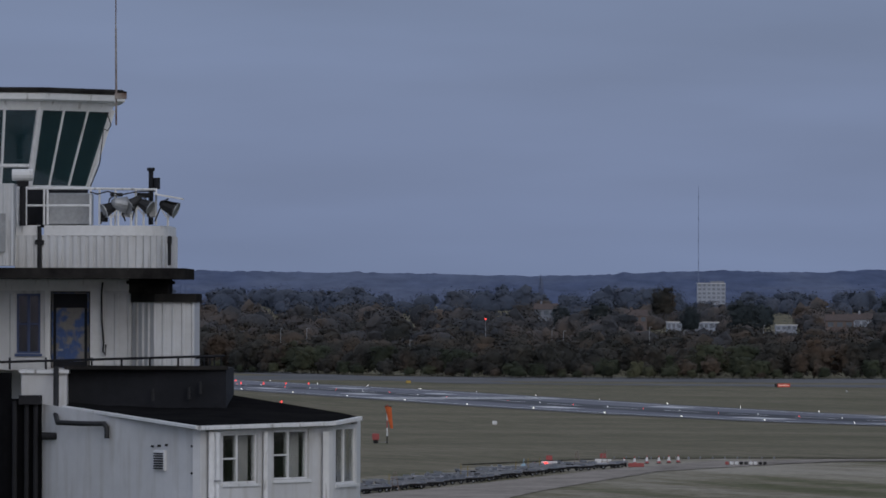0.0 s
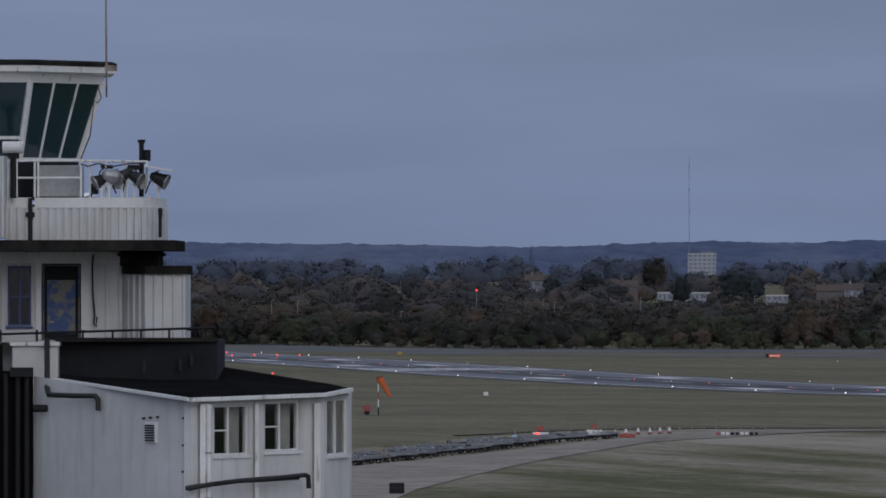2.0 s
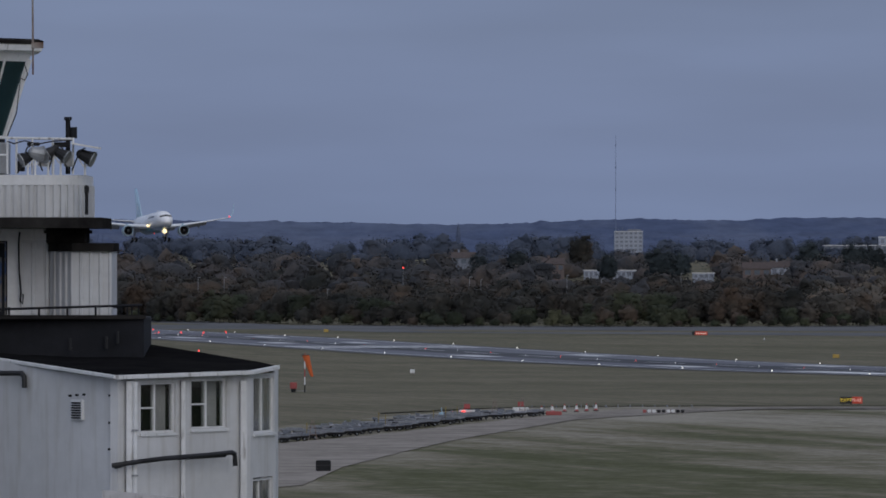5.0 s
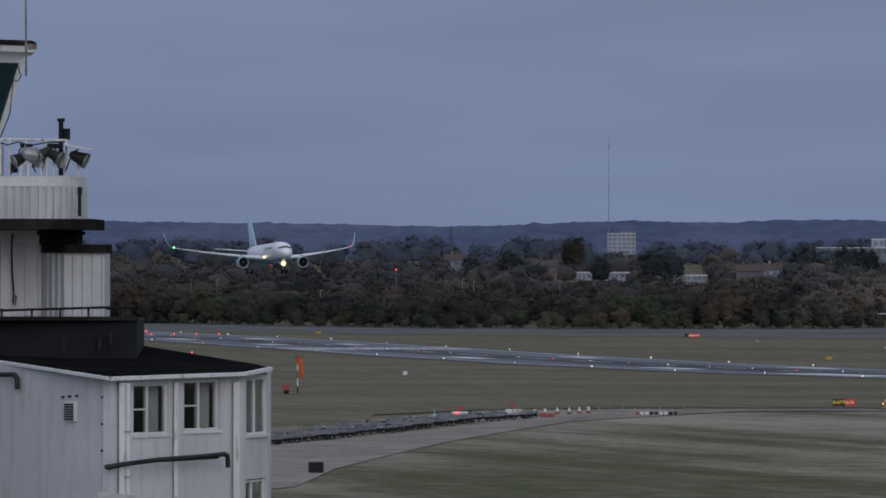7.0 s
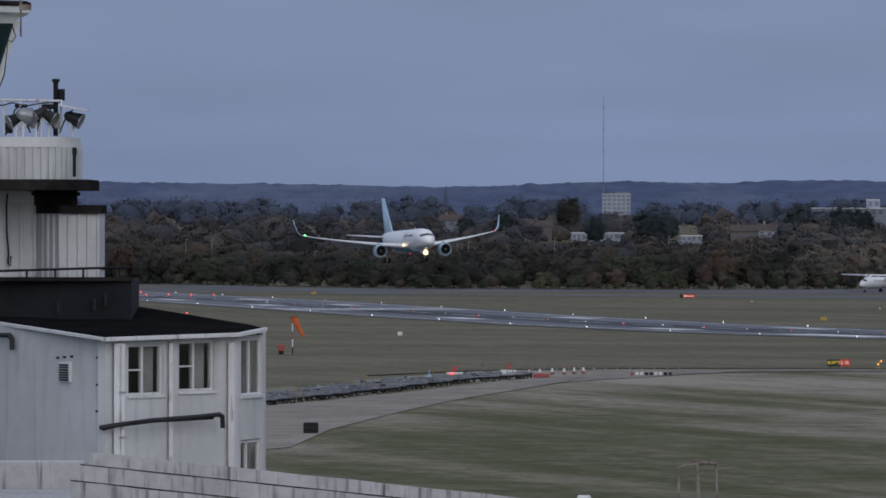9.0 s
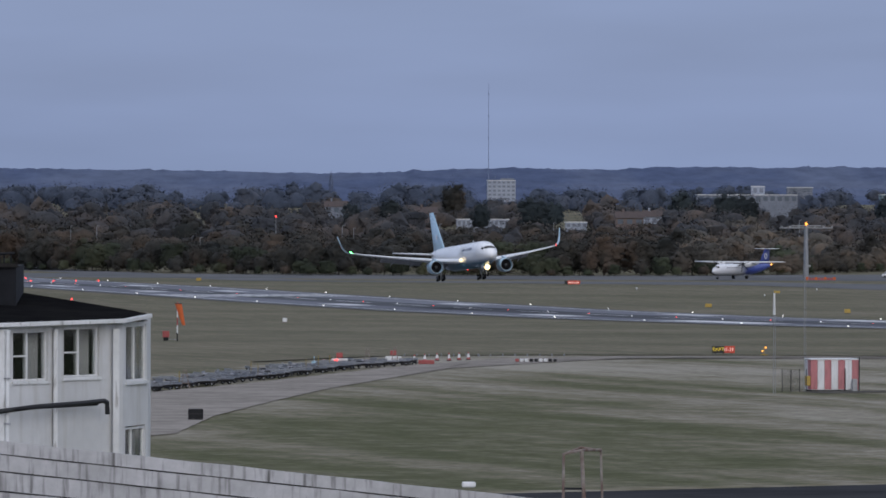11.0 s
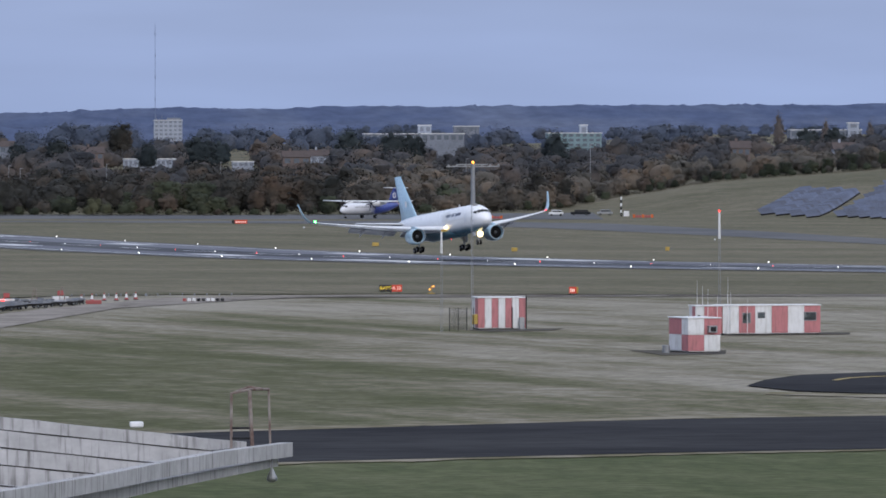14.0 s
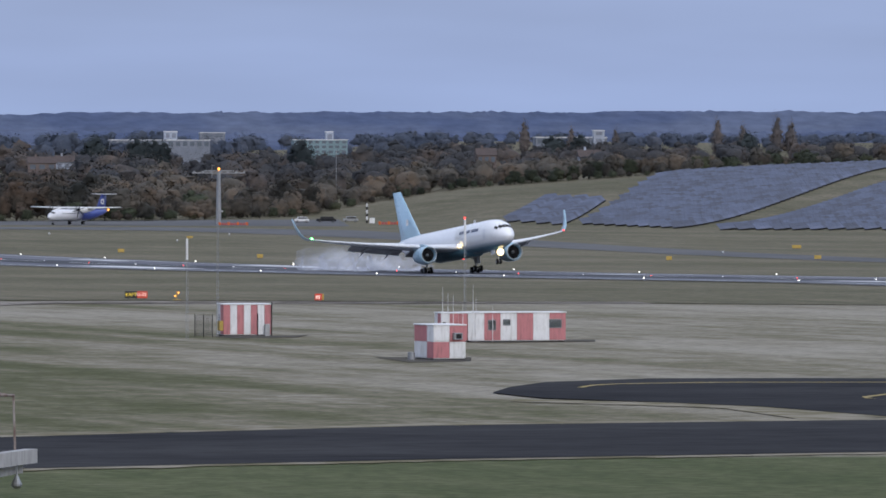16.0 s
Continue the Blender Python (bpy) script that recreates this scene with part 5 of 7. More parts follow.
def control_tower():
    t = thing("control_tower", pose(0, 0, 0), "weathered white airfield control tower with a glazed cab", "tower")
    # main body, down to the ground
    bm = bmesh.new()
    p = tp(-420, 720, 210)
    box(bm, p.x, tp(340, 0, 210).x, 210.5, 224, ground_z(-6, 210) - 0.3, tp(0, 655, 210).z)
    part("lower_body", bm, "render_wall", t)
    # balcony storey: front wall with door and window openings
    y = 209.0
    bm = bmesh.new()
    xl, x1 = tp(-420, 0, y).x, tp(235, 0, y).x

    def s_(a):
        return tp(a, 0, y).x - xl

    def z_(b):
        return tp(120, b, y).z
    wall_with_holes(bm, (xl, y), (x1, y), z_(655), z_(492), [(s_(30), s_(72), z_(626), z_(520)), (s_(90), s_(160), z_(652), z_(516))], 0.3)
    part("balcony_wall", bm, "sheet", t, "pale clad wall")
    # back wall and ceiling, coloured black for the unlit room
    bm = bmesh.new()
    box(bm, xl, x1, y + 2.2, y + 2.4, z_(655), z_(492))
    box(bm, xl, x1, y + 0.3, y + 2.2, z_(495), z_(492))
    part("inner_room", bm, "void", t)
    for a0, a1 in ((-200, 28), (163, 235)):
        bm = bmesh.new()
        ribbed(bm, a0, a1, 520, 645, y - 0.01, 0.42, 0.03)
        part("cladding", bm, "sheet", t)
    bm = bmesh.new()
    facing(bm, -200, 235, 496, 514, y - 0.06, 0.05)
    facing(bm, 160, 184, 514, 650, y - 0.05, 0.04)
    facing(bm, 80, 89, 514, 650, y - 0.05, 0.04)
    part("trim_board", bm, "paint_white", t)
    sash_window(t, 30, 72, 520, 626, y, y, (0.5,), (0, 1), "blue_frame", "glass_clear", False)
    bm = bmesh.new()
    facing(bm, 92, 158, 518, 652, y + 0.12, 0.06)
    door = part("door", bm, "blue_paint", t, "peeling blue door")
    bm = bmesh.new()
    facing(bm, 104, 112, 618, 621, y + 0.02, 0.08)
    part("handle", bm, "metal_grey", door, "steel handle")
    bm = bmesh.new()
    for f_ in ((95, 100, 520, 650), (150, 155, 520, 650), (100, 150, 520, 545), (100, 150, 640, 650)):
        facing(bm, *f_, y + 0.10, 0.02)
    part("door_frame", bm, "dark_paint", door)
    # clad bay on the right with a dark cap and stack
    bm = bmesh.new()
    ribbed(bm, 235, 276, 534, 648, 208.9, 0.2, 0.05, 208.2)
    ribbed(bm, 276, 345, 534, 648, 208.2, 0.27, 0.045, 208.4)
    xa, xb = tp(236, 0, 208.9).x, tp(345, 0, 208.4).x
    prism(bm, [(xa, 208.96), (tp(276, 0, 208.2).x, 208.28), (xb - 0.01, 208.48), (xb - 0.01, 213), (xa, 213)], tp(0, 655, 208).z, tp(0, 535, 208).z)
    part("side_bay", bm, "sheet", t, "pale ribbed bay")
    bm = bmesh.new()
    prism(bm, [(tp(230, 0, 208).x, 208.8), (tp(274, 0, 208).x, 208.05), (tp(347, 0, 208).x, 208.25), (tp(347, 0, 208).x, 213.1), (tp(230, 0, 208).x, 213.1)], tp(300, 535, 208).z, tp(300, 520, 208).z)
    part("bay_cap", bm, "slab_edge", t, "sooty dark roof edge")
    bm = bmesh.new()
    facing(bm, 228, 300, 492, 521, 208.9, 2.5, 0.05)
    facing(bm, 224, 304, 497, 503, 208.8, 2.7)
    part("chimney_base", bm, "slab_edge", t)
    # projecting slab, ribbed parapet, coping
    bm = bmesh.new()
    prism(bm, rounded_plan(-420, 325, 206.2, 1.6, 9), tp(0, 493, 207).z, tp(0, 474, 207).z)
    part("balcony_slab", bm, "slab_edge", t, "sooty rounded concrete slab")
    bm = bmesh.new()
    plan = rounded_plan(27, 297, 206.9, 1.3, 6)
    ribbed_round(bm, plan, tp(0, 474, 207).z, tp(0, 416, 207).z)
    prism(bm, rounded_plan(28, 295, 207.0, 1.25, 6), tp(0, 474, 207).z, tp(0, 416, 207).z)
    part("parapet", bm, "sheet", t, "white ribbed parapet")
    bm = bmesh.new()
    prism(bm, rounded_plan(78, 298, 206.85, 1.35, 6), tp(0, 417, 207).z, tp(0, 399, 207).z)
    part("coping", bm, "paint_white", t, "white coping board")
    bm = bmesh.new()
    facing(bm, 28, 71, 399, 417, 206.88, 0.4)
    part("coping", bm, "paint_white", t)
    bm = bmesh.new()
    ribbed(bm, -200, 24, 325, 470, 206.0, 0.22, 0.05)
    facing(bm, -200, 24, 325, 470, 206.05, 3)
    part("stair_head", bm, "sheet", t, "white ribbed stair head")
    bm = bmesh.new()
    facing(bm, -40, 10, 378, 446, 205.9, 0.1)
    part("hatch", bm, "metal_grey", t)
    bm = bmesh.new()
    tube(bm, tp(70, 400, 206.8), tp(70, 475, 206.8), 0.06)
    facing(bm, 62, 78, 425, 433, 206.75, 0.12)
    tube(bm, tp(300, 418, 206.9), tp(300, 470, 206.9), 0.05)
    facing(bm, 296, 304, 420, 432, 206.8, 0.15)
    part("downpipe", bm, "metal_dark", t)
    # deck and glazed cab, eight-sided, leaning outwards
    cx, cy = tp(-27, 0, 212).x, 212.0

    def ring(r, b, turn=27.0, n=8):
        z = tp(60, b, 209).z
        return [(cx + r * math.cos(radians(turn + 360 * k / n)), cy + r * math.sin(radians(turn + 360 * k / n)), z) for k in range(n)]
    r0, r1 = 194 / 60.4, 240 / 60.4
    bm = bmesh.new()
    loft(bm, [ring(r0 + 0.02, 400), ring(r0 + 0.02, 331)])
    part("cab_base", bm, "dark_paint", t, "dark band under the cab glass")
    bm = bmesh.new()
    loft(bm, [ring(r1 + 0.20, 180), ring(r1 + 0.40, 177), ring(r1 + 0.42, 164), ring(r1 + 0.24, 160), ring(0.6, 154)])
    part("cab_roof", bm, "paint_white", t, "flat white cab roof with a stained edge")
    bm = bmesh.new()
    loft(bm, [ring(r1 + 0.44, 166), ring(r1 + 0.46, 160), ring(r1 + 0.3, 156), ring(r1 + 0.2, 156)])
    part("roof_trim", bm, "slab_edge", t, "dark felt roof edge")
    bm = bmesh.new()
    loft(bm, [ring(r1 - 0.02, 196), ring(r1 + 0.1, 178)])
    part("cab_fascia", bm, "paint_white", t)
    lo_, hi_ = ring(r0, 331), ring(r1, 192)
    for k in range(8):
        a, b, c, d = (Vector(v) for v in (lo_[k], lo_[(k + 1) % 8], hi_[(k + 1) % 8], hi_[k]))
        n = 3
        for j in range(n):
            bm = bmesh.new()
            q = [a.lerp(b, j / n), a.lerp(b, (j + 1) / n), d.lerp(c, (j + 1) / n), d.lerp(c, j / n)]
            cen = sum(q, Vector()) / 4
            inner = Vector((cx, cy, cen.z)) - cen
            inner.normalize()
            vs = [bm.verts.new(v.lerp(cen, 0.03)) for v in q]
            ws = [bm.verts.new(v.co + inner * 0.02) for v in vs]
            bm.faces.new(vs)
            bm.faces.new(list(reversed(ws)))
            for i in range(4):
                bm.faces.new((vs[i], ws[i], ws[(i + 1) % 4], vs[(i + 1) % 4]))
            g = part("cab_pane", bm, "glass", t, "leaning green glass pane")
            g.visible_shadow = False
            bm = bmesh.new()
            rr = 0.10 if j == 0 else 0.045
            tube(bm, q[0], q[3], rr, rr, 6)
            part("cab_mullion", bm, "paint_white", t)
        bm = bmesh.new()
        tube(bm, a, b, 0.06, 0.06, 6)
        part("cab_sill", bm, "paint_white", t)
        if k in (3, 4, 5):
            bm = bmesh.new()
            tube(bm, a.lerp(d, 0.27), b.lerp(c, 0.27), 0.06, 0.06, 6)
            part("cab_transom", bm, "paint_white", t)
    # blocks and ceiling coloured black for the unlit inside of the cab
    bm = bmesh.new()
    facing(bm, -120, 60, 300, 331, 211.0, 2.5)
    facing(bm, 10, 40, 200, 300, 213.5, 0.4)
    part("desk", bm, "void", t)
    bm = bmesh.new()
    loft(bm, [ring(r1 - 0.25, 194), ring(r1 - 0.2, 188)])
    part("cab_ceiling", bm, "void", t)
    # fittings on the deck
    bm = bmesh.new()
    facing(bm, 82, 162, 342, 398, 208.2, 1.2, 0.03)
    part("plant_box", bm, "metal_grey", t, "grey metal plant box")
    bm = bmesh.new()
    for a in (30, 46, 78, 84, 160, 176, 204, 240, 276):
        tube(bm, tp(a, 334, 207.6), tp(a, 398, 207.6), 0.035, 0.035, 6)
    for b in (334, 364):
        tube(bm, tp(28, b, 207.6), tp(160, b, 207.6), 0.03, 0.03, 6)
    tube(bm, tp(160, 334, 207.6), tp(276, 336, 208.0), 0.035, 0.035, 6)
    part("deck_rail", bm, "paint_white", t, "white tubular rail")
    for a, b, r, length, turn, dip, dk in ((196, 368, 0.20, 0.42, 200, 25, "metal_dark"), (209, 361, 0.24, 0.40, 20, 12, "metal_grey"), (241, 356, 0.17, 0.36, 190, 35, "black"), (254, 362, 0.20, 0.44, -20, 28, "black"), (232, 368, 0.15, 0.26, 230, 10, "metal_dark"), (297, 366, 0.22, 0.50, -12, 24, "black")):
        fl = new("floodlight")
        fl.parent = t
        c = tp(a, b, 207.4)
        m = Matrix.Translation(c) @ Matrix.Rotation(radians(turn), 4, "Z") @ Matrix.Rotation(radians(dip), 4, "Y")
        bm = bmesh.new()
        loft(bm, [[m @ Vector((x * length, w * r * math.cos(0.5236 * j), w * r * math.sin(0.5236 * j))) for j in range(12)] for x, w in ((-0.5, 0.35), (-0.35, 0.62), (0.1, 0.8), (0.42, 1.0), (0.5, 1.0))])
        part("housing", bm, dk, fl, "weathered floodlight housing")
        bm = bmesh.new()
        loft(bm, [[m @ Vector((x * length, w * r * math.cos(0.5236 * j), w * r * math.sin(0.5236 * j))) for j in range(12)] for x, w in ((0.49, 1.08), (0.56, 1.08), (0.56, 0.9), (0.53, 0.9))])
        part("rim", bm, "metal_grey", fl)
        bm = bmesh.new()
        tube(bm, (c.x, c.y + 0.02, c.z - 0.1), (c.x, c.y + 0.02, tp(0, 400, 207.4).z), 0.035, 0.035, 6)
        tube(bm, (c.x - r, c.y, c.z), (c.x - r * 0.2, c.y, c.z - r * 1.4), 0.02, 0.02, 5)
        tube(bm, (c.x + r, c.y, c.z), (c.x + r * 0.2, c.y, c.z - r * 1.4), 0.02, 0.02, 5)
        part("stand", bm, "paint_white", fl)
    for a, b, w, h, mt in ((224, 372, 0.30, 0.42, "paint_white"), (268, 374, 0.26, 0.36, "metal_grey"), (184, 384, 0.22, 0.30, "metal_dark"), (256, 346, 0.44, 0.14, "metal_dark"), (206, 345, 0.36, 0.10, "metal_dark")):
        bm = bmesh.new()
        c = tp(a, b, 207.7)
        box(bm, c.x - w / 2, c.x + w / 2, c.y - 0.12, c.y + 0.14, c.z - h / 2, c.z + h / 2, 0.02)
        part("junction_box", bm, mt, t)
    for pts in (((178, 396, 207.5), (188, 378, 207.4), (194, 352, 207.4), (204, 346, 207.4), (214, 372, 207.4), (222, 392, 207.5)), ((232, 396, 207.5), (238, 372, 207.3), (246, 346, 207.3), (258, 352, 207.3), (262, 380, 207.4), (270, 394, 207.5)), ((274, 392, 207.5), (282, 372, 207.3), (290, 356, 207.3), (298, 352, 207.3)), ((160, 340, 207.5), (172, 344, 207.4), (190, 339, 207.4), (214, 345, 207.4), (240, 340, 207.4), (276, 338, 207.6))):
        pipe("cable", pts, 0.022, "black", t)
    bm = bmesh.new()
    p = tp(300, 350, 207.2)
    box(bm, p.x - 0.45, p.x + 0.4, p.y - 0.15, p.y + 0.4, p.z, p.z + 0.05, 0, Matrix.Translation(p) @ Matrix.Rotation(radians(10), 4, "Y") @ Matrix.Translation(-p))
    part("visor", bm, "paint_white", t)
    bm = bmesh.new()
    tube(bm, tp(267, 398, 208.2), tp(267, 300, 208.2), 0.07, 0.07)
    tube(bm, tp(267, 303, 208.2), tp(267, 297, 208.2), 0.11, 0.11)
    tube(bm, tp(277, 335, 208.2), tp(277, 315, 208.2), 0.10, 0.10)
    part("vent_pipe", bm, "dark_paint", t)
    bm = bmesh.new()
    c = tp(40, 310, 206.5)
    tube(bm, c - Vector((0.3, 0, 0)), c + Vector((0.3, 0, 0)), 0.17, 0.17, 12)
    siren = part("siren", bm, "paint_white", t, "white drum siren")
    bm = bmesh.new()
    tube(bm, tp(40, 318, 206.6), tp(40, 400, 206.6), 0.09, 0.09)
    facing(bm, 30, 50, 318, 330, 206.5, 0.2)
    part("bracket", bm, "metal_dark", siren, "dark iron bracket")
    bm = bmesh.new()
    tube(bm, tp(205, 222, 209), tp(205, 165, 209), 0.03, 0.03, 6)
    tube(bm, tp(205, 165, 209), tp(204, 50, 209), 0.03, 0.025, 6)
    tube(bm, tp(204, 50, 209), tp(204, -260, 209), 0.02, 0.012, 6)
    facing(bm, 202, 223, 165, 175, 208.8, 0.3)
    part("whip_aerial", bm, "rust", t, "tall thin whip aerial")
    pipe("cable", [(189, 200, 208), (196, 222, 208), (190, 232, 208), (183, 228, 208), (176, 290, 208.2), (160, 330, 208.4)], 0.018, "metal_dark", t)
    pipe("cable", [(182, 500, 208.8), (180, 520, 208.8), (181, 570, 208.8), (184, 606, 208.8), (183, 622, 208.8), (187, 628, 208.8), (188, 610, 208.8)], 0.03, "metal_dark", t, "hanging black cable")
    # terrace: dark parapet and rail
    bm = bmesh.new()
    prism(bm, [(tp(118, 0, 206.5).x, 206.5), (tp(402, 0, 206.5).x, 206.0), (tp(402, 0, 206).x, 213.0), (tp(118, 0, 206).x, 213.0)], tp(200, 735, 206.5).z, tp(200, 653, 206.5).z)
    part("terrace_parapet", bm, "dark_paint", t, "dark slate-painted parapet")
    bm = bmesh.new()
    facing(bm, 114, 404, 648, 654, 205.9, 0.5)
    part("parapet_cap", bm, "slab_edge", t)
    bm = bmesh.new()
    for a in (18, 82, 163, 216, 266, 316):
        tube(bm, tp(a, 633, 207), tp(a, 654, 207), 0.035, 0.035, 6)
    tube(bm, tp(-100, 644, 207), tp(398, 630, 207), 0.035, 0.035, 6)
    tube(bm, tp(345, 634, 210), tp(398, 630, 207), 0.03, 0.03, 6)
    for a in (362, 372, 380, 392):
        tube(bm, tp(a, 632, 208), tp(a, 650, 208), 0.025, 0.025, 6)
    part("terrace_rail", bm, "dark_paint", t, "dark iron rail")
    for a, b in ((271, 700), (335, 697), (355, 688)):
        bm = bmesh.new()
        tube(bm, tp(a, b + 10, 205.9), tp(a, b - 12, 205.9), 0.05, 0.05, 6)
        part("overflow_pipe", bm, "black", t)
    # white pier, and beside it a black block painted as the recess's shade
    bm = bmesh.new()
    facing(bm, 38, 119, 657, 790, 205.6, 3, 0.03)
    part("pier", bm, "render_wall", t)
    bm = bmesh.new()
    facing(bm, 34, 122, 655, 661, 205.5, 3.2)
    part("pier_cap", bm, "paint_white", t)
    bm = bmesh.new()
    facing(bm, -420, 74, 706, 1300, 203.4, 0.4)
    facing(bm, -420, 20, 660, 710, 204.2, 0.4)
    part("recess", bm, "void", t, "flat black block in place of an unlit recess")
    bm = bmesh.new()
    for a in (27, 48, 64):
        tube(bm, tp(a, 710, 203.2), tp(a, 1300, 203.2), 0.07, 0.07)
    facing(bm, 34, 74, 700, 716, 203.0, 0.5)
    part("soil_pipe", bm, "metal_dark", t)
    pipe("rainwater_pipe", [(100, 652, 205.4), (100, 735, 203.0), (103, 748, 202.0), (150, 750, 201.4), (185, 750, 200.9), (190, 757, 200.8), (190, 776, 200.8)], 0.078, "black", t, "black bent rainwater pipe")
    return t


def annexe():
    t = thing("annexe", pose(0, 0, 0), "stained white flat-roofed annexe with corner windows", "building")
    base = ground_z(-6, 200) - 0.3
    A, B, C = (355, 197.5), (590, 202.5), (634, 205.0)     # front corner, window corner, right end

    def pl(ab):
        return tp(ab[0], 0, ab[1]).x, ab[1]
    a, b, c = Vector(pl(A)), Vector(pl(B)), Vector(pl(C))
    left = Vector((tp(76, 0, 203.5).x, 203.5))
    back = Vector((a.x - 1.0, 214.0))

    def z_(aa, bb, y):
        return tp(aa, bb, y).z
    # windows: along the wall from a to b
    length = (b - a).length

    def s_(aa):
        f_ = (aa - A[0]) / (B[0] - A[0])
        return f_ * length
    w1 = (395, 457, 766, 857)
    w2 = (484, 547, 760, 850)
    bm = bmesh.new()
    ymid = 200
    holes = [(s_(w[0]), s_(w[1]), z_(w[0], w[3] - 1.5, ymid), z_(w[0], w[2] + 1.5, ymid)) for w in (w1, w2)]
    top = z_(470, 757, ymid)
    wall_with_holes(bm, a, b, base, top, holes, 0.25)
    part("front_wall", bm, "render_wall", t, "white rendered front wall")
    length2 = (c - b).length
    bm = bmesh.new()
    wall_with_holes(bm, b, c, base, z_(610, 752, 203.5), [(0.12 * length2, 0.93 * length2, z_(610, 857, 203.5), z_(610, 757, 203.5)), (0.1 * length2, 0.9 * length2, z_(610, 1000, 203.5), z_(610, 935, 203.5))], 0.2)
    part("end_wall", bm, "render_wall", t)
    bm = bmesh.new()
    prism(bm, [(left.x, left.y), (a.x, a.y), (a.x + 0.02, a.y + 0.3), (left.x, left.y + 0.3)], base, [z_(76, 715, 203.5), z_(355, 762, 197.5), z_(355, 762, 197.5), z_(76, 715, 203.5)])
    part("flank_wall", bm, "render_wall", t, "stained white flank wall")
    # inner rooms: one block, coloured dark for the unlit space behind the panes
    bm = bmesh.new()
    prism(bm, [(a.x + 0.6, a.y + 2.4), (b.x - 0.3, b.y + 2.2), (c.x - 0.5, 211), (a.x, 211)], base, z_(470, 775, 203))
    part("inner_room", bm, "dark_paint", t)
    bm = bmesh.new()
    prism(bm, [(c.x, c.y), (c.x, 212), (c.x - 0.2, 212), (c.x - 0.2, c.y + 0.1)], base, z_(634, 748, 205))
    part("rear_wall", bm, "render_wall", t)
    # roof: black felt, its edge boards white
    ra, rb, rc = tp(352, 755, 197.0), tp(590, 747, 202.0), tp(636, 738, 204.6)
    rl, rr = tp(116, 719, 203.0), tp(405, 698, 213.0)
    bm = bmesh.new()
    pts = [rl, ra, rb, rc, tp(606, 731, 212.5), rr, Vector((rl.x, 213.0, tp(118, 700, 213).z))]
    hi_ = [bm.verts.new(v) for v in pts]
    lo2 = [bm.verts.new(v - Vector((0, 0, 0.10))) for v in pts]
    bm.faces.new(hi_)
    bm.faces.new(list(reversed(lo2)))
    for i in range(len(pts)):
        bm.faces.new((hi_[i], lo2[i], lo2[(i + 1) % len(pts)], hi_[(i + 1) % len(pts)]))
    bmesh.ops.recalc_face_normals(bm, faces=bm.faces)
    part("roof", bm, "roof_felt", t, "black felted roof")
    for p, q, hgt in ((ra, rb, 0.07), (rb, rc, 0.07), (rl, ra, 0.05)):
        bm = bmesh.new()
        d = q - p
        m = Matrix.Translation(p) @ d.to_track_quat("X", "Z").to_matrix().to_4x4()
        box(bm, -0.03, d.length + 0.03, -0.09, 0.02, -hgt - 0.03, 0.015, 0.01, m)
        part("fascia", bm, "paint_white", t, "worn white fascia board")
    sash_window(t, *w1, 197.5 + 5 * (395 - 355) / 235, 197.5 + 5 * (457 - 355) / 235, (0.45,), (0,))
    sash_window(t, *w2, 197.5 + 5 * (484 - 355) / 235, 197.5 + 5 * (547 - 355) / 235, (0.47,), (0,))
    sash_window(t, 594, 632, 755, 858, 202.8, 204.8, (0.5,), ())
    sash_window(t, 594, 630, 935, 1000, 202.8, 204.7, (0.4,), ())
    # piers and pipes on the front
    for a0, y0, wd in ((370, 197.6, 12), (380, 197.8, 7), (572, 201.9, 12), (467, 199.7, 8)):
        bm = bmesh.new()
        facing(bm, a0, a0 + wd, 764, 1100, y0, 0.2, 0.02)
        part("pilaster", bm, "paint_white", t)
    bm = bmesh.new()
    tube(bm, tp(386, 772, 197.6), tp(386, 1100, 197.6), 0.065, 0.065)
    tube(bm, tp(386, 766, 197.6), tp(386, 774, 197.6), 0.10, 0.07)
    part("downpipe", bm, "paint_white", t, "white downpipe")
    bm = bmesh.new()
    for b_ in (850, 930):
        facing(bm, 380, 392, b_, b_ + 3, 197.5, 0.1)
    part("pipe_bracket", bm, "metal_grey", t)
    pipe("cable_run", [(345, 914, 197.3), (385, 908, 197.4), (440, 901, 198.6), (520, 895, 200.3), (556, 891, 201.0), (562, 894, 201.1), (563, 915, 201.1)], 0.075, "black", t, "thick black lagged cable run")
    pipe("cable_run", [(350, 917, 197.25), (400, 905, 197.6), (480, 901, 199.4), (545, 897, 200.9)], 0.045, "metal_dark", t)
    bm = bmesh.new()
    p = tp(285, 815, 198.93)
    d = Vector((a.x - left.x, a.y - left.y, 0)).normalized()
    m = Matrix.Translation(p) @ Matrix.Rotation(math.atan2(d.y, d.x), 4, "Z")
    box(bm, -0.26, 0.26, -0.06, 0.1, -0.28, 0.28, 0.01, m)
    v = part("vent_frame", bm, "paint_white", t)
    for k in range(7):
        bm = bmesh.new()
        box(bm, -0.21, 0.21, -0.085, -0.062, -0.24 + k * 0.068, -0.20 + k * 0.068, 0, m)
        part("louvre", bm, "metal_dark", v)
    for aa, bb in ((272, 790), (284, 789), (296, 788), (342, 790), (342, 838), (341, 885)):
        bm = bmesh.new()
        q = tp(aa, bb, 197.44 + 6 * (355 - aa) / 279)
        box(bm, -0.05 if bb < 791 and aa < 290 else -0.025, 0.03, -0.05, 0.05, -0.03, 0.03, 0, Matrix.Translation(q) @ Matrix.Rotation(math.atan2(d.y, d.x), 4, "Z"))
        part("fixing", bm, "black", t)
    bm = bmesh.new()
    q = tp(88, 772, 203.0)
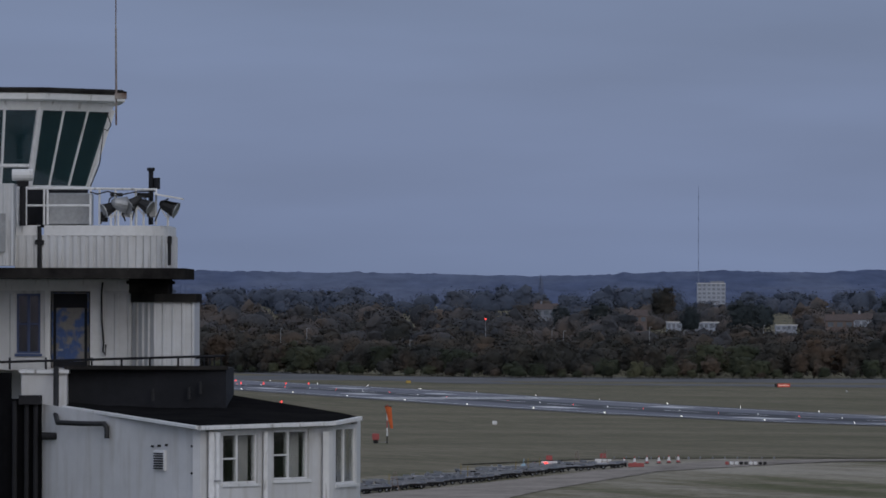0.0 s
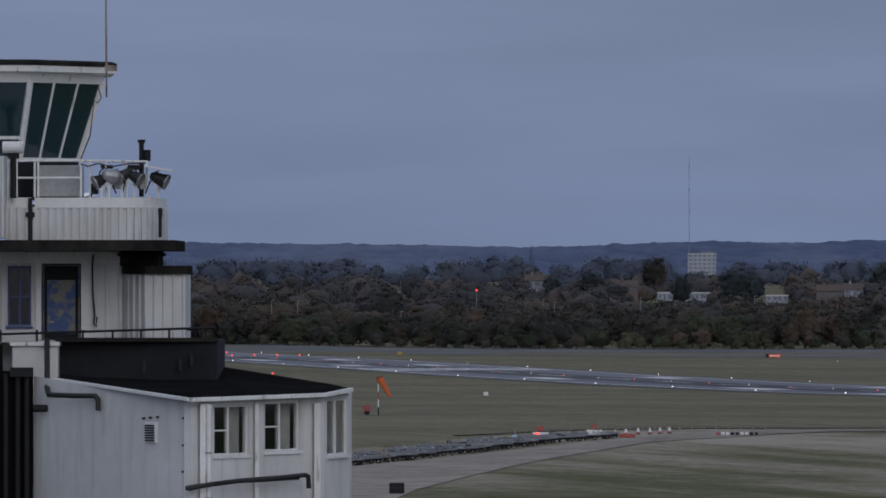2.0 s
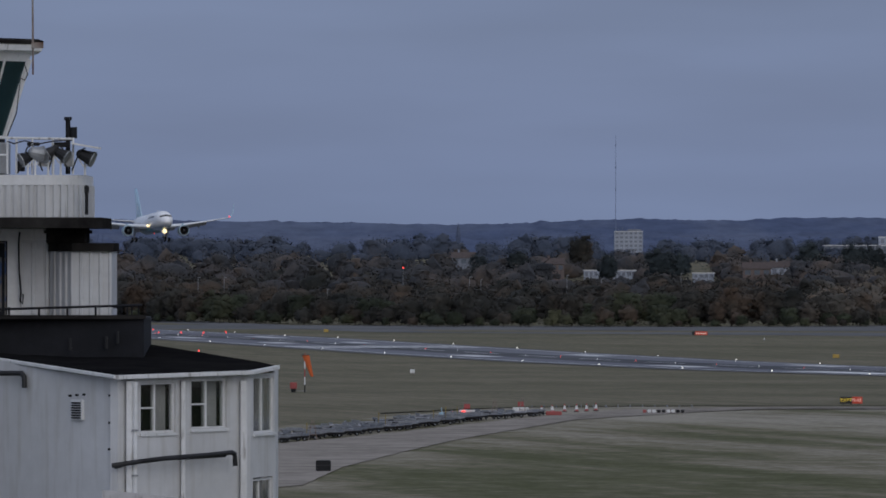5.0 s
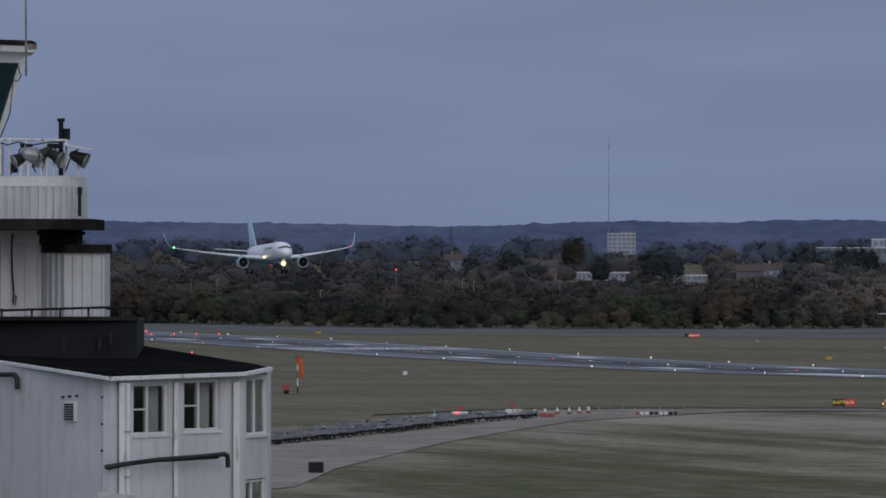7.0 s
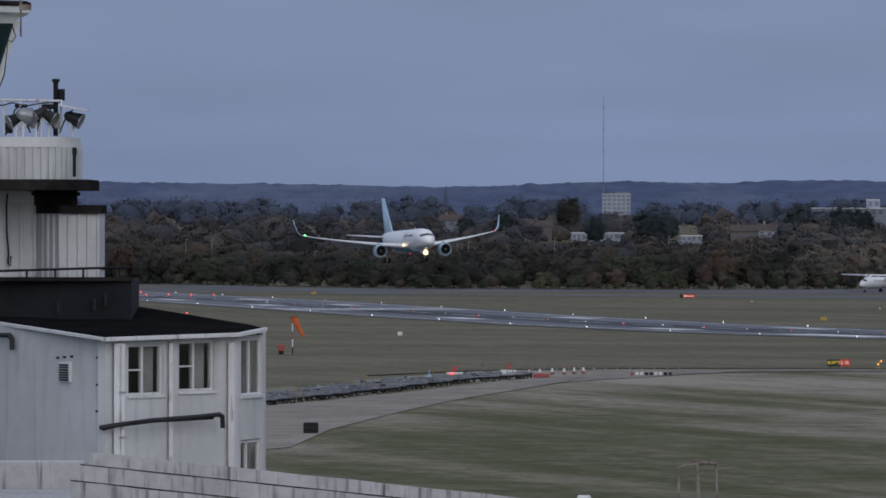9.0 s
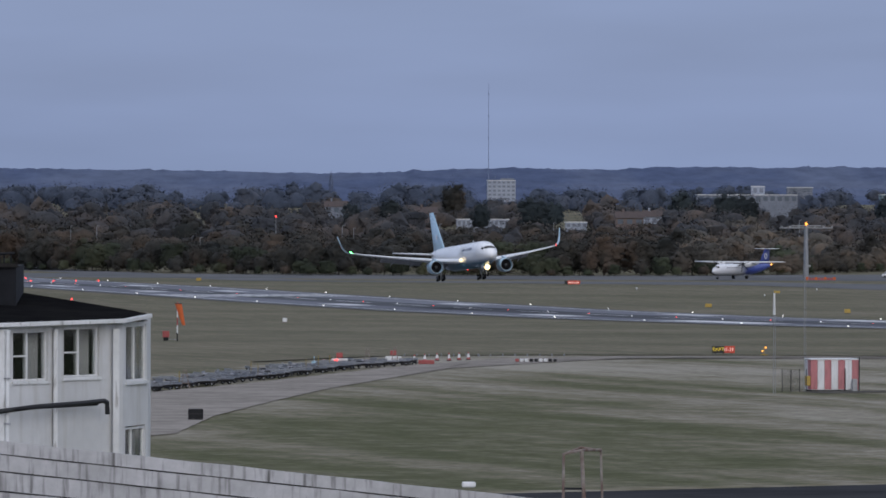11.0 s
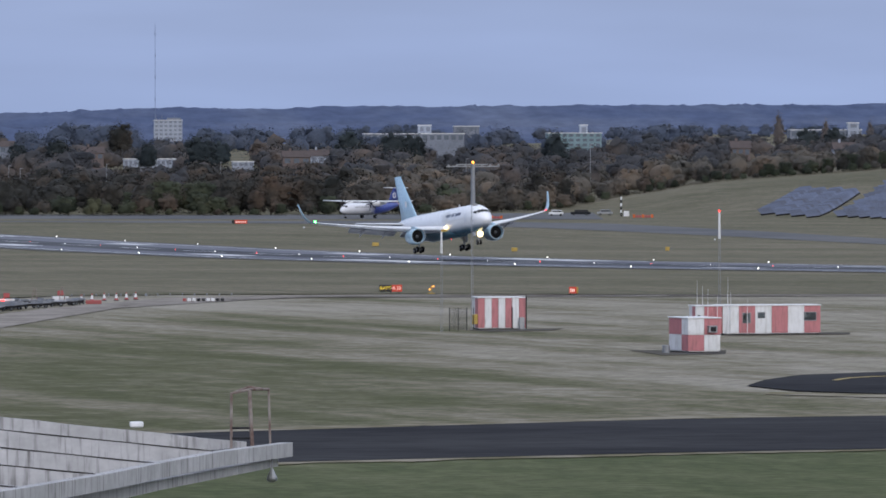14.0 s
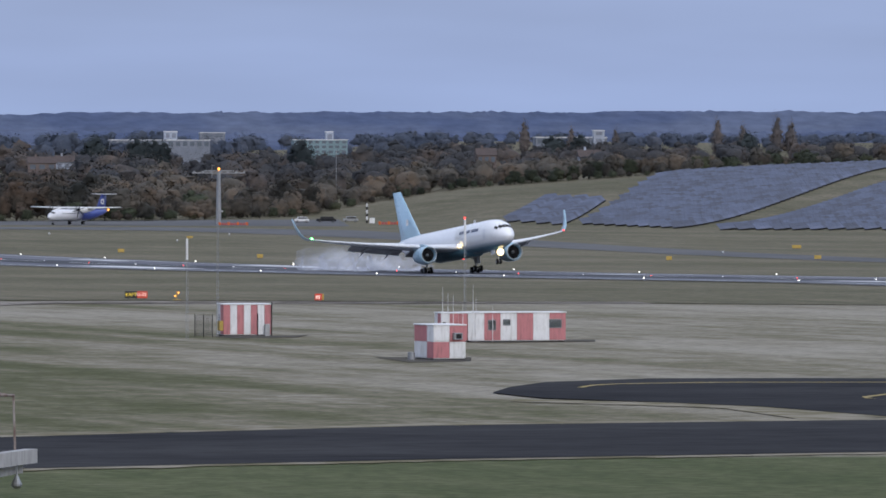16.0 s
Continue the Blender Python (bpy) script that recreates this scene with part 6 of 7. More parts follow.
    tube(bm, q - Vector((0.2, 0, 0)), q + Vector((0.22, 0.0, 0)), 0.11, 0.10, 10)
    part("bulkhead_lamp", bm, "metal_dark", t)
    return t


control_tower()
annexe()


def canopy():
    """The cantilevered concrete roof: a slab with upstand ribs and an edge beam."""
    t = thing("concrete_canopy", pose(0, 0, 0), "streaked pale concrete canopy with upstand ribs, jutting from the building", "canopy")
    ribs = (((-0.59, 185.0, 13.20), (8.86, 185.0, 12.20)), ((-0.57, 178.0, 13.12), (7.70, 178.0, 12.26)), ((-0.55, 171.0, 12.98), (5.98, 171.0, 12.29)), ((-0.53, 164.0, 12.85), (4.42, 164.0, 12.36)), ((-0.52, 157.0, 12.71), (2.55, 157.0, 12.4)))
    for p, q in ribs:
        p, q = Vector(p), Vector(q)
        far = p + (p - q) * (6.0 / (q.x - p.x))
        bm = bmesh.new()
        n = 14
        rings = []
        for k in range(n + 1):
            f_ = k / n
            c = far.lerp(q, f_)
            h = 0.42 if f_ < 0.9 else 0.42 - 0.3 * (f_ - 0.9) / 0.1
            wob = 0.012 * math.sin(k * 2.3)
            rings.append([(c.x, c.y, c.z + wob), (c.x, c.y + 0.16, c.z + wob), (c.x, c.y + 0.18, c.z - h), (c.x, c.y - 0.02, c.z - h)])
        loft(bm, rings)
        part("rib", bm, "concrete", t, "streaked concrete rib")
        # dark strip along the rib's top paints the shade of the gutter behind it
        if p.y < 180:
            bm = bmesh.new()
            loft(bm, [[c + Vector((0, 0.0, 0.0)), c + Vector((0, 0.2, 0.0)), c + Vector((0, 0.2, 0.025)), c + Vector((0, 0.0, 0.025))] for c in (far, far.lerp(q, 0.3), far.lerp(q, 0.62), q)])
            part("rib_coping", bm, "slab_edge", t, "dark strip for the shaded gutter behind the rib")
    bm = bmesh.new()
    prism(bm, [(-7, 150.2), (0.55, 150.2), (3.2, 160), (6.1, 172), (9.7, 185.6), (-7, 186)], [12.2, 11.6, 11.6, 11.6, 11.55, 12.8], [12.55, 12.0, 11.95, 11.85, 11.75, 13.0])
    part("slab", bm, "concrete", t)
    bm = bmesh.new()
    box(bm, -18, -6.7, 184.6, 185.2, 12.6, 13.62, 0.03)
    box(bm, -18, -6.7, 160, 184.6, 12.2, 12.9)
    part("roof_parapet", bm, "concrete", t)
    bm = bmesh.new()
    pts = [Vector(p) for p in ((0.55, 149.8, 12.47), (2.62, 157, 12.42), (4.52, 164, 12.37), (6.03, 171, 12.31), (7.78, 178, 12.27), (9.95, 186.2, 12.14))]
    rings = []
    for i, p in enumerate(pts):
        d = (pts[min(i + 1, 5)] - pts[max(i - 1, 0)]).normalized()
        o = Vector((d.y, -d.x, 0)).normalized() * 0.16
        rings.append([p + o, p - o, p - o - Vector((0, 0, 0.36)), p + o - Vector((0, 0, 0.36))])
    loft(bm, rings)
    part("edge_beam", bm, "concrete", t, "mottled concrete edge beam")
    bm = bmesh.new()
    box(bm, -16, 0.45, 149.4, 150.0, 11.8, 12.5, 0.03)
    part("end_beam", bm, "concrete", t)
    bm = bmesh.new()
    box(bm, -20, 3.0, 186, 196, ground_z(-8, 190) - 0.3, 12.1)
    part("supporting_wall", bm, "render_wall", t)
    bm = bmesh.new()
    tube(bm, (9.46, 184.0, 11.9), (9.46, 184.0, 11.45), 0.02, 0.02, 6)
    tube(bm, (9.46, 184.0, 11.58), (9.46, 184.0, 11.36), 0.03, 0.13, 10)
    ball(bm, (9.46, 184.0, 11.32), 0.14, 12, (1, 1, 0.75))
    part("pendant_lamp", bm, "metal_grey", t, "small unlit pendant lamp")
    ld = thing("access_ladder", pose(0, 0, 0), "rusty white-painted access ladder with hooped top", "ladder")
    for p, q, r, nm in (((8.40, 183.6, 12.0), (8.41, 183.6, 13.53), 0.035, "stile"), ((8.94, 183.6, 12.06), (8.87, 183.6, 13.58), 0.05, "stile"), ((9.50, 185.6, 12.05), (9.46, 185.6, 13.52), 0.03, "stile"),
                        ((8.41, 183.6, 13.50), (8.87, 183.6, 13.60), 0.03, "rail"), ((8.87, 183.6, 13.60), (9.46, 185.6, 13.54), 0.035, "rail"), ((8.41, 183.6, 13.50), (8.95, 185.6, 13.60), 0.03, "rail"), ((8.95, 185.6, 13.60), (9.46, 185.6, 13.52), 0.03, "rail")):
        bm = bmesh.new()
        tube(bm, p, q, r, r, 6)
        part(nm, bm, "rust", ld)
    for zz in (12.08, 12.36, 12.62):
        bm = bmesh.new()
        tube(bm, (8.40, 183.6, zz), (8.92, 183.6, zz), 0.03, 0.03, 6)
        part("rung", bm, "metal_dark", ld)
    bm = bmesh.new()
    box(bm, 5.87, 6.22, 184.85, 185.1, 12.60, 12.74, 0.03)
    fl = thing("canopy_fitting", pose(0, 0, 0), "small white fitting on the concrete rib", "lamp")
    part("housing", bm, "white", fl)


canopy()


# ---- on the airfield ----
def on_ground(x, y, rz=0.0, lift=0.0):
    return pose(x, y, ground_z(x, y) + lift, 0, 0, rz)


def cabin(name, m, length, width, height, label, category, stripes, ends, roof_over=0.08):
    """A portable cabin: wall panels in turn of two colours, roof, skirting. The front looks to -y; length runs along x."""
    t = thing(name, m, label, category)
    n = len(stripes)
    for i, cset in enumerate(stripes):
        rows = len(cset)
        for j, mt in enumerate(cset):
            bm = bmesh.new()
            box(bm, length * i / n + 0.012, length * (i + 1) / n - 0.012, 0, 0.06, 0.18 + (height - 0.18) * j / rows + 0.01, 0.18 + (height - 0.18) * (j + 1) / rows - 0.01, 0.008)
            part("panel", bm, mt, t)
    for side, cols in zip((0, 1), ends):
        k = len(cols)
        x0, x1 = ((0, 0.06) if side == 0 else (length - 0.06, length))
        for i, cset in enumerate(cols):
            rows = len(cset)
            for j, mt in enumerate(cset):
                bm = bmesh.new()
                box(bm, x0, x1, 0.07 + (width - 0.1) * i / k, 0.07 + (width - 0.1) * (i + 1) / k - 0.02, 0.18 + (height - 0.18) * j / rows + 0.01, 0.18 + (height - 0.18) * (j + 1) / rows - 0.01, 0.008)
                part("panel", bm, mt, t)
    bm = bmesh.new()
    box(bm, 0.08, length - 0.08, 0.08, width, 0.12, height - 0.02)
    part("shell", bm, "white", t)
    bm = bmesh.new()
    box(bm, -roof_over, length + roof_over, -roof_over, width + roof_over, height, height + 0.10, 0.02)
    part("roof", bm, "white", t, "pale flat roof")
    bm = bmesh.new()
    box(bm, 0.15, length - 0.15, 0.15, width - 0.15, -0.25, 0.13)
    part("plinth", bm, "metal_dark", t)
    return t


W_, R_ = "white", "pink_red"
# the upright striped equipment cabin
hut = cabin("equipment_cabin", on_ground(55.75, 696.5, 6), 4.7, 3.2, 3.05, "red and white striped equipment cabin on a dark pad", "cabin", [[R_], [W_], [R_], [W_], [R_], [W_], [R_]], ([[R_], [W_]], [[R_], [W_]]))
bm = bmesh.new()
box(bm, 4.0, 4.5, -0.45, -0.05, 0.0, 1.2, 0.03)
part("meter_box", bm, "metal_grey", hut)
bm = bmesh.new()
box(bm, -0.5, -0.06, -0.2, 0.5, 0.55, 1.5, 0.03)
part("switch_box", bm, "yellow", hut, "small amber switch box")
bm = bmesh.new()
tube(bm, (4.72, -0.15, -0.2), (4.72, -0.15, 3.3), 0.05, 0.05)
tube(bm, (3.35, -0.12, -0.2), (3.35, -0.12, 2.2), 0.05, 0.05)
part("conduit", bm, "metal_dark", hut)
# Worn asphalt pads; their dark sheets also stand in for the cabins' shadows.
strip("cabin_pad", [(54.5, 694.5), (64.5, 700.5)], [(56.2, 687.5), (62.5, 691.5)], "pad", 0.05, "asphalt pad that doubles as the cabin's shadow", "pad", step=3.0)
strip("cabin_pad", [(62.8, 622), (71.2, 621)], [(64.2, 606), (69.9, 610)], "pad", 0.05, "asphalt pad that doubles as the chequered cabin's shadow", "pad", step=3.0)
strip("cabin_pad", [(76, 678), (90, 682)], [(77, 670), (89, 674)], "pad", 0.045, "worn pad beside the long cabin, doubling as its shadow", "pad", step=3.0)

fence = thing("mesh_screen", on_ground(52.8, 694.2), "grey wire mesh screen on posts beside the cabin", "fence")
for x in (0.0, 0.85, 1.7, 2.35):
    bm = bmesh.new()
    tube(bm, (x, 0, -0.2), (x, 0, 2.2), 0.035, 0.035, 6)
    part("post", bm, "metal_dark", fence)
for k in range(16):
    bm = bmesh.new()
    box(bm, 0.06 + k * 0.105, 0.085 + k * 0.105, -0.01, 0.01, 0.1, 2.15)
    part("bar", bm, "metal_dark", fence)

# the low chequered cabin
chk = cabin("chequered_cabin", on_ground(67.05, 613.2, 17), 3.0, 4.2, 2.95, "red and white chequered cabin with an air conditioner", "cabin", [[R_, W_], [W_, R_]], ([[R_, W_], [W_, R_], [W_, R_]], [[R_, W_], [W_, R_]]))
bm = bmesh.new()
box(bm, 1.75, 2.55, -0.45, 0.0, 1.75, 2.35, 0.03)
ac = part("air_conditioner", bm, "metal_grey", chk, "boxy grey air conditioner")
bm = bmesh.new()
box(bm, 1.9, 2.4, -0.47, -0.455, 1.85, 2.25)
part("grille", bm, "metal_dark", ac)
bm = bmesh.new()
box(bm, 0.1, 1.4, -0.035, -0.005, 1.7, 2.85, 0.01)
part("hatch", bm, "white", chk)
bm = bmesh.new()
tube(bm, (-1.2, 0.2, -0.1), (-1.2, 0.2, 0.7), 0.33, 0.33, 16)
drum = thing("drum", on_ground(66.4, 613.3), "pale metal drum beside the chequered cabin", "drum")
part("shell", bm, "metal_grey", drum)

# the long striped cabin with aerials
lh = cabin("long_cabin", on_ground(76.85, 673.2, 9), 9.55, 3.0, 2.72, "long red and white striped cabin with dark windows", "cabin", [[R_], [W_], [R_], [W_], [R_], [W_], [R_]][1:] , ([[R_], [W_], [R_]], [[R_], [W_]]))
for x0, x1, z0, z1 in ((1.98, 2.7, 1.15, 2.05), (3.45, 4.1, 1.6, 2.1), (7.95, 9.1, 1.35, 2.1)):
    bm = bmesh.new()
    box(bm, x0 - 0.05, x1 + 0.05, -0.03, 0.02, z0 - 0.05, z1 + 0.05, 0.01)
    w = part("window", bm, "metal_grey", lh)
    bm = bmesh.new()
    box(bm, x0, x1, -0.045, -0.032, z0, z1)
    part("pane", bm, "glass_clear", w, "dark pane")
annex = cabin("side_cabin", on_ground(74.25, 672.8, 6), 2.55, 2.8, 2.7, "red striped side cabin with aerial masts", "cabin", [[W_], [R_], [R_]], ([[R_], [W_]], [[R_]]))
bm = bmesh.new()
box(bm, 0.15, 0.45, -0.03, 0.02, 1.0, 1.9)
part("window", bm, "black", annex)
for x, y, h in ((74.4, 672.6, 5.2), (74.9, 672.6, 4.6), (75.4, 672.6, 4.4), (76.3, 672.6, 3.7), (77.3, 672.8, 5.4), (77.6, 673.1, 4.2), (79.2, 673.3, 3.4)):
    a = thing("whip_aerial", on_ground(x, y), "thin pale whip aerial on the cabin roof", "aerial", "cabin aerials")
    bm = bmesh.new()
    tube(bm, (0, 0, -0.2), (0, 0, h * 0.72), 0.035, 0.03, 6)
    part("mast", bm, "white", a)
    bm = bmesh.new()
    tube(bm, (0, 0, h * 0.72), (0, 0, h), 0.015, 0.01, 5)
    part("whip", bm, "white", a)


def lit_mast(x, y, grey_top, white_top, lamp, lab, thick=0.09):
    t = thing("mast", on_ground(x, y), lab, "mast", "masts on the airfield")
    bm = bmesh.new()
    g = ground_z(x, y)
    for k in range(3):
        a = 2.1 * k
        tube(bm, (0.13 * math.cos(a), 0.13 * math.sin(a), -0.3), (0.10 * math.cos(a), 0.10 * math.sin(a), grey_top - g), 0.018, 0.018, 5)
    for k in range(int((grey_top - g) / 0.4)):
        tube(bm, (0.13, 0, k * 0.4), (-0.07, 0.11, k * 0.4 + 0.2), 0.012, 0.012, 4)
        tube(bm, (-0.07, 0.11, k * 0.4 + 0.2), (-0.07, -0.11, k * 0.4 + 0.4), 0.012, 0.012, 4)
    part("lattice", bm, "metal_grey", t, "thin grey lattice")
    if white_top > grey_top:
        bm = bmesh.new()
        tube(bm, (0, 0, grey_top - g), (0, 0, white_top - g), thick * 1.4, thick, 8)
        part("tube", bm, "white", t, "white upper tube")
    bm = bmesh.new()
    box(bm, -0.06 if lamp == "lamp_red" else -0.04, 0.06 if lamp == "lamp_red" else 0.55, -0.1, 0.1, white_top - g, white_top - g + 0.22, 0.02)
    part("head", bm, lamp, t, "small lamp head")
    return t


lit_mast(51.57, 688.0, 8.95, 11.0, "yellow", "tall thin mast with a white top and amber head")
lit_mast(55.17, 696.6, 13.4, 13.4, "metal_grey", "tall thin lattice mast beside the striped cabin", 0.04)
lit_mast(79.6, 700.0, 10.13, 12.7, "lamp_red", "tall thin mast with a white top and red lamp")


def windsock():
    t = thing("windsock_mast", on_ground(-7.91, 1033), "red and white banded windsock mast", "mast")
    z0 = 0.0
    for k in range(5):
        bm = bmesh.new()
        tube(bm, (0, 0, k * 1.12 - (0.3 if k == 0 else 0)), (0, 0, (k + 1) * 1.12), 0.10, 0.09, 10)
        part("band", bm, ("metal_dark", "white", "red", "white", "red")[k], t)
    bm = bmesh.new()
    tube(bm, (-0.1, 0, 5.4), (0.3, 0, 5.4), 0.03, 0.03, 6)
    part("swivel", bm, "metal_grey", t)
    s = thing("windsock", on_ground(-7.91, 1033), "limp orange windsock hanging from its mast", "windsock")
    for k in range(5):
        bm = bmesh.new()
        n, r0, r1 = 14, 0.50 - 0.06 * k, 0.50 - 0.06 * (k + 1)
        loft(bm, [[(x + f_ * math.cos(2 * math.pi * j / n), f_ * 0.55 * math.sin(2 * math.pi * j / n), z) for j in range(n)] for x, z, f_ in ((0.12 + 0.16 * k, -0.62 * k, r0), (0.12 + 0.16 * (k + 0.5), -0.62 * (k + 0.5), (r0 + r1) / 2 + 0.03), (0.12 + 0.16 * (k + 1), -0.62 * (k + 1), r1))], cap=False)
        part("panel", bm, "orange", s)
    bm = bmesh.new()
    loft(bm, [[(0.12 + r * math.cos(2 * math.pi * j / 14), 0.55 * r * math.sin(2 * math.pi * j / 14), z) for j in range(14)] for r, z in ((0.53, 0.03), (0.53, -0.05), (0.48, -0.05), (0.48, 0.03), (0.53, 0.03))], cap=False)
    part("hoop", bm, "metal_dark", s)
    return s


sock = windsock()
SOCK_Z = ground_z(-7.91, 1033) + 5.35

unit = thing("marker_cabinet", on_ground(-9.6, 1040), "small red marker cabinet beside the windsock", "cabinet")
bm = bmesh.new()
box(bm, -0.5, 0.5, -0.3, 0.3, 0.5, 1.4, 0.04)
part("housing", bm, "red", unit)
bm = bmesh.new()
box(bm, -0.35, 0.35, -0.2, 0.2, -0.2, 0.5)
part("stand", bm, "metal_dark", unit)
bm = bmesh.new()
box(bm, 0.5, 1.8, -0.05, 0.05, 0.15, 0.22)
part("tie_bar", bm, "metal_grey", unit)


def block(name, x, y, w, d, h, mt, label, category, lift=0.0, legs=True):
    t = thing(name, on_ground(x, y), label, category)
    bm = bmesh.new()
    box(bm, -w / 2, w / 2, -d / 2, d / 2, 0.02 + lift, h + lift, min(w, h) * 0.08)
    part("housing", bm, mt, t)
    if legs:
        for sx in (-1, 1):
            bm = bmesh.new()
            box(bm, sx * w * 0.35 - 0.04, sx * w * 0.35 + 0.04, -0.04, 0.04, -0.2, 0.06 + lift)
            part("leg", bm, "metal_grey", t)
    return t


block("marker_box", 10.0, 1389, 0.9, 0.8, 0.75, "white", "small white marker box in the grass", "marker")
bb = block("rubber_mat_stack", -3.05, 598.5, 1.25, 0.7, 0.95, "black", "black weighted crate standing by the road", "crate")
for k in range(2):
    bm = bmesh.new()
    box(bm, -0.6, 0.6, -0.37, -0.352, 0.16 + 0.42 * k, 0.5 + 0.42 * k)
    part("panel", bm, "metal_dark", bb)


M["dolly_deck"] = mat("worn_dolly_deck", (0.26, 0.26, 0.28), 0.7, col2=(0.05, 0.05, 0.055), scale=0.5, random_ob=0.4)


def dollies():
    d = thing("baggage_dolly", on_ground(0, 0), "low dark flatbed baggage dolly parked in a row", "trolley", "parked baggage dollies")
    bm = bmesh.new()
    box(bm, -1.6, 1.6, -0.8, 0.8, 0.46, 0.54, 0.02)
    part("deck", bm, "dolly_deck", d, "worn grey deck with dark patches")
    bm = bmesh.new()
    for yy in (-0.6, 0.6):
        box(bm, -1.55, 1.55, yy - 0.05, yy + 0.05, 0.26, 0.46)
    part("chassis", bm, "metal_dark", d)
    for sx in (-1.1, 1.1):
        for sy in (-0.66, 0.66):
            wheel(d, (sx, sy, 0.2), 0.2, 0.14)
    bm = bmesh.new()
    tube(bm, (1.6, 0, 0.4), (2.5, 0, 0.25), 0.04, 0.04, 6)
    part("drawbar", bm, "metal_dark", d)
    for sx in (-1.6, 1.6):
        bm = bmesh.new()
        box(bm, sx - 0.03, sx + 0.03, -0.8, 0.8, 0.54, 0.72)
        part("end_stop", bm, "metal_grey", d)
    line = [Vector(p) for p in ((-9.5, 688), (-3.6, 712), (3.8, 748), (10.7, 783), (20.1, 822))]
    g = random.Random(5)
    first = True
    lens = [0]
    for a, b in zip(line, line[1:]):
        lens.append(lens[-1] + (b - a).length)
    s = 0.0
    while s < lens[-1]:
        for off in (0.0, 2.6, 5.2):
            if off and g.random() < (0.25 if off < 3 else 0.4):
                continue
            x, y = float(np.interp(s, lens, [p.x for p in line])), float(np.interp(s, lens, [p.y for p in line]))
            m = on_ground(x - off * 0.95 + g.uniform(-0.3, 0.3), y + off * 0.3 + g.uniform(-1, 1), g.choice((76, 70, 20, -8, 30)) + g.uniform(-6, 6), 0.06)
            if first:
                d.matrix_world = m
                first = False
            else:
                copy_thing(d, m)
        s += g.uniform(3.6, 5.2)
    for x, y, h in ((-5.2, 705, 1.7), (1.9, 746, 1.9), (2.6, 744, 1.7), (7.8, 770, 1.6), (9.2, 778, 1.8), (10.6, 790, 1.6)):
        t = thing("marker_pole", on_ground(x, y), "thin pale marker pole among the dollies", "pole", "marker poles")
        bm = bmesh.new()
        tube(bm, (0, 0, -0.2), (0, 0, h), 0.04, 0.04, 6)
        part("pole", bm, "yellow_line", t)
        bm = bmesh.new()
        box(bm, -0.15, 0.15, -0.15, 0.15, -0.1, 0.12)
        part("foot", bm, "metal_dark", t)
    for x, y in ((-4.6, 702), (15.1, 812), (18.5, 825)):
        t = thing("trestle", on_ground(x, y), "dark steel trestle standing between the dollies", "trestle", "trestles")
        for sx in (-0.45, 0.45):
            bm = bmesh.new()
            tube(bm, (sx, 0, -0.1), (sx * 0.15, 0, 2.0), 0.05, 0.04, 6)
            part("leg", bm, "rust", t)
        for zz in (0.6, 1.3):
            bm = bmesh.new()
            w = 0.45 * (1 - zz / 2.4)
            tube(bm, (-w, 0, zz), (w, 0, zz), 0.03, 0.03, 6)
            part("brace", bm, "rust", t)


dollies()


def warning_board(x, y, glow):
    t = thing("warning_board", on_ground(x, y), "red warning lamp and board on a white stand" if glow else "red topped white barrier board", "sign", "warning boards")
    bm = bmesh.new()
    box(bm, -0.9, 0.9, -0.12, 0.12, 0.05, 0.85, 0.05)
    part("board", bm, "white", t)
    bm = bmesh.new()
    box(bm, -0.35, 0.35, -0.1, 0.1, 0.95, 1.5, 0.04)
    part("head", bm, "red", t)
    bm = bmesh.new()
    tube(bm, (0, 0, -0.1), (0, 0, 1.0), 0.05, 0.05, 6)
    part("post", bm, "metal_dark", t)
    if glow:
        bm = bmesh.new()
        ball(bm, (-0.4, -0.25, 0.55), 0.24, 12)
        part("lamp", bm, "lamp_red", t, "glowing red lamp")


warning_board(12.0, 813, True)
warning_board(18.4, 829, False)


def cones():
    c = thing("traffic_cone", on_ground(0, 0), "red and white traffic cone on the road edge", "cone", "traffic cones")
    for k, mt in enumerate(("red", "white", "white", "red")):
        bm = bmesh.new()
        tube(bm, (0, 0, 0.06 + 0.22 * k), (0, 0, 0.06 + 0.22 * (k + 1)), 0.24 - 0.05 * k, 0.24 - 0.05 * (k + 1), 12)
        part("band", bm, mt, c)
    bm = bmesh.new()
    box(bm, -0.3, 0.3, -0.3, 0.3, -0.02, 0.06, 0.02)
    part("base", bm, "black", c)
    for i, (x, y) in enumerate(((20.9, 833), (22.3, 840), (23.9, 846), (25.3, 846), (26.6, 850), (27.8, 853))):
        m = on_ground(x, y, 0, 0.06)
        if i:
            copy_thing(c, m)
        else:
            c.matrix_world = m
    b = thing("barrier", on_ground(22.0, 822, 0, 0.06), "low red barrier block", "barrier")
    bm = bmesh.new()
    box(bm, -0.9, 0.9, -0.25, 0.25, 0.0, 0.45, 0.05)
    part("block", bm, "red", b)
    for k in range(9):
        b = thing("kerb_block", on_ground(33.0 + k * 0.55, 839.3 - 0.05 * k, 0, 0.06), "low banded road block in a row", "block", "white road blocks")
        bm = bmesh.new()
        box(bm, -0.2, 0.2, -0.2, 0.2, 0, 0.34, 0.04)
        part("block", bm, ("black", "white", "white", "metal_dark")[k % 4] if k else "red", b)
    # blue edge studs along the road's upper edge
    s = thing("edge_stud", on_ground(30, 880), "tiny pale edge stud by the road", "stud", "road edge studs")
    bm = bmesh.new()
    tube(bm, (0, 0, -0.05), (0, 0, 0.3), 0.09, 0.07, 6)
    part("post", bm, "metal_grey", s)
    for k in range(14):
        copy_thing(s, on_ground(21.0 + k * 1.5, 884.0 - 0.05 * k))
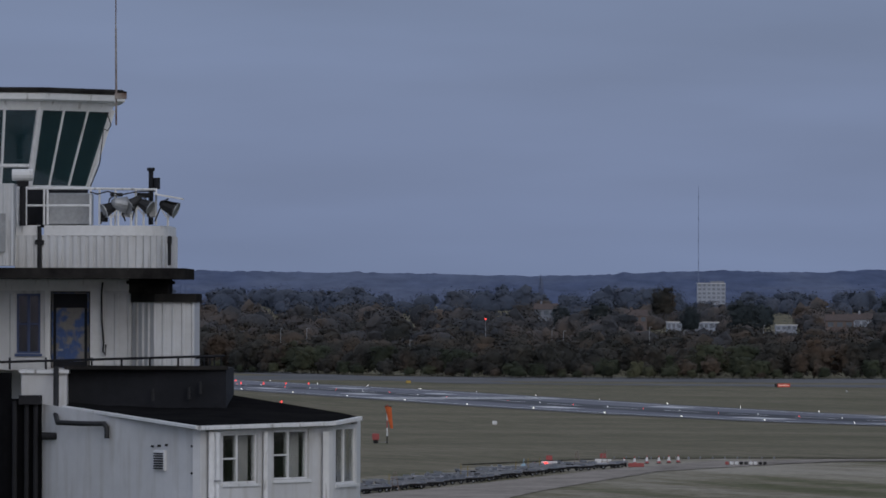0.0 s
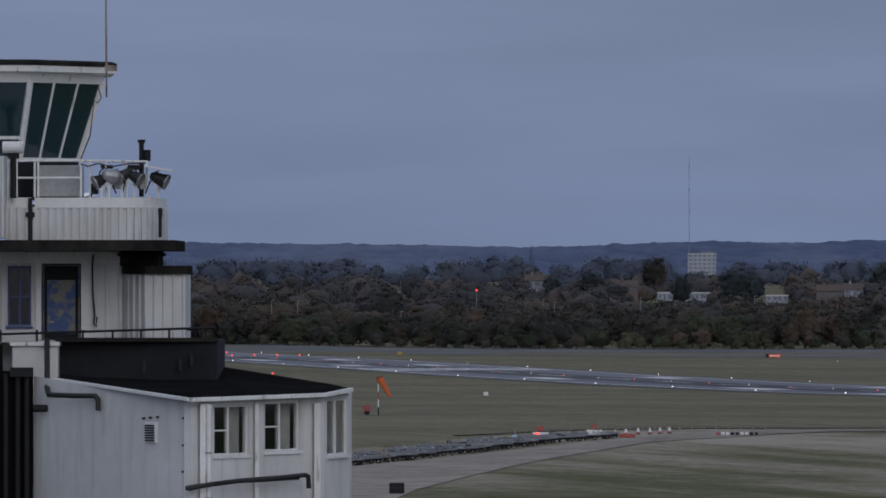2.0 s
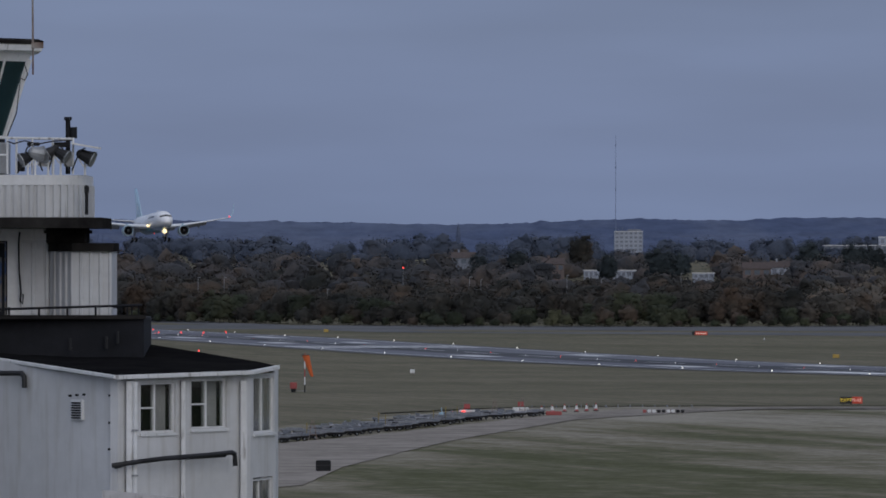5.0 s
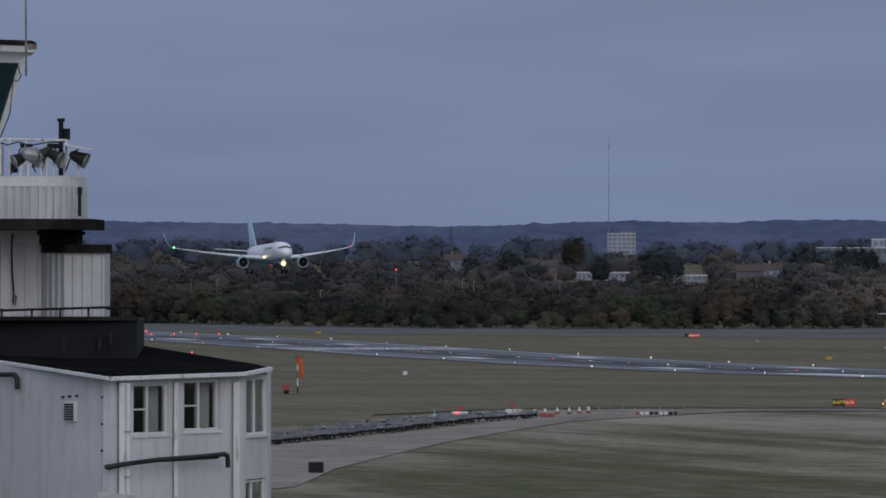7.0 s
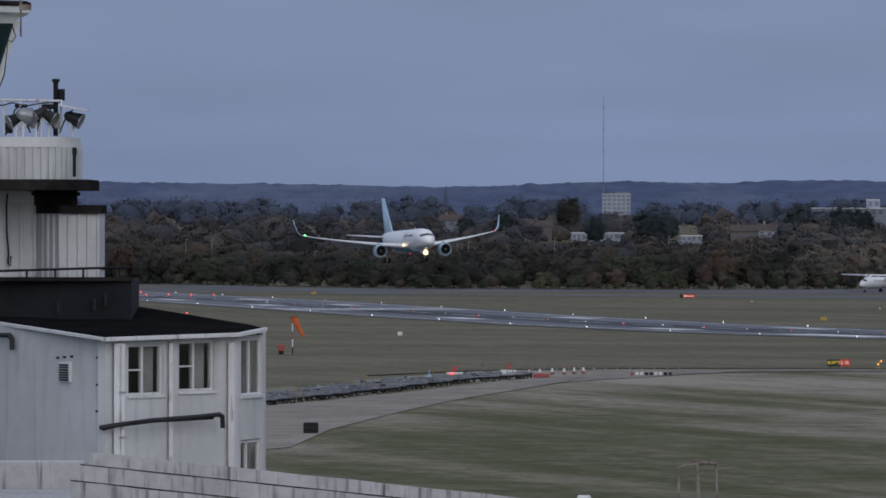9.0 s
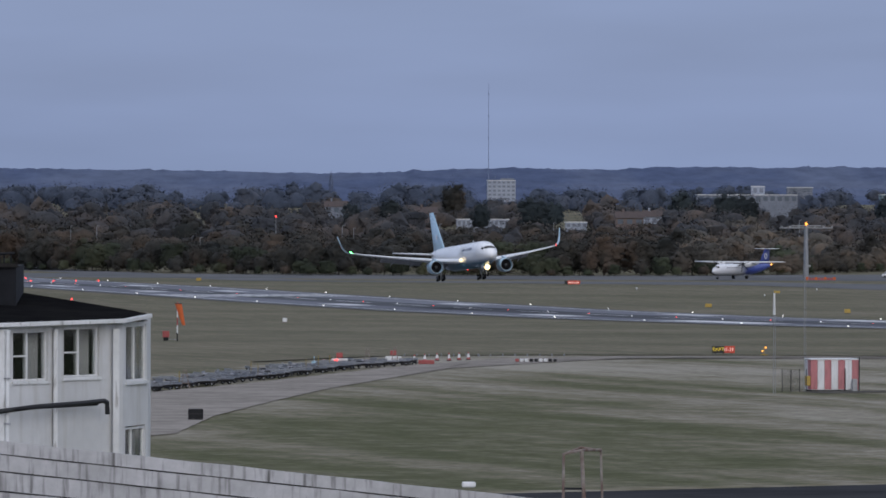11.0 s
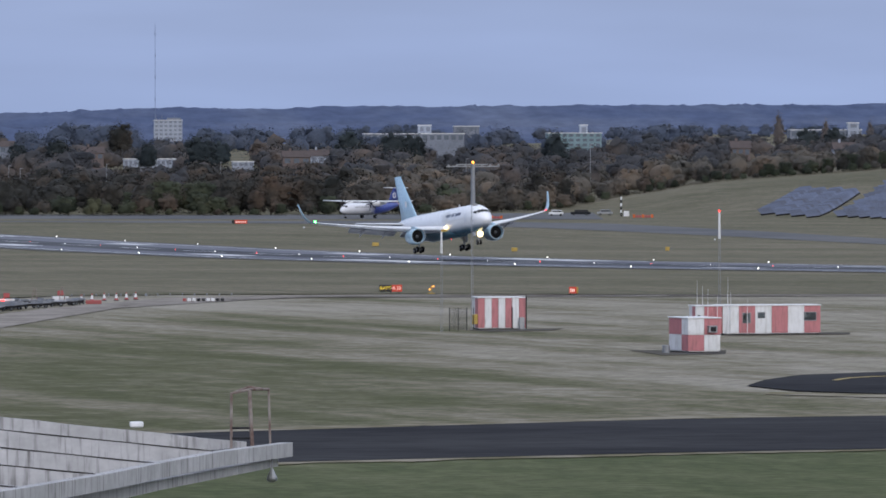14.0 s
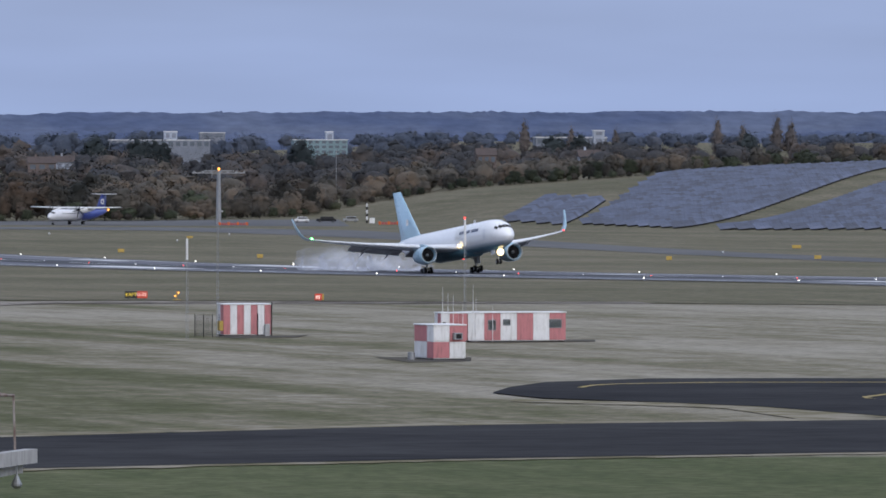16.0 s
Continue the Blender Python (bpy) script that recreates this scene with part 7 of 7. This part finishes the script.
    w = thing("works_marker", on_ground(9.0, 800), "small pale blue marker on a post", "marker")
    bm = bmesh.new()
    box(bm, -0.3, 0.3, -0.05, 0.05, 0.5, 0.75, 0.03)
    tube(bm, (0, 0, -0.1), (0, 0, 1.3), 0.04, 0.04, 6)
    part("board", bm, "nacelle", w)


cones()


def board_sign(x, y, w, h, label, left_mt, right_mt, split, texts, rz=4):
    t = thing("taxi_sign", on_ground(x, y, rz), label, "sign", "taxiway signs")
    for x0, x1, mt in ((0, w * split, left_mt), (w * split, w, right_mt)):
        if x1 - x0 < 0.05:
            continue
        bm = bmesh.new()
        box(bm, x0 + 0.01, x1 - 0.01, -0.08, 0.12, 0.15, 0.15 + h, 0.03)
        part("face", bm, mt, t)
    for xx in (w * 0.15, w * 0.5, w * 0.85):
        bm = bmesh.new()
        box(bm, xx - 0.05, xx + 0.05, -0.04, 0.08, -0.2, 0.16)
        part("leg", bm, "metal_dark", t)
    for text, xx, size, mt in texts:
        words("lettering", text, size, mt, Matrix.Translation((xx, -0.095, 0.15 + h * 0.5)) @ Matrix.Rotation(radians(90), 4, "X"), t)
    return t


board_sign(59.7, 900, 2.85, 0.85, "black and red lit taxiway sign with yellow and white letters", "black", "sign_red", 0.55, (("RAPT", 0.78, 0.62, "sign_yellow"), ("15-33", 2.05, 0.55, "sign_white")))
sg = board_sign(81.6, 880, 1.15, 0.8, "small red and yellow lit taxiway sign", "sign_red", "yellow", 0.8, ())
for k in range(3):
    bm = bmesh.new()
    box(bm, 0.14 + 0.2 * k, 0.26 + 0.2 * k, -0.1, -0.09, 0.35, 0.75)
    part("bar", bm, "sign_white", sg, "unreadable pale bar")
sg = board_sign(91.85, 2002, 4.3, 1.0, "red lit stop sign far across the runway", "black", "sign_red", 0.2, ())
for k in range(6):
    bm = bmesh.new()
    box(bm, 1.1 + 0.5 * k, 1.4 + 0.5 * k, -0.1, -0.09, 0.45, 0.8)
    part("bar", bm, "sign_white", sg)
for x, y, w in ((130, 1535, 1.3), (106, 1622, 1.5), (270, 1690, 2.2), (246.8, 1515, 1.5), (163.5, 1540, 0.9), (-10.5, 2074, 1.4), (213, 1500, 1.2)):
    board_sign(x, y, w, 0.8, "small yellow board beside the taxiway", "yellow", "yellow", 0.5, ())
lt = thing("guard_light", on_ground(65.5, 890.5), "pair of amber runway guard lamps on a stand", "light")
for dx, dz in ((-0.2, 0.55), (0.22, 0.95)):
    bm = bmesh.new()
    ball(bm, (dx, 0, dz), 0.11, 10)
    part("lamp", bm, "lamp_amber", lt, "glowing amber lamp")
bm = bmesh.new()
tube(bm, (0, 0.05, -0.1), (0, 0.05, 1.0), 0.06, 0.06, 6)
box(bm, -0.45, 0.45, 0.0, 0.1, 0.0, 0.12)
part("stand", bm, "yellow", lt)
oc = thing("junction_cabinet", on_ground(26.7, 341.0), "weathered orange-tan slatted cabinet in the grass", "cabinet")
for k in range(4):
    bm = bmesh.new()
    box(bm, k * 0.28, k * 0.28 + 0.24, -0.1, 0.1, -0.2, 0.75 + 0.05 * (k % 2), 0.02)
    part("board", bm, "yellow_line", oc)
for x, y in ((105.6, 1890), (152, 1880), (95, 2030), (131, 1780), (240, 1600), (190, 1680)):
    m_ = thing("taxi_light", on_ground(x, y), "small dim taxiway light on a stem", "light", "taxiway lights")
    bm = bmesh.new()
    tube(bm, (0, 0, -0.1), (0, 0, 0.5), 0.08, 0.06, 6)
    part("stem", bm, "metal_grey", m_)
    bm = bmesh.new()
    ball(bm, (0, 0, 0.6), 0.22, 8)
    part("lens", bm, "white", m_)


# ---- beyond the runway ----
def approach_mast():
    t = thing("floodlight_mast", on_ground(171.3, 2159), "tall grey mast with a wide cross-arm and amber lamp", "mast")
    g = ground_z(171.3, 2159)
    bm = bmesh.new()
    tube(bm, (0, 0, -0.5), (0, 0, 11.6 - g), 0.85, 0.6, 10)
    part("shaft", bm, "metal_grey", t, "pale grey shaft")
    for dz, w in ((11.3 - g, 8.0), (11.9 - g, 4.5)):
        bm = bmesh.new()
        box(bm, -w, w, -0.3, 0.3, dz - 0.16, dz + 0.16, 0.04)
        part("cross_arm", bm, "metal_grey", t)
    for k in range(7):
        bm = bmesh.new()
        box(bm, -7.6 + k * 2.5, -7.0 + k * 2.5, -0.45, 0.1, 11.5 - g, 11.9 - g, 0.05)
        part("lamp_head", bm, "metal_grey", t)
    bm = bmesh.new()
    ball(bm, (0, -0.4, 12.5 - g), 0.42, 10)
    part("obstruction_lamp", bm, "lamp_amber", t, "glowing amber lamp")


approach_mast()


def vehicle(x, y, w, mt, label, rz=0):
    t = thing("service_vehicle", on_ground(x, y, rz, 0.07), label, "vehicle", "vehicles beyond the runway")
    bm = bmesh.new()
    box(bm, -w / 2, w / 2, -0.9, 0.9, 0.35, 1.1, 0.12)
    box(bm, -w * 0.3, w * 0.38, -0.8, 0.8, 1.1, 1.75, 0.15)
    part("body", bm, mt, t)
    bm = bmesh.new()
    box(bm, -w * 0.27, w * 0.34, -0.83, -0.80, 1.15, 1.6)
    part("side_glass", bm, "black", t)
    for sx in (-w * 0.32, w * 0.32):
        for sy in (-0.8, 0.8):
            wheel(t, (sx, sy, 0.34), 0.34, 0.22)


for x, y, w, mt, lab in ((200, 2200, 4.4, "white", "white service car on the far apron"), (208, 2205, 6.0, "dark_paint", "dark service van on the far apron"), (216, 2210, 4.6, "metal_grey", "grey service car on the far apron")):
    vehicle(x, y, w, mt, lab)
for x, y, w in ((173, 2125, 9.0), (222, 2150, 7.0)):
    t = thing("barrier_row", on_ground(x, y), "low row of red and white barriers", "barrier", "barrier rows")
    for k in range(int(w / 0.9)):
        bm = bmesh.new()
        box(bm, k * 0.9 - w / 2, k * 0.9 + 0.75 - w / 2, -0.3, 0.3, 0, 0.75 + 0.2 * ((k * 7) % 3 == 0), 0.05)
        part("block", bm, "red" if k % 3 else "orange", t)
bcn = thing("banded_beacon", on_ground(219, 2190), "small black and white banded beacon with a box", "beacon")
for k in range(6):
    bm = bmesh.new()
    tube(bm, (0, 0, k * 1.0 - (0.3 if k == 0 else 0)), (0, 0, k * 1.0 + 1.0), 0.28, 0.28, 8)
    part("band", bm, "white" if k % 2 else "metal_dark", bcn)
bm = bmesh.new()
box(bm, 0.8, 2.4, -0.5, 0.5, -0.2, 1.6, 0.05)
part("box", bm, "white", bcn)


def solar_farm():
    """Rows of tilted solar tables that climb the bank."""
    bm = bmesh.new()
    bmesh.ops.create_grid(bm, x_segments=4, y_segments=2, size=1.0, matrix=Matrix.Translation((0, 0, 0.05)) @ Matrix.Diagonal((2.08, 1.75, 1, 1)))
    bmesh.ops.inset_individual(bm, faces=bm.faces[:], thickness=0.035, depth=0.04)
    panels = bpy.data.meshes.new("panel")
    bm.to_mesh(panels)
    bm.free()
    panels.materials.append(M["solar"])
    bm = bmesh.new()
    box(bm, -2.1, 2.1, -1.77, 1.77, 0.0, 0.04)
    frame_me = bpy.data.meshes.new("frame")
    bm.to_mesh(frame_me)
    bm.free()
    frame_me.materials.append(M["solar_frame"])
    bm = bmesh.new()
    tube(bm, (0, 0, 0.0), (0, -0.6, -1.5), 0.12, 0.14, 6)
    # dark bar added along the lower edge to draw the shadow below the table
    box(bm, -2.2, 2.2, -1.74, -1.66, -0.42, -0.01)
    post_shade_me = bpy.data.meshes.new("post")
    bm.to_mesh(post_shade_me)
    bm.free()
    post_shade_me.materials.append(M["metal_dark"])
    rows = [(257.0 + 2.9 * k, 2138 - 13 * k, 2278 - 10 * k, 0.215) for k in range(4)]
    for k in range(19):                  # the middle block, whose west side runs askew to its rows
        c = -412.0 - 4.7 * k
        ya = float(np.interp(c, (-498.6, -450.0, -412.0), (2483, 2100, 2046)))
        if ya < 2425:
            rows.append((c + 0.345 * ya, ya, 2436, 0.345))
    rows += [(302.0 + 5.1 * k, 2010 - 0.2 * k, 2430, 0.363) for k in range(14)]
    for x0, ya, yb, slope in rows:
        r = thing("solar_row", pose(0, 0, 0), "stepped row of blue-grey solar panels climbing a grass bank", "solar panels", "solar farm rows")
        y = ya
        while y < yb:
            x = x0 + slope * (y - ya)
            m = pose(x, y, ground_z(x, y) + 1.25, 0, 0, 14) @ pose(0, 0, 0, 26, -6, 0)
            for nm, me in (("panel", panels), ("frame", frame_me), ("post", post_shade_me)):
                o = new(nm, me)
                o.parent = r
                o.matrix_basis = m
            y += 8.0


solar_farm()


def building(name, x0, x1, y, z0, z1, depth, wall, label, category, floors=0, bays=0, roof="flat", trim="paint_white"):
    t = thing(name, pose(x0, y, z0), label, category)
    g = min(ground_z(x0, y), z0) - 0.5 - z0
    w, h = x1 - x0, z1 - z0
    bm = bmesh.new()
    box(bm, 0, w, 0, depth, g, h)
    part("wall", bm, wall, t)
    if roof == "flat":
        bm = bmesh.new()
        box(bm, -0.2, w + 0.2, -0.2, depth + 0.2, h, h + 0.35)
        part("roof", bm, trim, t)
    else:
        bm = bmesh.new()
        loft(bm, [[(x, -0.5, h), (x, depth / 2, h + roof), (x, depth + 0.5, h)] for x in (-0.4, w + 0.4)])
        part("roof", bm, "roof_tile", t, "dark tiled roof")
        bm = bmesh.new()
        box(bm, w * 0.25, w * 0.25 + 0.8, depth / 2 - 0.4, depth / 2 + 0.4, h + roof * 0.6, h + roof + 1.0)
        part("chimney", bm, wall, t)
    for i in range(floors):
        for j in range(bays):
            bm = bmesh.new()
            zz = h * (i + 0.35) / floors
            box(bm, w * (j + 0.2) / bays, w * (j + 0.8) / bays, -0.06, 0.05, zz, zz + h / floors * 0.5)
            part("window", bm, "far_grey" if wall == "far_white" else "far_dark", t)
    return t


M["roof_tile"] = mat("dark_brown_roof_tiles", (0.085, 0.065, 0.06), 0.9, scale=0.5)
# Distant walls, panes and steel: aerial haze is painted into each base colour.
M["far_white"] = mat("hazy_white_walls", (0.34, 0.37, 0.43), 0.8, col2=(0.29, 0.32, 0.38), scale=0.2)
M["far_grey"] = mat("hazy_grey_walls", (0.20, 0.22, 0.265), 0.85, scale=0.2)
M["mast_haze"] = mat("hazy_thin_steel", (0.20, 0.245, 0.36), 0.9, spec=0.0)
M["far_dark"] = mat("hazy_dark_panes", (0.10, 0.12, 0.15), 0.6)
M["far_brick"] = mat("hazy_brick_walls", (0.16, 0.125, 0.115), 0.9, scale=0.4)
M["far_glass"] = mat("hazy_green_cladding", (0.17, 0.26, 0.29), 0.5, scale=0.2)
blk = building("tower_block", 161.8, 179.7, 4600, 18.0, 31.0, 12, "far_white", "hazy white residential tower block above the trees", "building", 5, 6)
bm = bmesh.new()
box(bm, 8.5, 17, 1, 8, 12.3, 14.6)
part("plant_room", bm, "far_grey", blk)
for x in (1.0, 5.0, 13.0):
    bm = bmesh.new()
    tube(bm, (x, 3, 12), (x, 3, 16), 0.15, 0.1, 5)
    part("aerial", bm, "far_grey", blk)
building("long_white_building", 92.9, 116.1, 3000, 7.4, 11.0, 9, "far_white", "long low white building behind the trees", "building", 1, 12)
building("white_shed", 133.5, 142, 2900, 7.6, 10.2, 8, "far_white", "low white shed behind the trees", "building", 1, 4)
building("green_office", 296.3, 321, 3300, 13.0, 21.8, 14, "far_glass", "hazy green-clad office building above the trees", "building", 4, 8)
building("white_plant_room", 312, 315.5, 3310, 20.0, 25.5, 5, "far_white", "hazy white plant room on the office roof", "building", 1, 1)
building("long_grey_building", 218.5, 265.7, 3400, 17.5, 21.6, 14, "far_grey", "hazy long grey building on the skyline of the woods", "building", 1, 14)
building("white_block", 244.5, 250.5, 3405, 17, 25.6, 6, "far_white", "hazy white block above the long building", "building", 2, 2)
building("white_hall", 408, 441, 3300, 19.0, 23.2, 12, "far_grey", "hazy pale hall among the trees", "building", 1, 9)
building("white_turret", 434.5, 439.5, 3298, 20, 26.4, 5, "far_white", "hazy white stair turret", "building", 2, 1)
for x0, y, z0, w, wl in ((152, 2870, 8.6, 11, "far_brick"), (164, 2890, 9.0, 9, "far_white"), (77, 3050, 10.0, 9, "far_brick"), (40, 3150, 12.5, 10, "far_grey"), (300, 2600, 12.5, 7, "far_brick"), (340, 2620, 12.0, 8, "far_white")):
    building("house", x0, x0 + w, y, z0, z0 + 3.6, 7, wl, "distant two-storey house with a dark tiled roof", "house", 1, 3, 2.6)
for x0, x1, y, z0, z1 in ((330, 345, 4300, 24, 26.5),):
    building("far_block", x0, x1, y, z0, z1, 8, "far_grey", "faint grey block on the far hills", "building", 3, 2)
mast = thing("radio_mast", pose(164.2, 4650, 36), "very tall thin radio mast on the far hill", "mast")
bm = bmesh.new()
tube(bm, (0, 0, -30), (0, 0, 57.5), 0.26, 0.12, 6)
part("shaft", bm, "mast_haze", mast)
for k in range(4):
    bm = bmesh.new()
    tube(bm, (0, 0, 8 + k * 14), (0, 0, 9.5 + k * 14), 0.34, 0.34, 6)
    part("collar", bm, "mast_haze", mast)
# The spire takes the hill's colour, haze included.
sp = thing("church_spire", pose(58.2, 4300, 20), "faint dark church spire above the far trees", "church")
bm = bmesh.new()
box(bm, -1.4, 1.4, -1.4, 1.4, -6, 7)
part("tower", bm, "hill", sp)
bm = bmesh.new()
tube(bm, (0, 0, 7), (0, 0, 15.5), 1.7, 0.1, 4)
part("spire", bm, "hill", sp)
for x, y, top, base, lamp in ((-56, 2500, 10.0, 1, None), (-47, 2500, 10, 1, None), (-11, 2420, 6.5, -3, None), (14.8, 2500, 13.3, 0, "lamp_red"), (37, 2450, 10.5, -2, None), (70, 2450, 11, -2, None), (82, 2460, 9.8, -2, None), (110, 2480, 11.5, -1, None), (41, 2460, 9.5, -2, None), (196, 2500, 12.5, 0, None), (245, 2560, 17.5, 2, None)):
    t = thing("lamp_post", pose(x, y, 0), "thin pale lamp post rising among the trees", "lamp post", "lamp posts in the woods")
    bm = bmesh.new()
    tube(bm, (0, 0, base - 3), (0, 0, top), 0.16, 0.10, 6)
    part("post", bm, "metal_grey", t)
    bm = bmesh.new()
    if lamp:
        ball(bm, (0, 0, top + 0.2), 0.32, 8)
    else:
        box(bm, -0.1, 0.9, -0.12, 0.12, top, top + 0.16, 0.03)
    part("lamp_head", bm, lamp or "metal_grey", t)


# ---- tyre smoke at touchdown ----
def smoke_material():
    """Thin smoke that thins out towards its top and its ends, and in patches."""
    m = bpy.data.materials.new("thin_tyre_smoke")
    m.use_nodes = True
    b = m.node_tree.nodes["Principled BSDF"]
    b.inputs["Base Color"].default_value = (0.80, 0.82, 0.88, 1)
    b.inputs["Roughness"].default_value = 1.0
    b.inputs["Specular IOR Level"].default_value = 0.0
    N, L = m.node_tree.nodes.new, m.node_tree.links.new
    n, tc, sep = N("ShaderNodeTexNoise"), N("ShaderNodeTexCoord"), N("ShaderNodeSeparateXYZ")
    n.inputs["Scale"].default_value, n.inputs["Detail"].default_value = 0.22, 3
    L(tc.outputs["Object"], n.inputs["Vector"])
    L(tc.outputs["Object"], sep.inputs[0])

    def ranged(src, lo_, hi_, a=0.0, c=1.0):
        r = N("ShaderNodeMapRange")
        r.interpolation_type = "SMOOTHSTEP"
        for key, val in (("From Min", lo_), ("From Max", hi_), ("To Min", a), ("To Max", c)):
            r.inputs[key].default_value = val
        L(src, r.inputs[0])
        return r.outputs[0]

    out = ranged(n.outputs["Fac"], 0.25, 0.75, 0.10, 0.30)
    for src in (ranged(sep.outputs["Z"], 5.2, 0.4), ranged(sep.outputs["X"], -34.0, -14.0), ranged(sep.outputs["X"], 3.0, -3.0)):
        mul = N("ShaderNodeMath")
        mul.operation = "MULTIPLY"
        L(out, mul.inputs[0])
        L(src, mul.inputs[1])
        out = mul.outputs[0]
    L(out, b.inputs["Alpha"])
    return m


M["smoke"] = smoke_material()


def smoke_cloud(seed, n, length, height):
    g = random.Random(seed)
    t = thing("smoke_cloud", pose(*rw(640, 0), -12), "thin blue-white tyre smoke over the runway", "smoke", "tyre smoke")
    for k in range(n):
        bm = bmesh.new()
        f_ = (k + 0.5) / n
        r = height * (0.42 + 0.42 * math.sin(math.pi * min(1, f_ * 1.1))) * g.uniform(0.85, 1.15)
        at = Vector((-length * f_, g.uniform(-2, 2), r * 0.35))
        bmesh.ops.create_icosphere(bm, subdivisions=4, radius=1.0)
        for v in bm.verts:
            w = 1 + 0.35 * noise.noise(v.co * 1.6 + Vector((k * 3.1, seed, 0))) + 0.18 * noise.noise(v.co * 4.0 + Vector((k * 1.7, 0, seed)))
            v.co = at + Vector((v.co.x * r * 2.4 * w, v.co.y * r * 1.2 * w, max(v.co.z * r * w, -at.z)))
        p = part("puff", bm, "smoke", t, "", True)
        p.visible_shadow = False
    return t


smokes = [smoke_cloud(3, 5, 26.0, 4.8), smoke_cloud(8, 4, 20.0, 3.4)]


# ---- what moves ----
def motions():
    rows = []
    for t, u, z, up, roll, yaw in (
            (0.0, -471.0, 44.0, 2.2, 0.3, -3.0), (3.0, -253.8, 31.6, 2.15, 0.5, -3.0), (3.5, -220.0, 29.3, 1.9, 0.3, -3.0), (4.2, -171.4, 25.93, 2.0, 0.5, -3.0),
            (6.3, -18.8, 16.8, 2.7, -0.3, -2.9), (6.5, -3.5, 16.0, 2.5, -0.2, -2.9), (7.0, 33.1, 14.2, 1.8, 0.4, -2.8), (7.5, 69.7, 12.5, 1.0, 1.2, -2.8),
            (8.0, 107.2, 10.9, 1.3, 0.9, -3.1), (8.5, 144.5, 9.45, 1.1, 1.4, -3.0), (11.0, 331.2, 2.1, 2.9, 2.2, -1.9), (11.5, 368.0, 0.95, 3.1, 2.2, -2.1),
            (12.0, 404.0, 0.13, 3.5, 2.1, -1.9), (12.5, 440.6, -0.55, 4.0, 1.7, -1.2), (13.0, 476.6, -0.97, 4.3, 1.6, -0.9), (13.5, 513.0, -1.32, 4.0, 2.0, -0.5),
            (14.0, 549.8, -1.67, 4.2, 2.6, -0.3), (14.5, 586.4, -2.14, 5.2, 2.9, -0.1), (15.0, 621.6, -2.22, 5.4, 1.9, 0.5), (15.5, 657.4, -2.04, 5.1, 1.8, 0.7), (16.0, 694.2, -2.10, 5.1, 1.75, 0.4)):
        x, y = rw(u, -1.5)
        rows.append((t, pose(x, y, z, roll, -up, HEADING + yaw - 90)))
    walk(liner, rows)
    rows = []
    for t, s, y in ((0.0, 0.0905, 2190.0), (8.7, 0.0755, 2165.0), (11.0, 0.0704, 2158.0), (12.5, 0.0678, 2152.0), (14.5, 0.0639, 2146.0), (16.0, 0.0598, 2142.0)):
        rows.append((t, pose(s * y, y, ground_z(s * y, y) + 0.08, 0, 0, -90 - 38)))
    walk(prop, rows)

    # the windsock swings a little in the gusts
    walk(sock, [(t, pose(-7.91, 1033, SOCK_Z, 0, tilt, turn)) for t, tilt, turn in ((0.0, 4, -20), (0.8, -6, -8), (1.6, -22, 8), (2.4, -8, 0), (3.5, -14, 4), (5.0, -2, -4), (6.5, 2, -6), (8.0, -6, 4), (8.7, -14, 6), (10.0, -4, 0), (11.0, 0, -6), (12.5, -6, 0), (14.0, -2, 6), (16.0, -8, 0))])
    # tyre smoke wells up from the runway where the wheels touch and drifts back
    for cloud, v, start in zip(smokes, (-6.5, 3.5), (15.0, 15.15)):
        rows = []
        for t, u, z in ((0.0, 634, -9.0), (start - 0.25, 636, -8.0), (start, 640, -4.6), (start + 0.3, 652, -3.2), (15.7, 657, -2.75), (16.0, 662, -2.55)):
            x, y = rw(u, v)
            rows.append((t, pose(x, y, z, 0, 0, HEADING - 90)))
        walk(cloud, rows)


motions()
